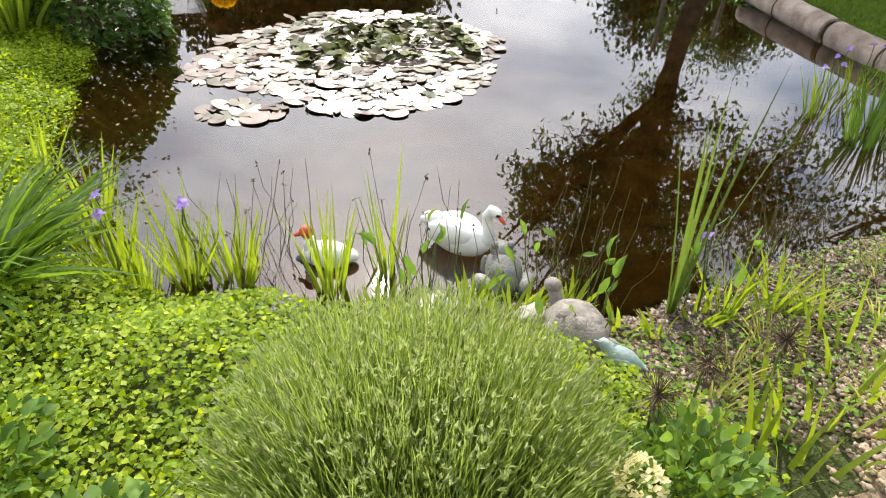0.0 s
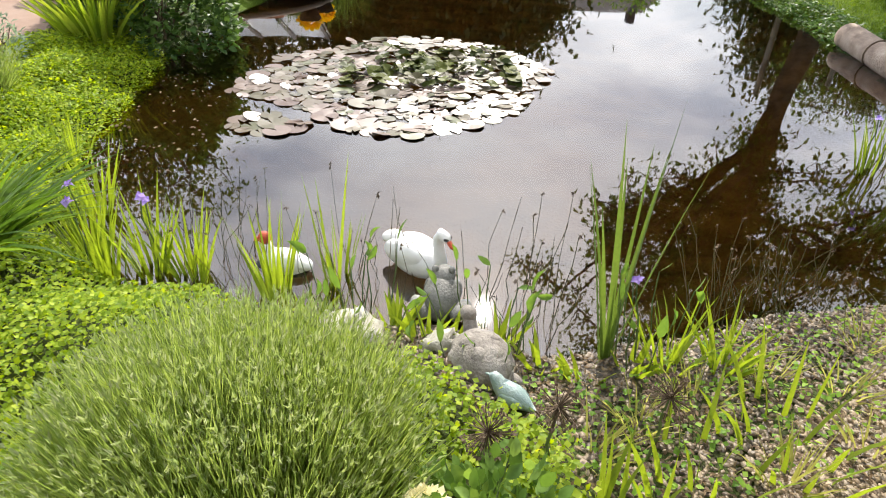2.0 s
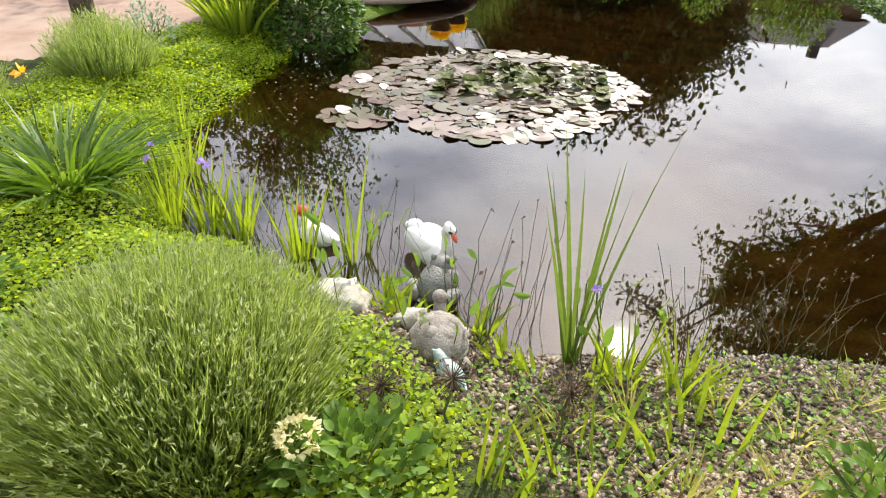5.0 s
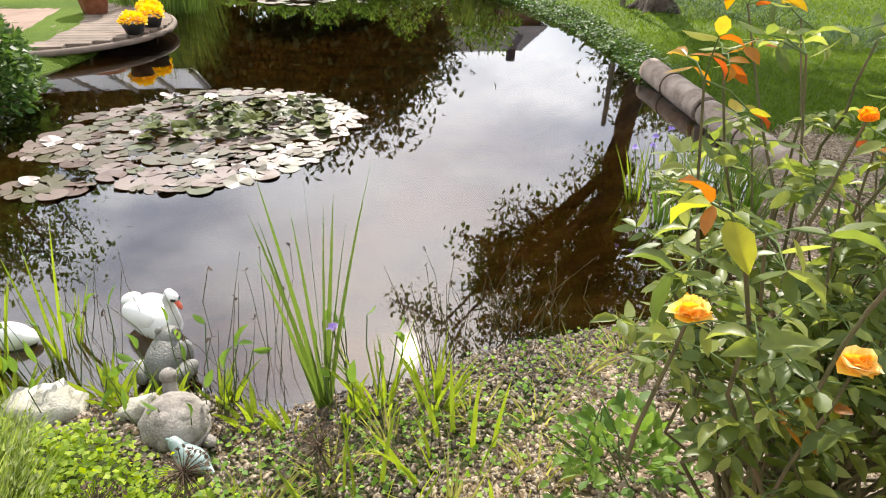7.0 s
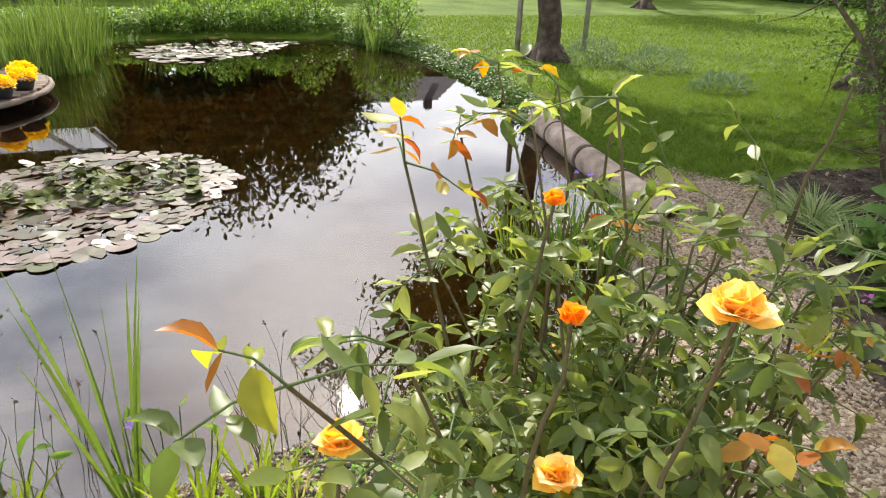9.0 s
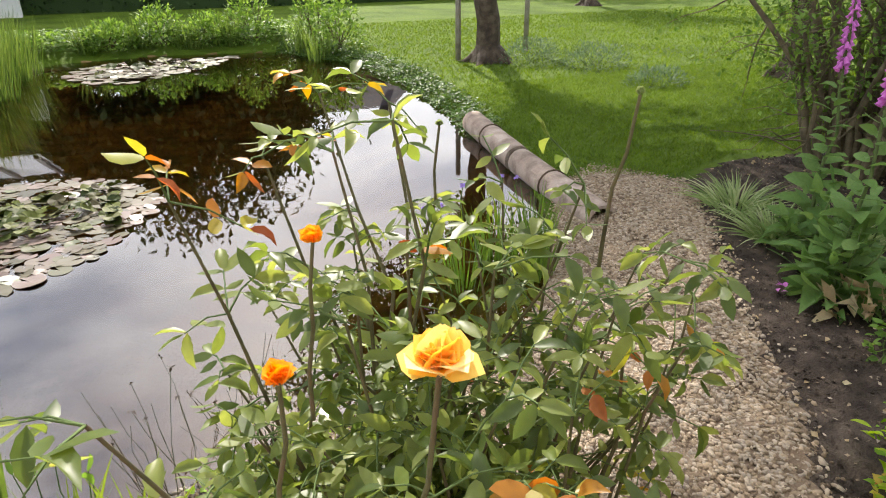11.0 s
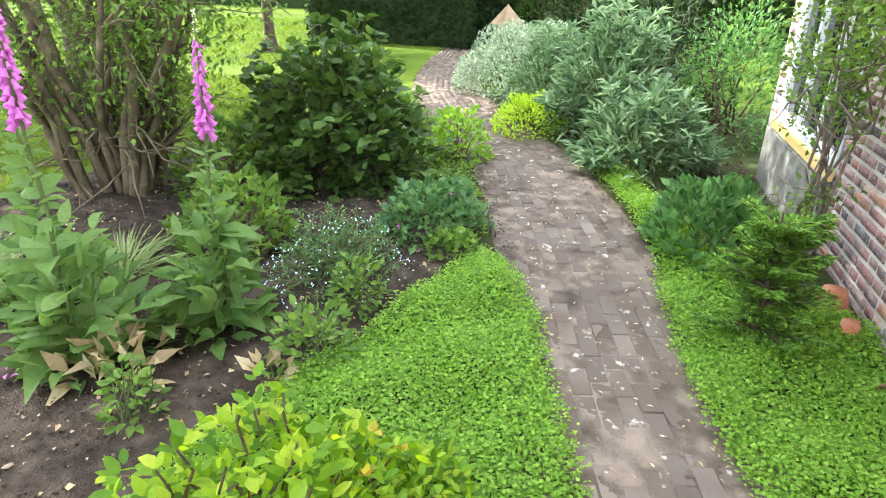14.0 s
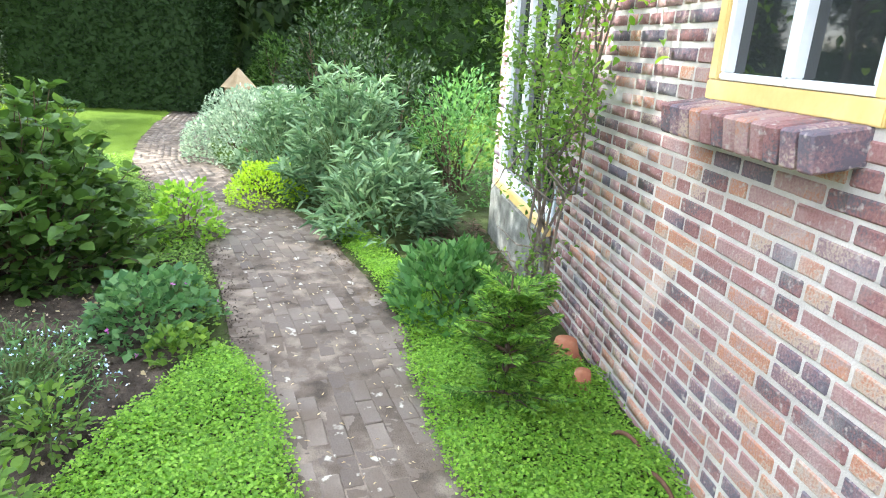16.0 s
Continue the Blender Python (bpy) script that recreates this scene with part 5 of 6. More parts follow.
tagged(new("leaf_litter", leaves(on_ground(bits, 0.012), RNG.normal(0, 1, (320, 3)) * np.array([1, 1, 0.2]), 0.03, 0.02, M_DRYLEAF, "leaf_litter")), "dry pale leaf litter on the soil", "leaf litter", kind="stuff")


# ---- yellow rose ----
def rose_flower(parent, at, r, mat, label, open_=1.0, name="flower"):
    n = 40
    at = np.array(at)
    a = np.arange(n) * 2.4
    u = np.linspace(0.15, 1, n)
    P = at + np.column_stack([np.cos(a) * 0.12 * r * u, np.sin(a) * 0.12 * r * u, np.zeros(n)])
    D = np.column_stack([np.cos(a) * u * open_, np.sin(a) * u * open_, 1.15 - u * 0.9 * open_])
    tilt = np.column_stack([-np.cos(a), -np.sin(a), np.full(n, 0.5)])
    return add_part(name, leaves(P, D, r, r * 1.25, mat, name, jitter=0.12, tilt=tilt, oval=True), parent, label)


def rose_bush():
    base = np.array([2.61, 0.32, float(ground_z(2.61, 0.32))])
    t = thing("rose_bush", base, "yellow rose bush with open blooms and orange buds", "rose bush")
    lines, radii, P, D, NP, ND = [], [], [], [], [], []
    canes = []
    for k in range(84):
        a = RNG.uniform(0, 6.28)
        rr = RNG.uniform(0.05, 0.55)
        top = np.array([rr * math.cos(a) * (0.95 if math.cos(a) > 0 else 0.78), rr * math.sin(a) * 0.8, RNG.uniform(0.55, 1.12) * (1.0 - 0.25 * rr)])
        canes.append(top)
    # low leafy canes towards the water
    for k in range(9):
        canes.append(np.array([RNG.uniform(-0.5, -0.2), RNG.uniform(-0.3, 0.05), RNG.uniform(0.6, 0.85)]))
    # long canes that rise above the rest
    for tx, ty, tz in ((2.08 - base[0], 0.08 - base[1], 1.1), (2.19 - base[0], 0.42 - base[1], 1.2), (2.5 - base[0], 0.34 - base[1], 1.3), (2.35 - base[0], 0.6 - base[1], 1.2), (2.45 - base[0], 0.5 - base[1], 1.22), (2.85 - base[0], 0.35 - base[1], 1.15), (2.494 - base[0], 0.75 - base[1], 1.27), (2.636 - base[0], 0.746 - base[1], 1.24), (1.95 - base[0], -0.03 - base[1], 1.16), (2.8 - base[0], 0.55 - base[1], 1.1), (2.95 - base[0], 0.2 - base[1], 1.05)):
        canes.append(np.array([tx, ty, tz]))
    for top in canes:
        b = np.array([RNG.normal(0, 0.06), RNG.normal(0, 0.06), -0.02])
        ln = wander(b, top, 7, 0.04)
        lines.append(ln)
        radii.append((0.0075, 0.0022))
        first = 5 if top[2] > 1.15 else int(RNG.integers(3, 6))
        for q in range(first, 7):
            for side in range(3):
                m = ln[q]
                if q < 6 and m[2] < 0.5 + 0.6 * max(0.0, 0.85 * m[0] - 0.5 * m[1]):
                    continue
                d = unit(RNG.normal(0, 1, 3) * np.array([1, 1, 0.5]) + np.array([0, 0, 0.15]))
                e = m + d * RNG.uniform(0.06, 0.12)
                lines.append(np.array([m, (m + e) / 2 + np.array([0, 0, 0.01]), e]))
                radii.append((0.002, 0.0012))
                young = q == 6 and RNG.uniform() < (0.35 if top[2] > 1.15 else 0.08)
                sx = unit(np.cross(d, [0, 0, 1.0]))
                for off, dd in ((0.55, sx), (0.55, -sx), (0.95, sx * 0.8 + d * 0.4), (0.95, -sx * 0.8 + d * 0.4), (1.0, d)):
                    (NP if young else P).append(m + (e - m) * off)
                    (ND if young else D).append(dd + np.array([0, 0, RNG.normal(-0.25, 0.3)]))
    for k, (ln, rr) in enumerate(zip(lines, radii)):
        if rr[0] > 0.005:
            add_part("cane", tubes([ln], [rr], M_CANE, "cane", 6), t)
    thin = [k for k in range(len(lines)) if radii[k][0] <= 0.005]
    tagged(add_part("leaf_stalk_mass", tubes([lines[k] for k in thin], [radii[k] for k in thin], M_STEM, "leaf_stalk_mass", 4), t), kind="stuff")
    add_part("foliage", leaves(np.array(P), np.array(D), 0.052, 0.022, M_ROSELEAF, jitter=0.3, oval=True), t)
    add_part("young_foliage", leaves(np.array(NP), np.array(ND), 0.048, 0.026, M_ROSENEW, "young_foliage", jitter=0.15, oval=True), t, "coppery young leaves")
    for x, y, z, r, m, lab, op in ((2.395, -0.06, 1.33, 0.036, M_ROSE, "full yellow rose bloom", 1.0), (2.26, 0.03, 1.295, 0.021, M_ORANGE, "half-open orange bud", 0.45), (2.35, 0.24, 1.345, 0.02, M_ORANGE, "orange bud", 0.35),
                                   (2.283, 0.052, 1.04, 0.033, M_ROSE, "drooping yellow bloom", 1.0), (2.013, 0.094, 1.139, 0.027, M_ROSE, "fading yellow bloom", 1.0),
                                   (2.847, 0.232, 1.49, 0.011, M_LAVTIP, "pale spent bud on a long cane", 0.25), (2.673, 0.569, 1.39, 0.01, M_LAVTIP, "pale green bud on a long cane", 0.25)):
        rel = np.array([x, y, z]) - base
        rose_flower(t, rel, r, m, lab, op)
        add_part("flower_stalk", tubes([wander(rel - np.array([0.02, -0.03, 0.3]), rel, 5, 0.008)], [(0.004, 0.0026)], M_CANE, "flower_stalk", 5), t)
    return t


rose_bush()
pet = RNG.normal(0, 1, (40, 2)) * np.array([0.12, 0.08]) + np.array([2.95, 0.12])
tagged(new("fallen_petals", leaves(on_ground(pet, 0.014), RNG.normal(0, 1, (40, 3)) * np.array([1, 1, 0.3]), 0.03, 0.026, M_PINK, "fallen_petals", oval=True)), "fallen pink petals on the gravel", "petals", kind="stuff")
pet = RNG.normal(0, 1, (9, 2)) * 0.03 + np.array([4.9, 1.36])
tagged(new("fallen_petals", leaves(on_ground(pet, 0.014), RNG.normal(0, 1, (9, 3)) * np.array([1, 1, 0.3]), 0.035, 0.025, M_PINK, "fallen_petals", oval=True)), "fallen foxglove bells on the soil", "petals", kind="stuff")

# ---- bed in front of the walker ----
def allium(at, h, r, label):
    x, y = at
    t = thing("allium", (x, y, float(ground_z(x, y))), label, "plant", "allium seed heads")
    add_part("stem", tubes([wander((0, 0, 0), (0.02, 0.01, h), 5, 0.008)], [(0.005, 0.004)], M_STEM, "stem", 6), t)
    d = unit(RNG.normal(0, 1, (90, 3)))
    c = np.array([0.02, 0.01, h])
    add_part("seed_head", tubes([np.array([c, c + v * r]) for v in d], [(0.0014, 0.0009)] * 90, M_BROWNSTEM, "seed_head", 3), t, "spiky brown seed head")
    add_part("seed_crust", leaves(np.repeat(c + d * r, 2, 0), np.repeat(d, 2, 0), 0.012, 0.008, M_BROWNSTEM, "seed_crust", jitter=0.6), t)


allium((1.0, 0.6), 0.22, 0.06, "dry allium seed head on a green stem")
allium((1.18, 0.66), 0.23, 0.055, "dry allium seed head on a green stem")
allium((1.5, 0.72), 0.24, 0.06, "dry allium seed head among strap leaves")
blade_clump("strap_leaves", (1.62, 0.62), 22, 0.27, 0.017, M_IRIS, "broad strap leaves in the bed", 0.2, 0.35, 0.3)
blade_clump("strap_leaves", (1.95, 0.75), 20, 0.26, 0.017, M_IRIS, "broad strap leaves beside the rose", 0.2, 0.35, 0.3)
blade_clump("strap_leaves", (1.3, 0.45), 18, 0.27, 0.017, M_IRIS, "broad strap leaves in the bed", 0.18, 0.35, 0.3)
mint_patch((1.0, 0.42), 0.22, 500, "feathery green seedlings in the bed")
mint_patch((2.35, 0.6), 0.2, 260, "leafy green weeds under the rose")
for gx, gy in ((1.75, 0.95), (1.55, 0.88), (2.05, 1.05), (2.25, 0.95), (2.5, 1.2), (2.75, 1.3), (1.35, 0.75), (1.85, 0.6), (2.15, 0.7)):
    blade_clump("grass_tuft", (gx, gy), 26, 0.17, 0.007, M_DRYGRASS, "thin yellow-green grass tuft on the stony shore", 0.06, 0.6, 0.4, group="grass tufts")
SHORE = [(0.7, 1.3), (1.15, 1.38), (1.3, 1.26), (1.6, 1.3), (2.3, 1.4), (3.0, 1.5), (2.9, 1.0), (2.3, 0.6), (1.6, 0.45), (1.25, 0.6)]
deb = scatter(2600, SHORE)
tagged(new("shore_debris", leaves(on_ground(deb, 0.012), RNG.normal(0, 1, (2600, 3)) * np.array([1, 1, 0.25]), 0.026, 0.009, M_DEBRIS, "shore_debris")), "brown twigs and rotted leaf bits on the shore", "litter", kind="stuff")
cr = thing("cream_flower", (0.86, 0.42, 0.16), "cream flower head low in the bed", "flower")
add_part("stem", tubes([wander((0, 0, 0), (0, 0, 0.2), 4, 0.005)], [(0.005, 0.004)], M_STEM, "stem", 5), cr)
pp, dd = dome(160, 0.05, 0.05, 0.035, 0.8)
add_part("flower_head", leaves(pp + np.array([0, 0, 0.2]), dd, 0.02, 0.016, M_CREAM, "flower_head"), cr, "cream petals")

# ---- bed by the brick path ----
def foxglove(at, h, label, lean=(0, 0)):
    x, y = at
    t = thing("foxglove", (x, y, float(ground_z(x, y))), label, "foxglove", "foxgloves")
    st = wander((0, 0, 0), (lean[0], lean[1], h), 8, 0.012)
    add_part("stem", tubes([st], [(0.011, 0.004)], M_STEM, "stem", 7), t)
    # leaves down the stem, large at the foot
    P, D, n = [], [], 56
    for k in range(n):
        u = (k / n) ** 1.4 * 0.62
        a = k * 2.4
        P.append((lean[0] * u, lean[1] * u, u * h + 0.02))
        D.append((math.cos(a), math.sin(a), 0.05 + 0.5 * u))
    P, D = np.array(P), np.array(D)
    for lo, hi, L, W in ((0, 18, 0.25, 0.11), (18, 38, 0.17, 0.08), (38, 56, 0.1, 0.045)):
        for q in range(lo, hi):
            add_part("leaf", leaves(P[q:q + 1], D[q:q + 1], L, W, M_BLUELEAF, "leaf", jitter=0.12, oval=True), t)
    # bells in rows
    bm = lathe([(0.004, 0.0), (0.009, -0.008), (0.011, -0.025), (0.014, -0.036), (0.017, -0.04)], 8)
    bell = bpy.data.meshes.new("bell")
    bm.to_mesh(bell)
    bm.free()
    bell.materials.append(M_PINK)
    for k in range(56):
        u = 0.66 + 0.27 * k / 56
        a = k * 2.4 + RNG.normal(0, 0.4)
        s = (0.92 - 0.5 * (k / 56) ** 1.5) * RNG.uniform(0.8, 1.15)
        ob = add_part("bell", bell, t)
        ob.matrix_basis = pose(lean[0] * u + 0.012 * math.cos(a), lean[1] * u + 0.012 * math.sin(a), u * h, RNG.normal(0, 8), 28 + RNG.normal(0, 10), math.degrees(a) + 180) @ Matrix.Diagonal((s, s, s, 1))
    tip = np.array([(lean[0] * u, lean[1] * u, u * h) for u in np.linspace(0.93, 1.0, 14)])
    add_part("tip_buds", leaves(np.repeat(tip, 3, 0), RNG.normal(0, 1, (42, 3)), 0.014, 0.01, M_CREAM, "tip_buds"), t, "pale unopened buds")


foxglove((4.99, 1.2), 1.45, "tall pink foxglove in flower on the dark bed", (0.0, -0.02))
foxglove((5.4, 1.68), 1.5, "tall pink foxglove in flower on the dark bed", (-0.02, 0.02))
foxglove((5.4, 0.78), 1.3, "tall pink foxglove beside the forget-me-nots", (0.0, -0.03))
for fx, fy, r, n in ((5.02, 1.15, 0.24, 130), (5.37, 0.82, 0.22, 110), (5.3, 1.5, 0.24, 110)):
    bush("foxglove_rosette", (fx, fy), r * 0.9, r * 0.9, 0.5, n, 0.14, 0.06, M_BLUELEAF, "broad soft green foxglove leaves", "plant", 3, M_STEM, 0.3, oval=True)
bush("dry_hosta", (4.98, 0.98), 0.18, 0.18, 0.14, 60, 0.12, 0.055, M_DRYLEAF, "withered yellow leaves on the soil", "plant", 2, M_STEM, 0.3)
bush("dry_hosta", (5.1, 0.42), 0.08, 0.08, 0.08, 20, 0.08, 0.04, M_DRYLEAF, "withered brown leaf curl on the soil", "plant", 2, M_STEM, 0.3)
blade_clump("lilyturf", (5.35, 1.85), 190, 0.27, 0.013, M_LILYTURF, "arching pale-edged lilyturf clump", 0.1, 0.9, 0.8)
blade_clump("lilyturf", (5.55, 2.3), 210, 0.27, 0.013, M_LILYTURF, "arching pale-edged lilyturf clump by the lawn", 0.14, 0.9, 0.8)
blade_clump("lilyturf", (5.75, 1.6), 160, 0.26, 0.013, M_LILYTURF, "arching pale-edged lilyturf clump under the shrub", 0.12, 0.9, 0.8)
bush("forget_me_not", (6.02, 0.52), 0.38, 0.34, 0.28, 1000, 0.032, 0.012, M_CRANES, "airy forget-me-not clump with tiny pale blue flowers", "plant", 30, M_STEM, 0.1, shoots=40, whorl=3, jitter=1.0, buds=(("blossom", 170, 0.009, M_WHITEFL, "tiny pale blue flowers"),))
bush("cranesbill", (6.8, 0.22), 0.36, 0.32, 0.28, 900, 0.055, 0.05, M_CRANES, "mounded cranesbill with a few pink flowers", "plant", 8, M_STEM, 0.45, buds=(("blossom", 7, 0.02, M_PINK, "small pink flowers"),))
bush("cranesbill", (6.45, 0.02), 0.16, 0.16, 0.14, 240, 0.045, 0.04, M_MIDLEAF, "small green cranesbill by the path", "plant", 4, M_STEM, 0.4)
bush("hydrangea", (7.62, 1.2), 0.66, 0.7, 0.92, 2100, 0.095, 0.07, M_DARKLEAF, "large dark green broad-leaved hydrangea bush", "shrub", 16, shell=0.3, oval=True, jitter=0.9, shoots=70, whorl=6)
bush("low_shrub", (7.1, 1.75), 0.45, 0.4, 0.5, 1100, 0.06, 0.045, M_MIDLEAF, "low green shrub behind the foxgloves")
bush("low_shrub", (8.3, 0.42), 0.3, 0.25, 0.45, 600, 0.06, 0.045, M_COVER2, "light green shrub by the brick path")
bush("low_shrub", (6.2, 1.2), 0.35, 0.3, 0.42, 700, 0.07, 0.045, M_MIDLEAF, "low leafy shrub on the dark bed")


def multistem():
    """Old spreading shrub with many upright stems, bare below and leafy above."""
    base = (6.85, 2.5)
    t = thing("old_shrub", (*base, float(ground_z(*base))), "old multi-stemmed shrub with bare brown stems", "shrub")
    lines, radii, ends = [], [], []
    for k in range(44):
        a = RNG.uniform(0, 6.28)
        r0, r1 = RNG.uniform(0.02, 0.3), RNG.uniform(0.3, 1.5)
        z1 = RNG.uniform(1.8, 3.6)
        ln = wander((r0 * math.cos(a), r0 * math.sin(a), -0.03), (r1 * math.cos(a), r1 * math.sin(a), z1), 8, 0.07)
        lines.append(ln)
        radii.append((RNG.uniform(0.018, 0.042), 0.009))
        for q in range(7):
            i = int(RNG.integers(1, 7))
            e = ln[i] + unit(RNG.normal(0, 1, 3) + np.array([math.cos(a), math.sin(a), 0.5])) * RNG.uniform(0.3, 0.8)
            l2 = wander(ln[i], e, 5, 0.04)
            lines.append(l2)
            radii.append((0.008, 0.002))
            ends.append(l2)
    for ln, rr in zip(lines, radii):
        if rr[0] > 0.015:
            add_part("stem", tubes([ln], [rr], M_OLDSTEM, "stem", 7), t)
    twigs = [k for k in range(len(lines)) if radii[k][0] <= 0.015]
    tagged(add_part("twig_mass", tubes([lines[k] for k in twigs], [radii[k] for k in twigs], M_OLDSTEM, "twig_mass", 5), t), kind="stuff")
    pool = np.concatenate([e[1:] for e in ends] + [l[5:] for l in lines[:44:6]])
    pool = pool[pool[:, 2] > 0.55]
    P = np.repeat(pool[RNG.integers(0, len(pool), 900)], 14, 0)
    P = P + RNG.normal(0, 0.1, P.shape)
    add_part("foliage", leaves(P, RNG.normal(0, 1, P.shape), 0.05, 0.028, M_MIDLEAF), t)


multistem()

bush("spirea", (4.28, -0.02), 0.46, 0.4, 0.4, 2000, 0.053, 0.028, M_SPIREA, "yellow-green spirea bush with coppery tips", "shrub", 14, shell=0.35, oval=True, jitter=0.9, shoots=40, whorl=5, buds=(("young_foliage", 30, 0.03, M_COPPER, "coppery young leaves"),))
bush("spirea", (4.5, -0.3), 0.3, 0.24, 0.26, 760, 0.048, 0.025, M_SPIREA, "low spirea shoots beside the larger bush", "shrub", 6, shell=0.3, oval=True, jitter=1.0)
carpet("ground_cover", [(4.0, 0.2), (4.4, 0.5), (5.05, 0.32), (5.7, 0.1), (6.2, -0.02), (6.5, -0.18), (6.45, -0.25), (6.05, -0.43), (5.8, -0.53), (5.45, -0.6), (5.05, -0.7), (4.6, -0.84), (3.9, -1.05), (3.7, -0.4)], 64000, 0.017, M_COVER2, "dense mat of small-leaved green ground cover", thick=0.06)
carpet("ground_cover", [(4.2, -1.55), (5.1, -1.26), (5.4, -1.18), (5.7, -1.15), (6.05, -1.1), (6.75, -1.1), (7.4, -0.98), (8.3, -0.72), (8.7, -0.52), (8.8, -0.75), (7.3, -1.35), (6.4, -1.7), (6.1, -1.95), (4.2, -1.97)], 68000, 0.017, M_COVER2, "dense mat of green ground cover along the wall", thick=0.06)
carpet("path_edge_weeds", [(6.6, -0.14), (7.1, -0.04), (8.2, 0.32), (9.3, 0.82), (10.6, 1.5), (11.2, 1.75), (11.5, 2.2), (11.3, 2.5), (9.3, 1.5), (8, 0.7), (6.9, 0.1)], 9000, 0.026, M_MIDLEAF, "weeds along the path's edge", thick=0.1)
bush("stonecrop", (6.95, -1.38), 0.42, 0.34, 0.4, 1300, 0.075, 0.045, M_STONECROP, "rounded deep green stonecrop clump by the path", "plant", 10, M_STEM, 0.6, upward=0.8)


def conifer(at, h, r):
    x, y = at
    t = thing("young_yew", (x, y, float(ground_z(x, y))), "young yew with light green shoot tips by the wall", "conifer")
    lines, P, D = [wander((0, 0, 0), (0.02, 0, h), 6, 0.01)], [], []
    for k in range(84):
        u = RNG.uniform(0.04, 0.95)
        a = RNG.uniform(0, 6.28)
        L = r * (1.2 - 0.7 * u) * RNG.uniform(0.35, 1.25)
        s = np.array([0, 0, u * h])
        d = np.array([math.cos(a), math.sin(a), 0.35])
        lines.append(wander(s, s + d * L, 5, 0.01))
        side = np.array([-math.sin(a), math.cos(a), 0.0])
        for q in range(170):
            v = RNG.uniform(0.2, 1)
            w = RNG.uniform(-1, 1) * 0.06 * (1.2 - v)
            P.append(s + d * L * v + side * w + RNG.normal(0, 0.004, 3))
            D.append(d + side * np.sign(w) * 0.9 + RNG.normal(0, 0.2, 3))
    for k, ln in enumerate(lines):
        add_part("branch" if k else "trunk", tubes([ln], [(0.005, 0.002) if k else (0.012, 0.004)], M_BROWNSTEM, "branch", 4), t)
    add_part("needles", leaves(np.array(P), np.array(D), 0.036, 0.011, M_YEW, "needles", jitter=0.15), t)


conifer((5.92, -1.46), 0.6, 0.24)


def pot(at, r, h, label, lying=False):
    t = thing("flower_pot", at, label, "flower pot", "terracotta pots")
    bm = lathe([(0.0, 0.0), (0.62 * r, 0), (0.9 * r, 0.72 * h), (1.02 * r, 0.72 * h), (1.05 * r, h), (0.92 * r, h), (0.85 * r, 0.75 * h), (0.55 * r, 0.05 * h), (0.0, 0.05 * h)], 24)
    ob = part("body", bm, M_TERRA, t)
    if lying:
        ob.rotation_euler = (radians(180), 0, 0)
        ob.location = (0, 0, h)
    return t


pot((6.3, -1.86, 0.17), 0.085, 0.13, "upturned terracotta pot at the wall's foot", True)
pot((6.04, -1.86, 0.17), 0.055, 0.1, "small upturned terracotta pot in the ground cover", True)


def hoop(at, turn, label):
    t = thing("iron_hoop", at, label, "iron hoop", "iron hoops")
    pts = [(0.11 * math.cos(a), 0, 0.1 * math.sin(a)) for a in np.linspace(0, math.pi, 12)]
    ob = add_part("band", tubes([pts], [(0.009, 0.009)], M_RUST, "band", 6), t)
    t.rotation_euler = (0, 0, turn)


hoop((5.55, -1.88, 0.15), 0.3, "rusty half hoop in the ground cover")
hoop((5.3, -1.88, 0.15), 0.2, "rusty half hoop by the wall")


def climber():
    t = thing("climbing_rose", (6.8, -1.8, 0.165), "climbing rose with bare brown stems on the brick wall", "climbing plant")
    lines, radii, P = [], [], []
    for k in range(9):
        x1 = RNG.uniform(-0.75, 0.0)
        ln = wander((RNG.normal(0, 0.12), RNG.normal(0, 0.02), -0.02), (x1, RNG.uniform(-0.12, 0.05), RNG.uniform(1.5, 2.6)), 9, 0.05)
        ln[:, 1] = np.maximum(ln[:, 1], -0.14)
        lines.append(ln)
        radii.append((0.0105, 0.004))
        for q in range(4):
            i = int(RNG.integers(2, 8))
            e = ln[i] + np.array([RNG.normal(0, 0.3), abs(RNG.normal(0, 0.14)), RNG.normal(0.1, 0.2)])
            lines.append(wander(ln[i], e, 5, 0.03))
            radii.append((0.006, 0.002))
            if e[2] > 1.1 or RNG.uniform() < 0.08:
                P += list(lines[-1][1:]) * 38
    P = np.array(P) + RNG.normal(0, 0.06, (len(P), 3))
    P[:, 1] = np.maximum(P[:, 1], -0.15)
    for ln, rr in zip(lines, radii):
        add_part("stem", tubes([ln], [rr], M_VINE, "stem", 6), t)
    add_part("foliage", leaves(P, RNG.normal(0, 1, P.shape) + np.array([0, 0.5, 0]), 0.036, 0.022, M_MIDLEAF), t)
    Q = np.column_stack([RNG.normal(-0.75, 0.3, 420), np.abs(RNG.normal(0.05, 0.12, 420)), RNG.normal(1.9, 0.17, 420)])
    tagged(add_part("overhanging_spray", leaves(Q, RNG.normal(0, 1, Q.shape) + np.array([-0.5, 0.3, -0.2]), 0.045, 0.024, M_COVER2, "overhanging_spray", oval=True), t, "fresh light green leaf spray"), kind="stuff")


climber()

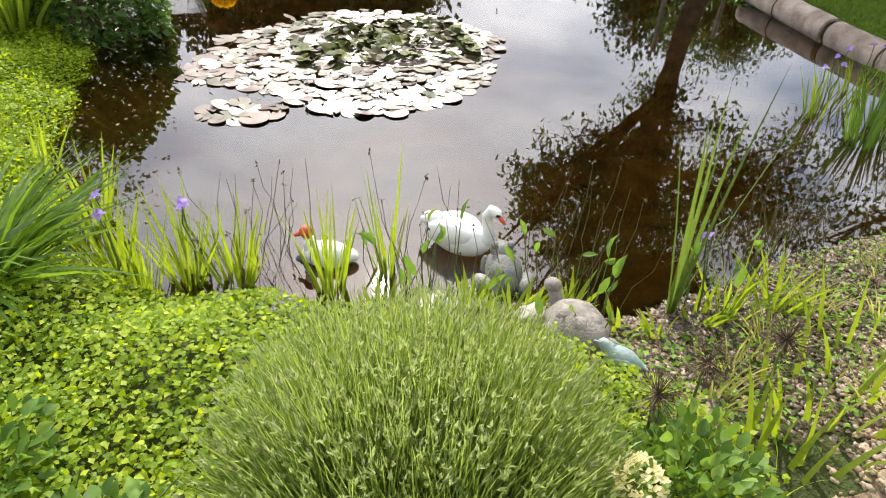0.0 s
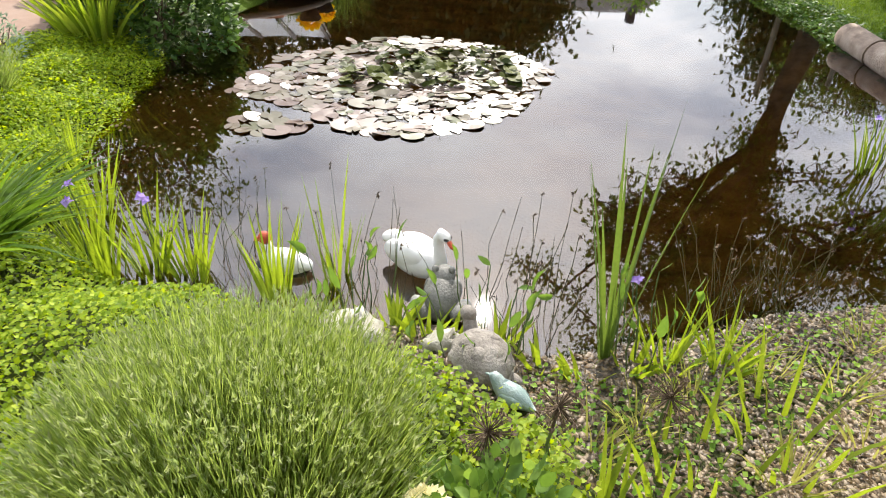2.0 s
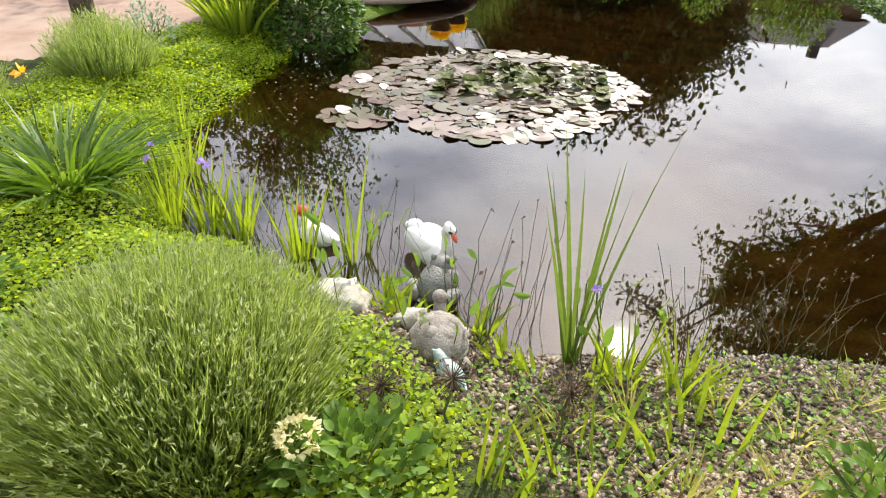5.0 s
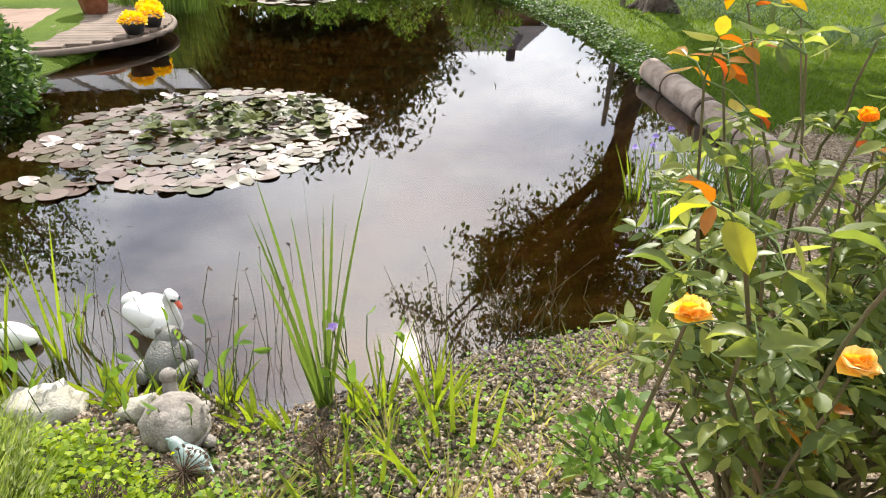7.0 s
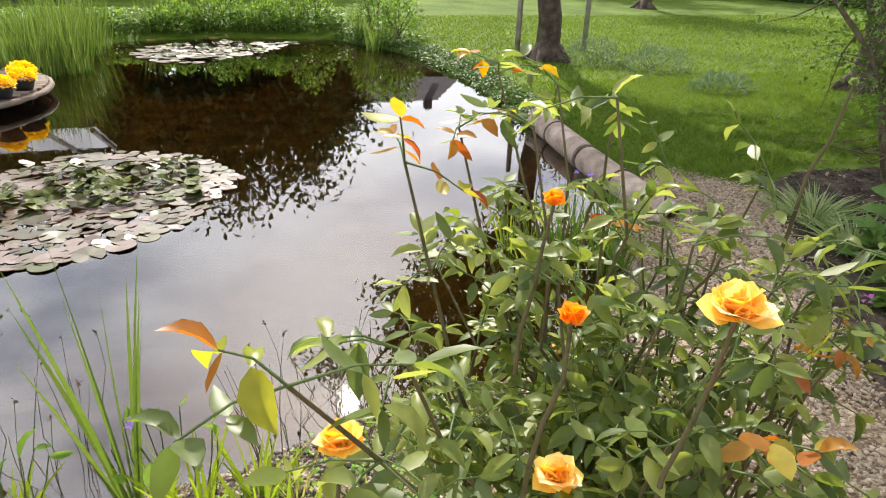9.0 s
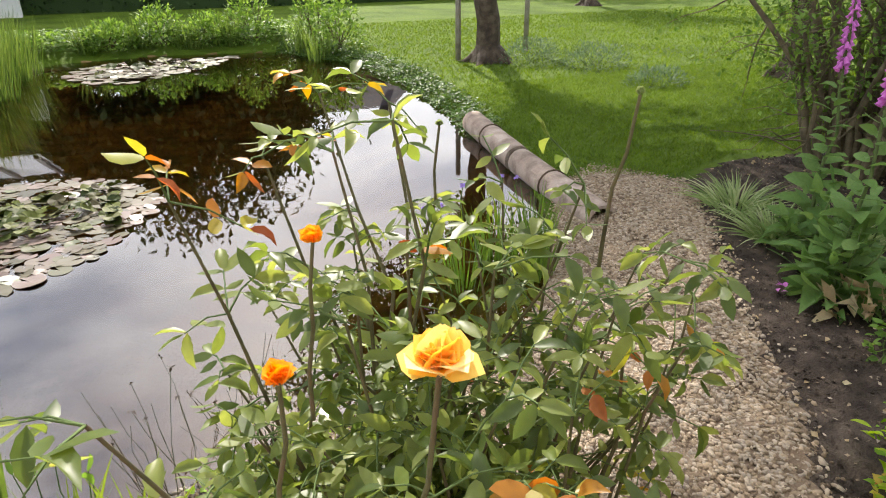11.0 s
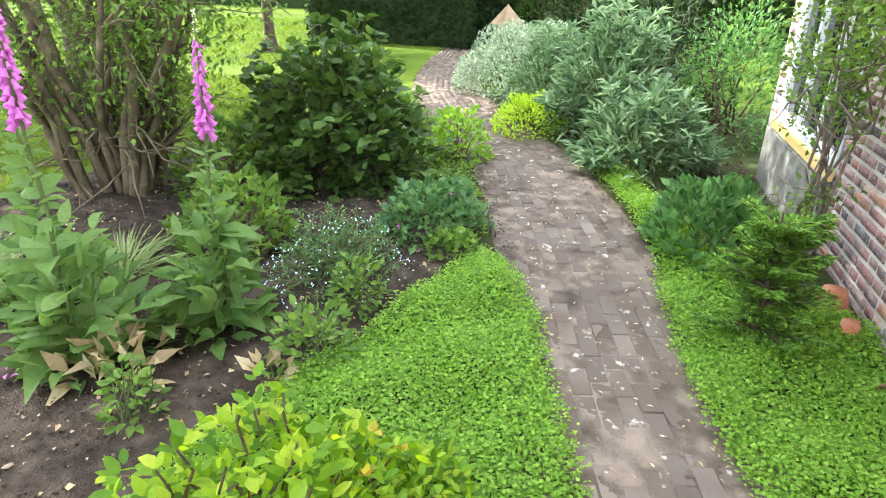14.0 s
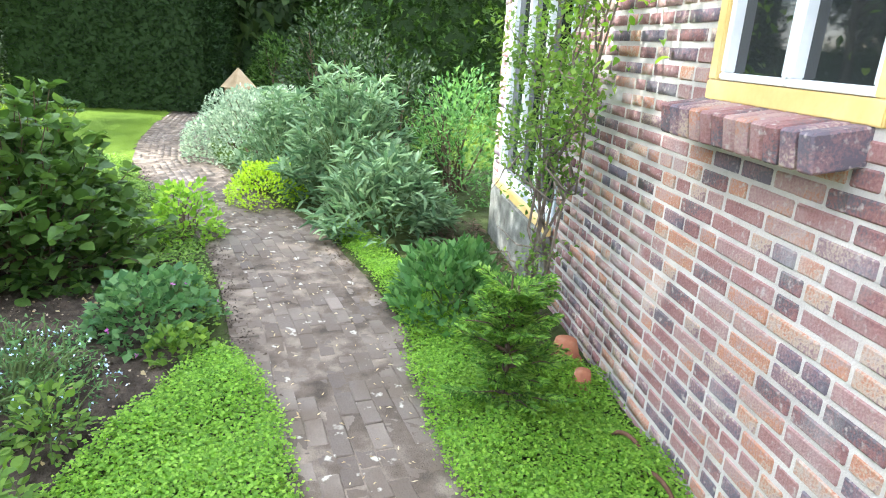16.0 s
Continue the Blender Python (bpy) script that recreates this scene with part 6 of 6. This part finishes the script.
# shrubs on the house side of the path
bush("hellebore", (8.55, -1.05), 0.5, 0.5, 0.6, 700, 0.14, 0.036, M_HELLE, "blue-green hellebore with long toothed leaves", "plant", 12, M_STEM, 0.45, shoots=44, whorl=9)
bush("hellebore", (9.75, -0.75), 0.7, 0.62, 1.02, 1400, 0.15, 0.038, M_HELLE, "tall blue-green hellebore clump beside the path", "plant", 14, M_STEM, 0.45, shoots=60, whorl=9)
bush("hellebore", (10.5, -0.1), 0.6, 0.5, 0.75, 900, 0.14, 0.035, M_HELLE, "blue-green leafy clump beside the path", "plant", 12, M_STEM, 0.45, shoots=36, whorl=9)
bush("golden_shrub", (9.62, 0.0), 0.5, 0.36, 0.36, 2200, 0.035, 0.025, M_GOLDLEAF, "small golden yellow-green shrub by the path", "shrub", 6)
bush("variegated_shrub", (12.0, 0.38), 1.0, 0.95, 0.85, 9000, 0.05, 0.03, M_GREYLEAF, "large rounded shrub with white-variegated leaves", "shrub", 14)
bush("variegated_shrub", (13.7, 0.55), 0.9, 0.7, 0.7, 4000, 0.05, 0.03, M_GREYLEAF, "rounded silvery shrub farther along the path", "shrub", 10)
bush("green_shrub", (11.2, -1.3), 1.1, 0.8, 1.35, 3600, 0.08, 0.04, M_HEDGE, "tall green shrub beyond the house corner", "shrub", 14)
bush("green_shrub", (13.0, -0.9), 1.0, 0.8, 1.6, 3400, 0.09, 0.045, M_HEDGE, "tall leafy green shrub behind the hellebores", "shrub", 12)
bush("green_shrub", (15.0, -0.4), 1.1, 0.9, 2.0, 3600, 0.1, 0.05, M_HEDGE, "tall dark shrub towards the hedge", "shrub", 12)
bush("green_shrub", (17.3, 0.7), 0.8, 0.7, 1.5, 2000, 0.1, 0.06, M_DARKLEAF, "dark shrub at the end of the path", "shrub", 12)
bush("green_shrub", (10.1, -1.9), 0.8, 0.6, 1.25, 2600, 0.08, 0.03, M_STONECROP, "leafy shrub beyond the house corner", "shrub", 12)
bark = scatter(1500, [(7.0, -1.95), (9.0, -1.9), (9.0, -1.4), (7.6, -1.3), (7.2, -1.6)])
tagged(new("bark_mulch", leaves(on_ground(bark, 0.01), RNG.normal(0, 1, (1500, 3)) * np.array([1, 1, 0.2]), 0.04, 0.018, M_BROWNSTEM, "bark_mulch")), "brown bark mulch under the window", "mulch", kind="stuff")


# ---- lawn, far bank, background ----
def lawn_blades(poly, n, length, width, avoid, label):
    q = scatter(n, poly, avoid)
    P = on_ground(q)
    D = np.column_stack([RNG.normal(0, 0.5, n), RNG.normal(0, 0.5, n), np.ones(n)])
    ob = new("lawn_grass", blades(P, D, length, width, M_LAWNGRASS, "lawn_grass", 0.4, 2))
    tagged(ob, label, "grass", kind="stuff")


lawn_blades([(4.95, 3.45), (5.6, 2.95), (6.4, 3.2), (7.8, 3.0), (9.0, 2.2), (11.5, 3.2), (11.5, 7.0), (5.4, 7.0)], 90000, 0.045, 0.005, [POND], "mown green lawn grass beside the pond")
lawn_blades([(5.6, 7.0), (11.5, 7.0), (13, 3.5), (22, 5), (20, 16), (5.8, 16)], 60000, 0.06, 0.013, [POND], "mown green lawn grass farther off")


def stake(at, h):
    t = thing("tree_stake", (*at, 0.16), "grey wooden stake beside the lawn tree", "stake", "tree stakes")
    bm = lathe([(0.0, -0.05), (0.045, -0.05), (0.042, h - 0.02), (0.034, h), (0.0, h)], 10)
    part("post", bm, M_WOOD, t)


RNG = np.random.default_rng(21)
# The 8.4 m upper crown is unseen, added to shade path and house wall.
tree("lawn_tree", (7.1, 8.75), 6.2, 0.2, (-1.6, -0.3, 4.4), (2.2, 1.8, 1.7), 11500, 0.12, "old lawn tree with a flared trunk leaning over the pond", lean=(-0.6, -0.2), limbs=18, clump=12, fork=0.3, upper=(((0.7, 0.0, 8.4), (3.4, 2.6, 3.3), 58000), ((2.4, 0.2, 4.9), (2.2, 1.9, 2.0), 6500)))
stake((6.75, 9.1), 1.6)
stake((8.3, 9.6), 1.6)
bush("catmint", (7.6, 8.3), 0.5, 0.4, 0.4, 900, 0.06, 0.02, M_CATMINT, "grey-green catmint round the tree's foot", "plant", 6, M_STEM)
bush("catmint", (8.3, 7.6), 0.55, 0.45, 0.35, 900, 0.06, 0.02, M_CATMINT, "grey-green catmint in the lawn", "plant", 6, M_STEM)
bush("catmint", (8.1, 6.0), 0.45, 0.3, 0.22, 600, 0.06, 0.02, M_CATMINT, "low grey-green patch in the lawn", "plant", 6, M_STEM)
tree("orchard_tree", (16, 18.4), 6, 0.22, (0, 0, 4.6), (2.4, 2.4, 1.8), 5200, 0.16, "round-crowned tree on the far lawn", limbs=10)
# Its unseen crown is pushed sunward so the shadow reaches the far path.
tree("orchard_tree", (14.1, 5.2), 6.5, 0.1, (0.5, 2.2, 5.2), (2.8, 3.0, 1.9), 9500, 0.13, "slim-trunked tree on the lawn", limbs=10)
# Added tree, not known to stand here: it blocks sun from bed and wall.
tree("orchard_tree", (10.0, 5.6), 6.5, 0.15, (0.0, 0.4, 5.2), (2.6, 2.2, 1.8), 6500, 0.13, "tree added to shade the old shrub and path", limbs=10)
tree("bank_tree", (-3.4, 10.7), 4.6, 0.14, (0.2, -0.2, 3.0), (1.7, 1.4, 1.35), 7000, 0.12, "leafy tree behind the terrace", limbs=10)


def hedge(name, lo, hi, n, size, label, mat=None):
    cx, cy = (lo[0] + hi[0]) / 2, (lo[1] + hi[1]) / 2
    t = thing(name, (cx, cy, lo[2]), label, "hedge")
    hx, hy, h = (hi[0] - lo[0]) / 2, (hi[1] - lo[1]) / 2, hi[2] - lo[2]
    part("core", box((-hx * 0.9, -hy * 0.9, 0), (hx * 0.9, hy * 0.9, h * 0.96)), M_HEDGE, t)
    q = RNG.uniform(-1, 1, (n, 3))
    ax = RNG.integers(0, 3, n)
    s = np.sign(q[np.arange(n), ax])
    q[np.arange(n), ax] = s * (RNG.uniform(0.88, 1.03, n) + 0.07 * np.sin(q[:, 0] * 9 + 2 * np.sin(q[:, 2] * 5)) * np.sin(q[:, 2] * 11 + q[:, 1] * 9))
    q[:, 2] = np.where(ax == 2, np.abs(q[:, 2]) * 2 - 1, q[:, 2])
    P = q * np.array([hx, hy, h / 2]) + np.array([0, 0, h / 2])
    D = np.zeros((n, 3))
    D[np.arange(n), ax] = s
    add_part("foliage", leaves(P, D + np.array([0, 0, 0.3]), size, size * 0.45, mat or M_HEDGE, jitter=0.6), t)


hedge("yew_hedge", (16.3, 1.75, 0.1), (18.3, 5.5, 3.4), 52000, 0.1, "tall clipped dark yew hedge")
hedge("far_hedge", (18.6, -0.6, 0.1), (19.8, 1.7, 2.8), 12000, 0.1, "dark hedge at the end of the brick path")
hedge("far_hedge", (18, -8, 0.1), (21, 0.0, 4.0), 45000, 0.2, "tall dark evergreens beyond the house", M_DARKLEAF)
hedge("far_hedge", (-4, 24, 0.1), (34, 26, 1.7), 12000, 0.2, "long dark hedge behind the lawn")
hedge("far_hedge", (26, -6, 0.1), (28, 26, 2.2), 9000, 0.22, "long dark hedge closing the garden")
hedge("far_hedge", (-14, 10, 0.1), (-12, 24, 3.0), 6000, 0.22, "dark hedge beyond the terrace")
# trees that the pond mirrors
for tx, ty, h, cr in ((-8.5, 28.5, 9.0, 3.2), (-4.6, 28.5, 9.0, 3.2), (-0.6, 28, 9.0, 3.0), (2.6, 28, 9.2, 3.2), (5.2, 27.5, 9.0, 3.0), (6.4, 28, 7.5, 2.2), (20, 30, 9, 3.4), (27, 29, 10, 3.6), (32, 20, 10, 3.4), (33, 10, 9, 3.4), (30, 3, 10, 3.6), (26, -6, 9, 3.2), (-10, 20, 9, 3.2), (-15, 14, 9, 3.2), (20, 1.5, 7, 2.2), (22, -3, 8, 2.6)):
    tree("background_tree", (tx, ty), h, 0.25, (0, 0, h * 0.58), (cr, cr, h * 0.4), 6500, 0.42, "dense green tree at the garden's edge", M_FARLEAF, limbs=12, group="background trees", clump=20, fork=0.2)
for k, (rx, ry) in enumerate(((-0.25, 9.5), (0.1, 9.9), (-0.15, 10.6), (0.1, 11.4), (0.15, 12.2))):
    blade_clump("reed_bed", (rx, ry), 200, 1.05, 0.014, M_FARREED, "dense stand of tall fine reeds in the water", 0.42, 0.12, 0.2, z=-0.05, group="reed beds")
FAR_BANK = [(-1.0, 12.6), (0.6, 13.2), (2.4, 13.5), (3.8, 13.2), (4.8, 13.1), (5.2, 14.6), (-1.5, 14.8)]
carpet("bank_weeds", FAR_BANK, 7000, 0.09, M_MIDLEAF, "rough weeds on the far bank", thick=0.3)
for bx, by, r, h in ((1.6, 13.7, 0.5, 0.5), (2.5, 13.9, 0.55, 0.8), (3.4, 13.7, 0.5, 0.6), (4.2, 13.6, 0.6, 1.0), (5.5, 11.6, 0.5, 0.9), (5.3, 12.6, 0.55, 1.0)):
    bush("bank_shrub", (bx, by), r, r, h, 900, 0.09, 0.05, M_MIDLEAF, "leafy green shrub on the far bank", "shrub", 8, shell=0.35)
    blade_clump("bank_grass", (bx - 0.4, by - 0.2), 45, 0.7, 0.018, M_FARREED, "rank upright grass on the far bank", 0.25, 0.2, 0.2)


# ---- deck with pots ----
def build_deck():
    t = thing("deck", (-1.3, 8.1, 0.0), "rounded timber deck over the pond with pale boards", "deck")
    R, w = 1.56, 0.14
    k = -int(R / w)
    while k * w < R:
        y0 = k * w
        half = math.sqrt(max(0.0, R * R - max(abs(y0), abs(y0 + w)) ** 2 + 0.02))
        if half > 0.2:
            part("board", box((-half, y0 + 0.003, 0.12), (half, y0 + w - 0.003, 0.16), 0.004), M_DECK, t)
        k += 1
    rim = tubes([[(1.58 * math.cos(a), 1.58 * math.sin(a), 0.11) for a in np.linspace(0, 6.28318, 40)]], [(0.035, 0.035)], M_DECK, "rim", 6)
    add_part("rim", rim, t)
    for a in (0.2, -0.9, 1.2):
        part("pile", box((1.3 * math.cos(a) - 0.05, 1.3 * math.sin(a) - 0.05, -0.5), (1.3 * math.cos(a) + 0.05, 1.3 * math.sin(a) + 0.05, 0.118)), M_WOOD, t)


build_deck()


def flower_bowl(at, r, label):
    t = thing("planted_pot", at, label, "flower pot", "pots on the deck")
    bm = lathe([(0.0, 0.0), (0.7 * r, 0), (r, 0.8 * r), (1.05 * r, 1.0 * r), (0.9 * r, 1.0 * r), (0.0, 0.85 * r)], 18)
    part("bowl", bm, M_BLACK, t, "dark bowl")
    P, D = dome(420, r * 1.05, r * 1.05, r * 0.8, 0.75)
    add_part("blossom", leaves(P + np.array([0, 0, r]), D, 0.04, 0.035, M_YELLOWFL, "blossom"), t, "dense yellow blossom")


flower_bowl((-0.02, 7.33, 0.16), 0.12, "dark pot of yellow flowers on the deck")
flower_bowl((0.1, 7.75, 0.16), 0.12, "dark pot of yellow flowers on the deck")
flower_bowl((0.04, 8.1, 0.16), 0.13, "dark pot of yellow flowers on the deck")
pot((-0.7, 8.7, 0.16), 0.22, 0.4, "large terracotta pot on the deck")

post = thing("timber_post", (-2.2, 3.95, 0.16), "rough brown timber post at the terrace", "post")
add_part("shaft", tubes([wander((0, 0, 0), (0.02, 0, 1.9), 7, 0.01)], [(0.09, 0.075)], M_BARK, "shaft", 9), post)


# ---- houses mirrored in the pond ----
def far_house():
    t = thing("far_house", (8.6, 31, 0), "far brick house with a dark roof and chimney", "house")
    part("wall", box((-4.5, -3, 0), (4.5, 3, 3.6)), M_WALLFAR, t)
    bm = bmesh.new()
    vs = [bm.verts.new(v) for v in ((-4.8, -3.3, 3.5), (4.8, -3.3, 3.5), (4.8, 3.3, 3.5), (-4.8, 3.3, 3.5), (-4.8, 0, 5.3), (4.8, 0, 5.3))]
    for f in ((0, 1, 5, 4), (2, 3, 4, 5), (0, 4, 3), (1, 2, 5), (0, 3, 2, 1)):
        bm.faces.new([vs[k] for k in f])
    roof = part("roof", bm, M_ROOF, t, "dark slate roof")
    part("chimney", box((4.1, -0.2, 4.7), (4.45, 0.2, 5.75)), M_ROOF, roof)
    for k in range(3):
        wv = part("window", box((-3.4 + 2.6 * k, -3.03, 1.0), (-2.2 + 2.6 * k, -2.99, 2.3)), M_WHITE, t)
        part("pane", box((-3.3 + 2.6 * k, -3.05, 1.1), (-2.3 + 2.6 * k, -3.031, 2.2)), M_GLASS, wv)


def white_barn():
    t = thing("garden_pavilion", (-4.6, 21.5, 0), "white timber-framed pavilion with a pale sheet roof", "pavilion")
    part("back_wall", box((-3.6, 1.6, 0), (3.6, 1.8, 2.9)), M_WHITE, t, "white rendered wall")
    ang = math.atan2(1.5, 3.6)
    roof = part("roof", box((-3.6, -2.0, -0.015), (3.6, 2.0, 0.015)), M_CANOPY, t, "pale light-passing roof sheet")
    roof.location, roof.rotation_euler = (0, 0.0, 3.9), (ang, 0, 0)
    for k in range(7):
        x = -3.5 + 7.0 * k / 6
        part("timber_post", box((x - 0.07, -1.95, 0), (x + 0.07, -1.81, 3.05)), M_BLACK, t, "dark timber post")
        ob = part("rafter", box((-0.06, -2.0, 0.02), (0.06, 2.0, 0.12)), M_BLACK, t, "dark roof rafter")
        ob.location, ob.rotation_euler = (x, 0.0, 3.9), (ang, 0, 0)
    for z in (1.2, 2.2, 3.1):
        part("rail", box((-3.6, -1.8, z - 0.06), (3.6, -1.7, z + 0.06)), M_BLACK, t, "dark timber rail")
    for k in range(6):
        ob = part("brace", box((-0.05, -0.05, -0.75), (0.05, 0.05, 0.75)), M_BLACK, t, "dark diagonal brace")
        ob.location, ob.rotation_euler = (-2.9 + 7.0 * k / 6, -1.75, 2.4), (0, radians(40 if k % 2 else -40), 0)


far_house()
white_barn()

# pointed wooden top beyond the shrubs
ob_t = thing("wooden_pyramid", (16.0, 1.26, 0.02), "pale wooden pyramid peak above the shrubs", "garden structure")
bm = lathe([(0.26, 0.0), (0.26, 0.66), (0.33, 0.66), (0.0, 1.02)], 4)
for f in bm.faces:
    f.smooth = False
part("roof", bm, M_TAN, ob_t)

for side, label in ((1, "twigs and soil crumbs along the path"), (-1, "litter of dry bits along the path's other edge")):
    q = []
    for k in range(1700):
        x, y, a = path_point(RNG.uniform(1.0, 9.0))
        o = side * (PATH_HALF - abs(RNG.normal(0, 0.07)) + 0.03)
        q.append((x - o * math.sin(a), y + o * math.cos(a)))
    P = on_ground(np.array(q), 0.012)
    tagged(new("path_litter", leaves(P, RNG.normal(0, 1, (1700, 3)) * np.array([1, 1, 0.25]), 0.022, 0.009, M_SOIL if side == 1 else M_BROWNSTEM, "path_litter")), label, "litter", kind="stuff")
q = []
for k in range(260):
    x, y, a = path_point(RNG.uniform(1.5, 8.0))
    o = RNG.uniform(-0.28, 0.28)
    q.append((x - o * math.sin(a), y + o * math.cos(a)))
tagged(new("path_litter", leaves(on_ground(np.array(q), 0.014), RNG.normal(0, 1, (260, 3)) * np.array([1, 1, 0.1]), 0.025, 0.008, M_DRYLEAF, "path_litter")), "scattered dry leaf bits on the path bricks", "litter", kind="stuff")

mint_patch((5.25, 0.3), 0.17, 260, "small leafy weeds on the dark soil")
mint_patch((4.75, 0.75), 0.1, 90, "small leafy weeds on the dark soil")
mint_patch((5.75, 0.3), 0.14, 180, "small leafy weeds by the ground cover")


def path_dirt():
    """Dirt that fills the joints and lies over the bricks in patches, thicker along both edges."""
    ns, nw, V, F = 760, 46, [], []
    for i in range(ns):
        s = 0.9 + 12.0 * i / (ns - 1)
        x, y, a = path_point(s)
        for j in range(nw):
            o = -1.0 + 2.0 * j / (nw - 1)
            px, py = x - o * PATH_HALF * 1.04 * math.sin(a), y + o * PATH_HALF * 1.04 * math.cos(a)
            z = 0.1676 + 0.0052 * noise.noise(Vector((px * 2.3, py * 2.3, 0))) + 0.0035 * noise.noise(Vector((px * 11, py * 11, 4))) + 0.002 * noise.noise(Vector((px * 45, py * 45, 9))) + 0.007 * abs(o) ** 5
            V.append((px, py, z))
    for i in range(ns - 1):
        for j in range(nw - 1):
            b = i * nw + j
            F.append((b, b + nw, b + nw + 1, b + 1))
    tagged(new("path_dirt", raw_mesh("path_dirt", V, F, M_PATHDIRT)), "brown dirt in the joints and over the path bricks", "dirt", kind="stuff")


path_dirt()

# ---- bricks last ----
lay_wall_bricks()
lay_path()
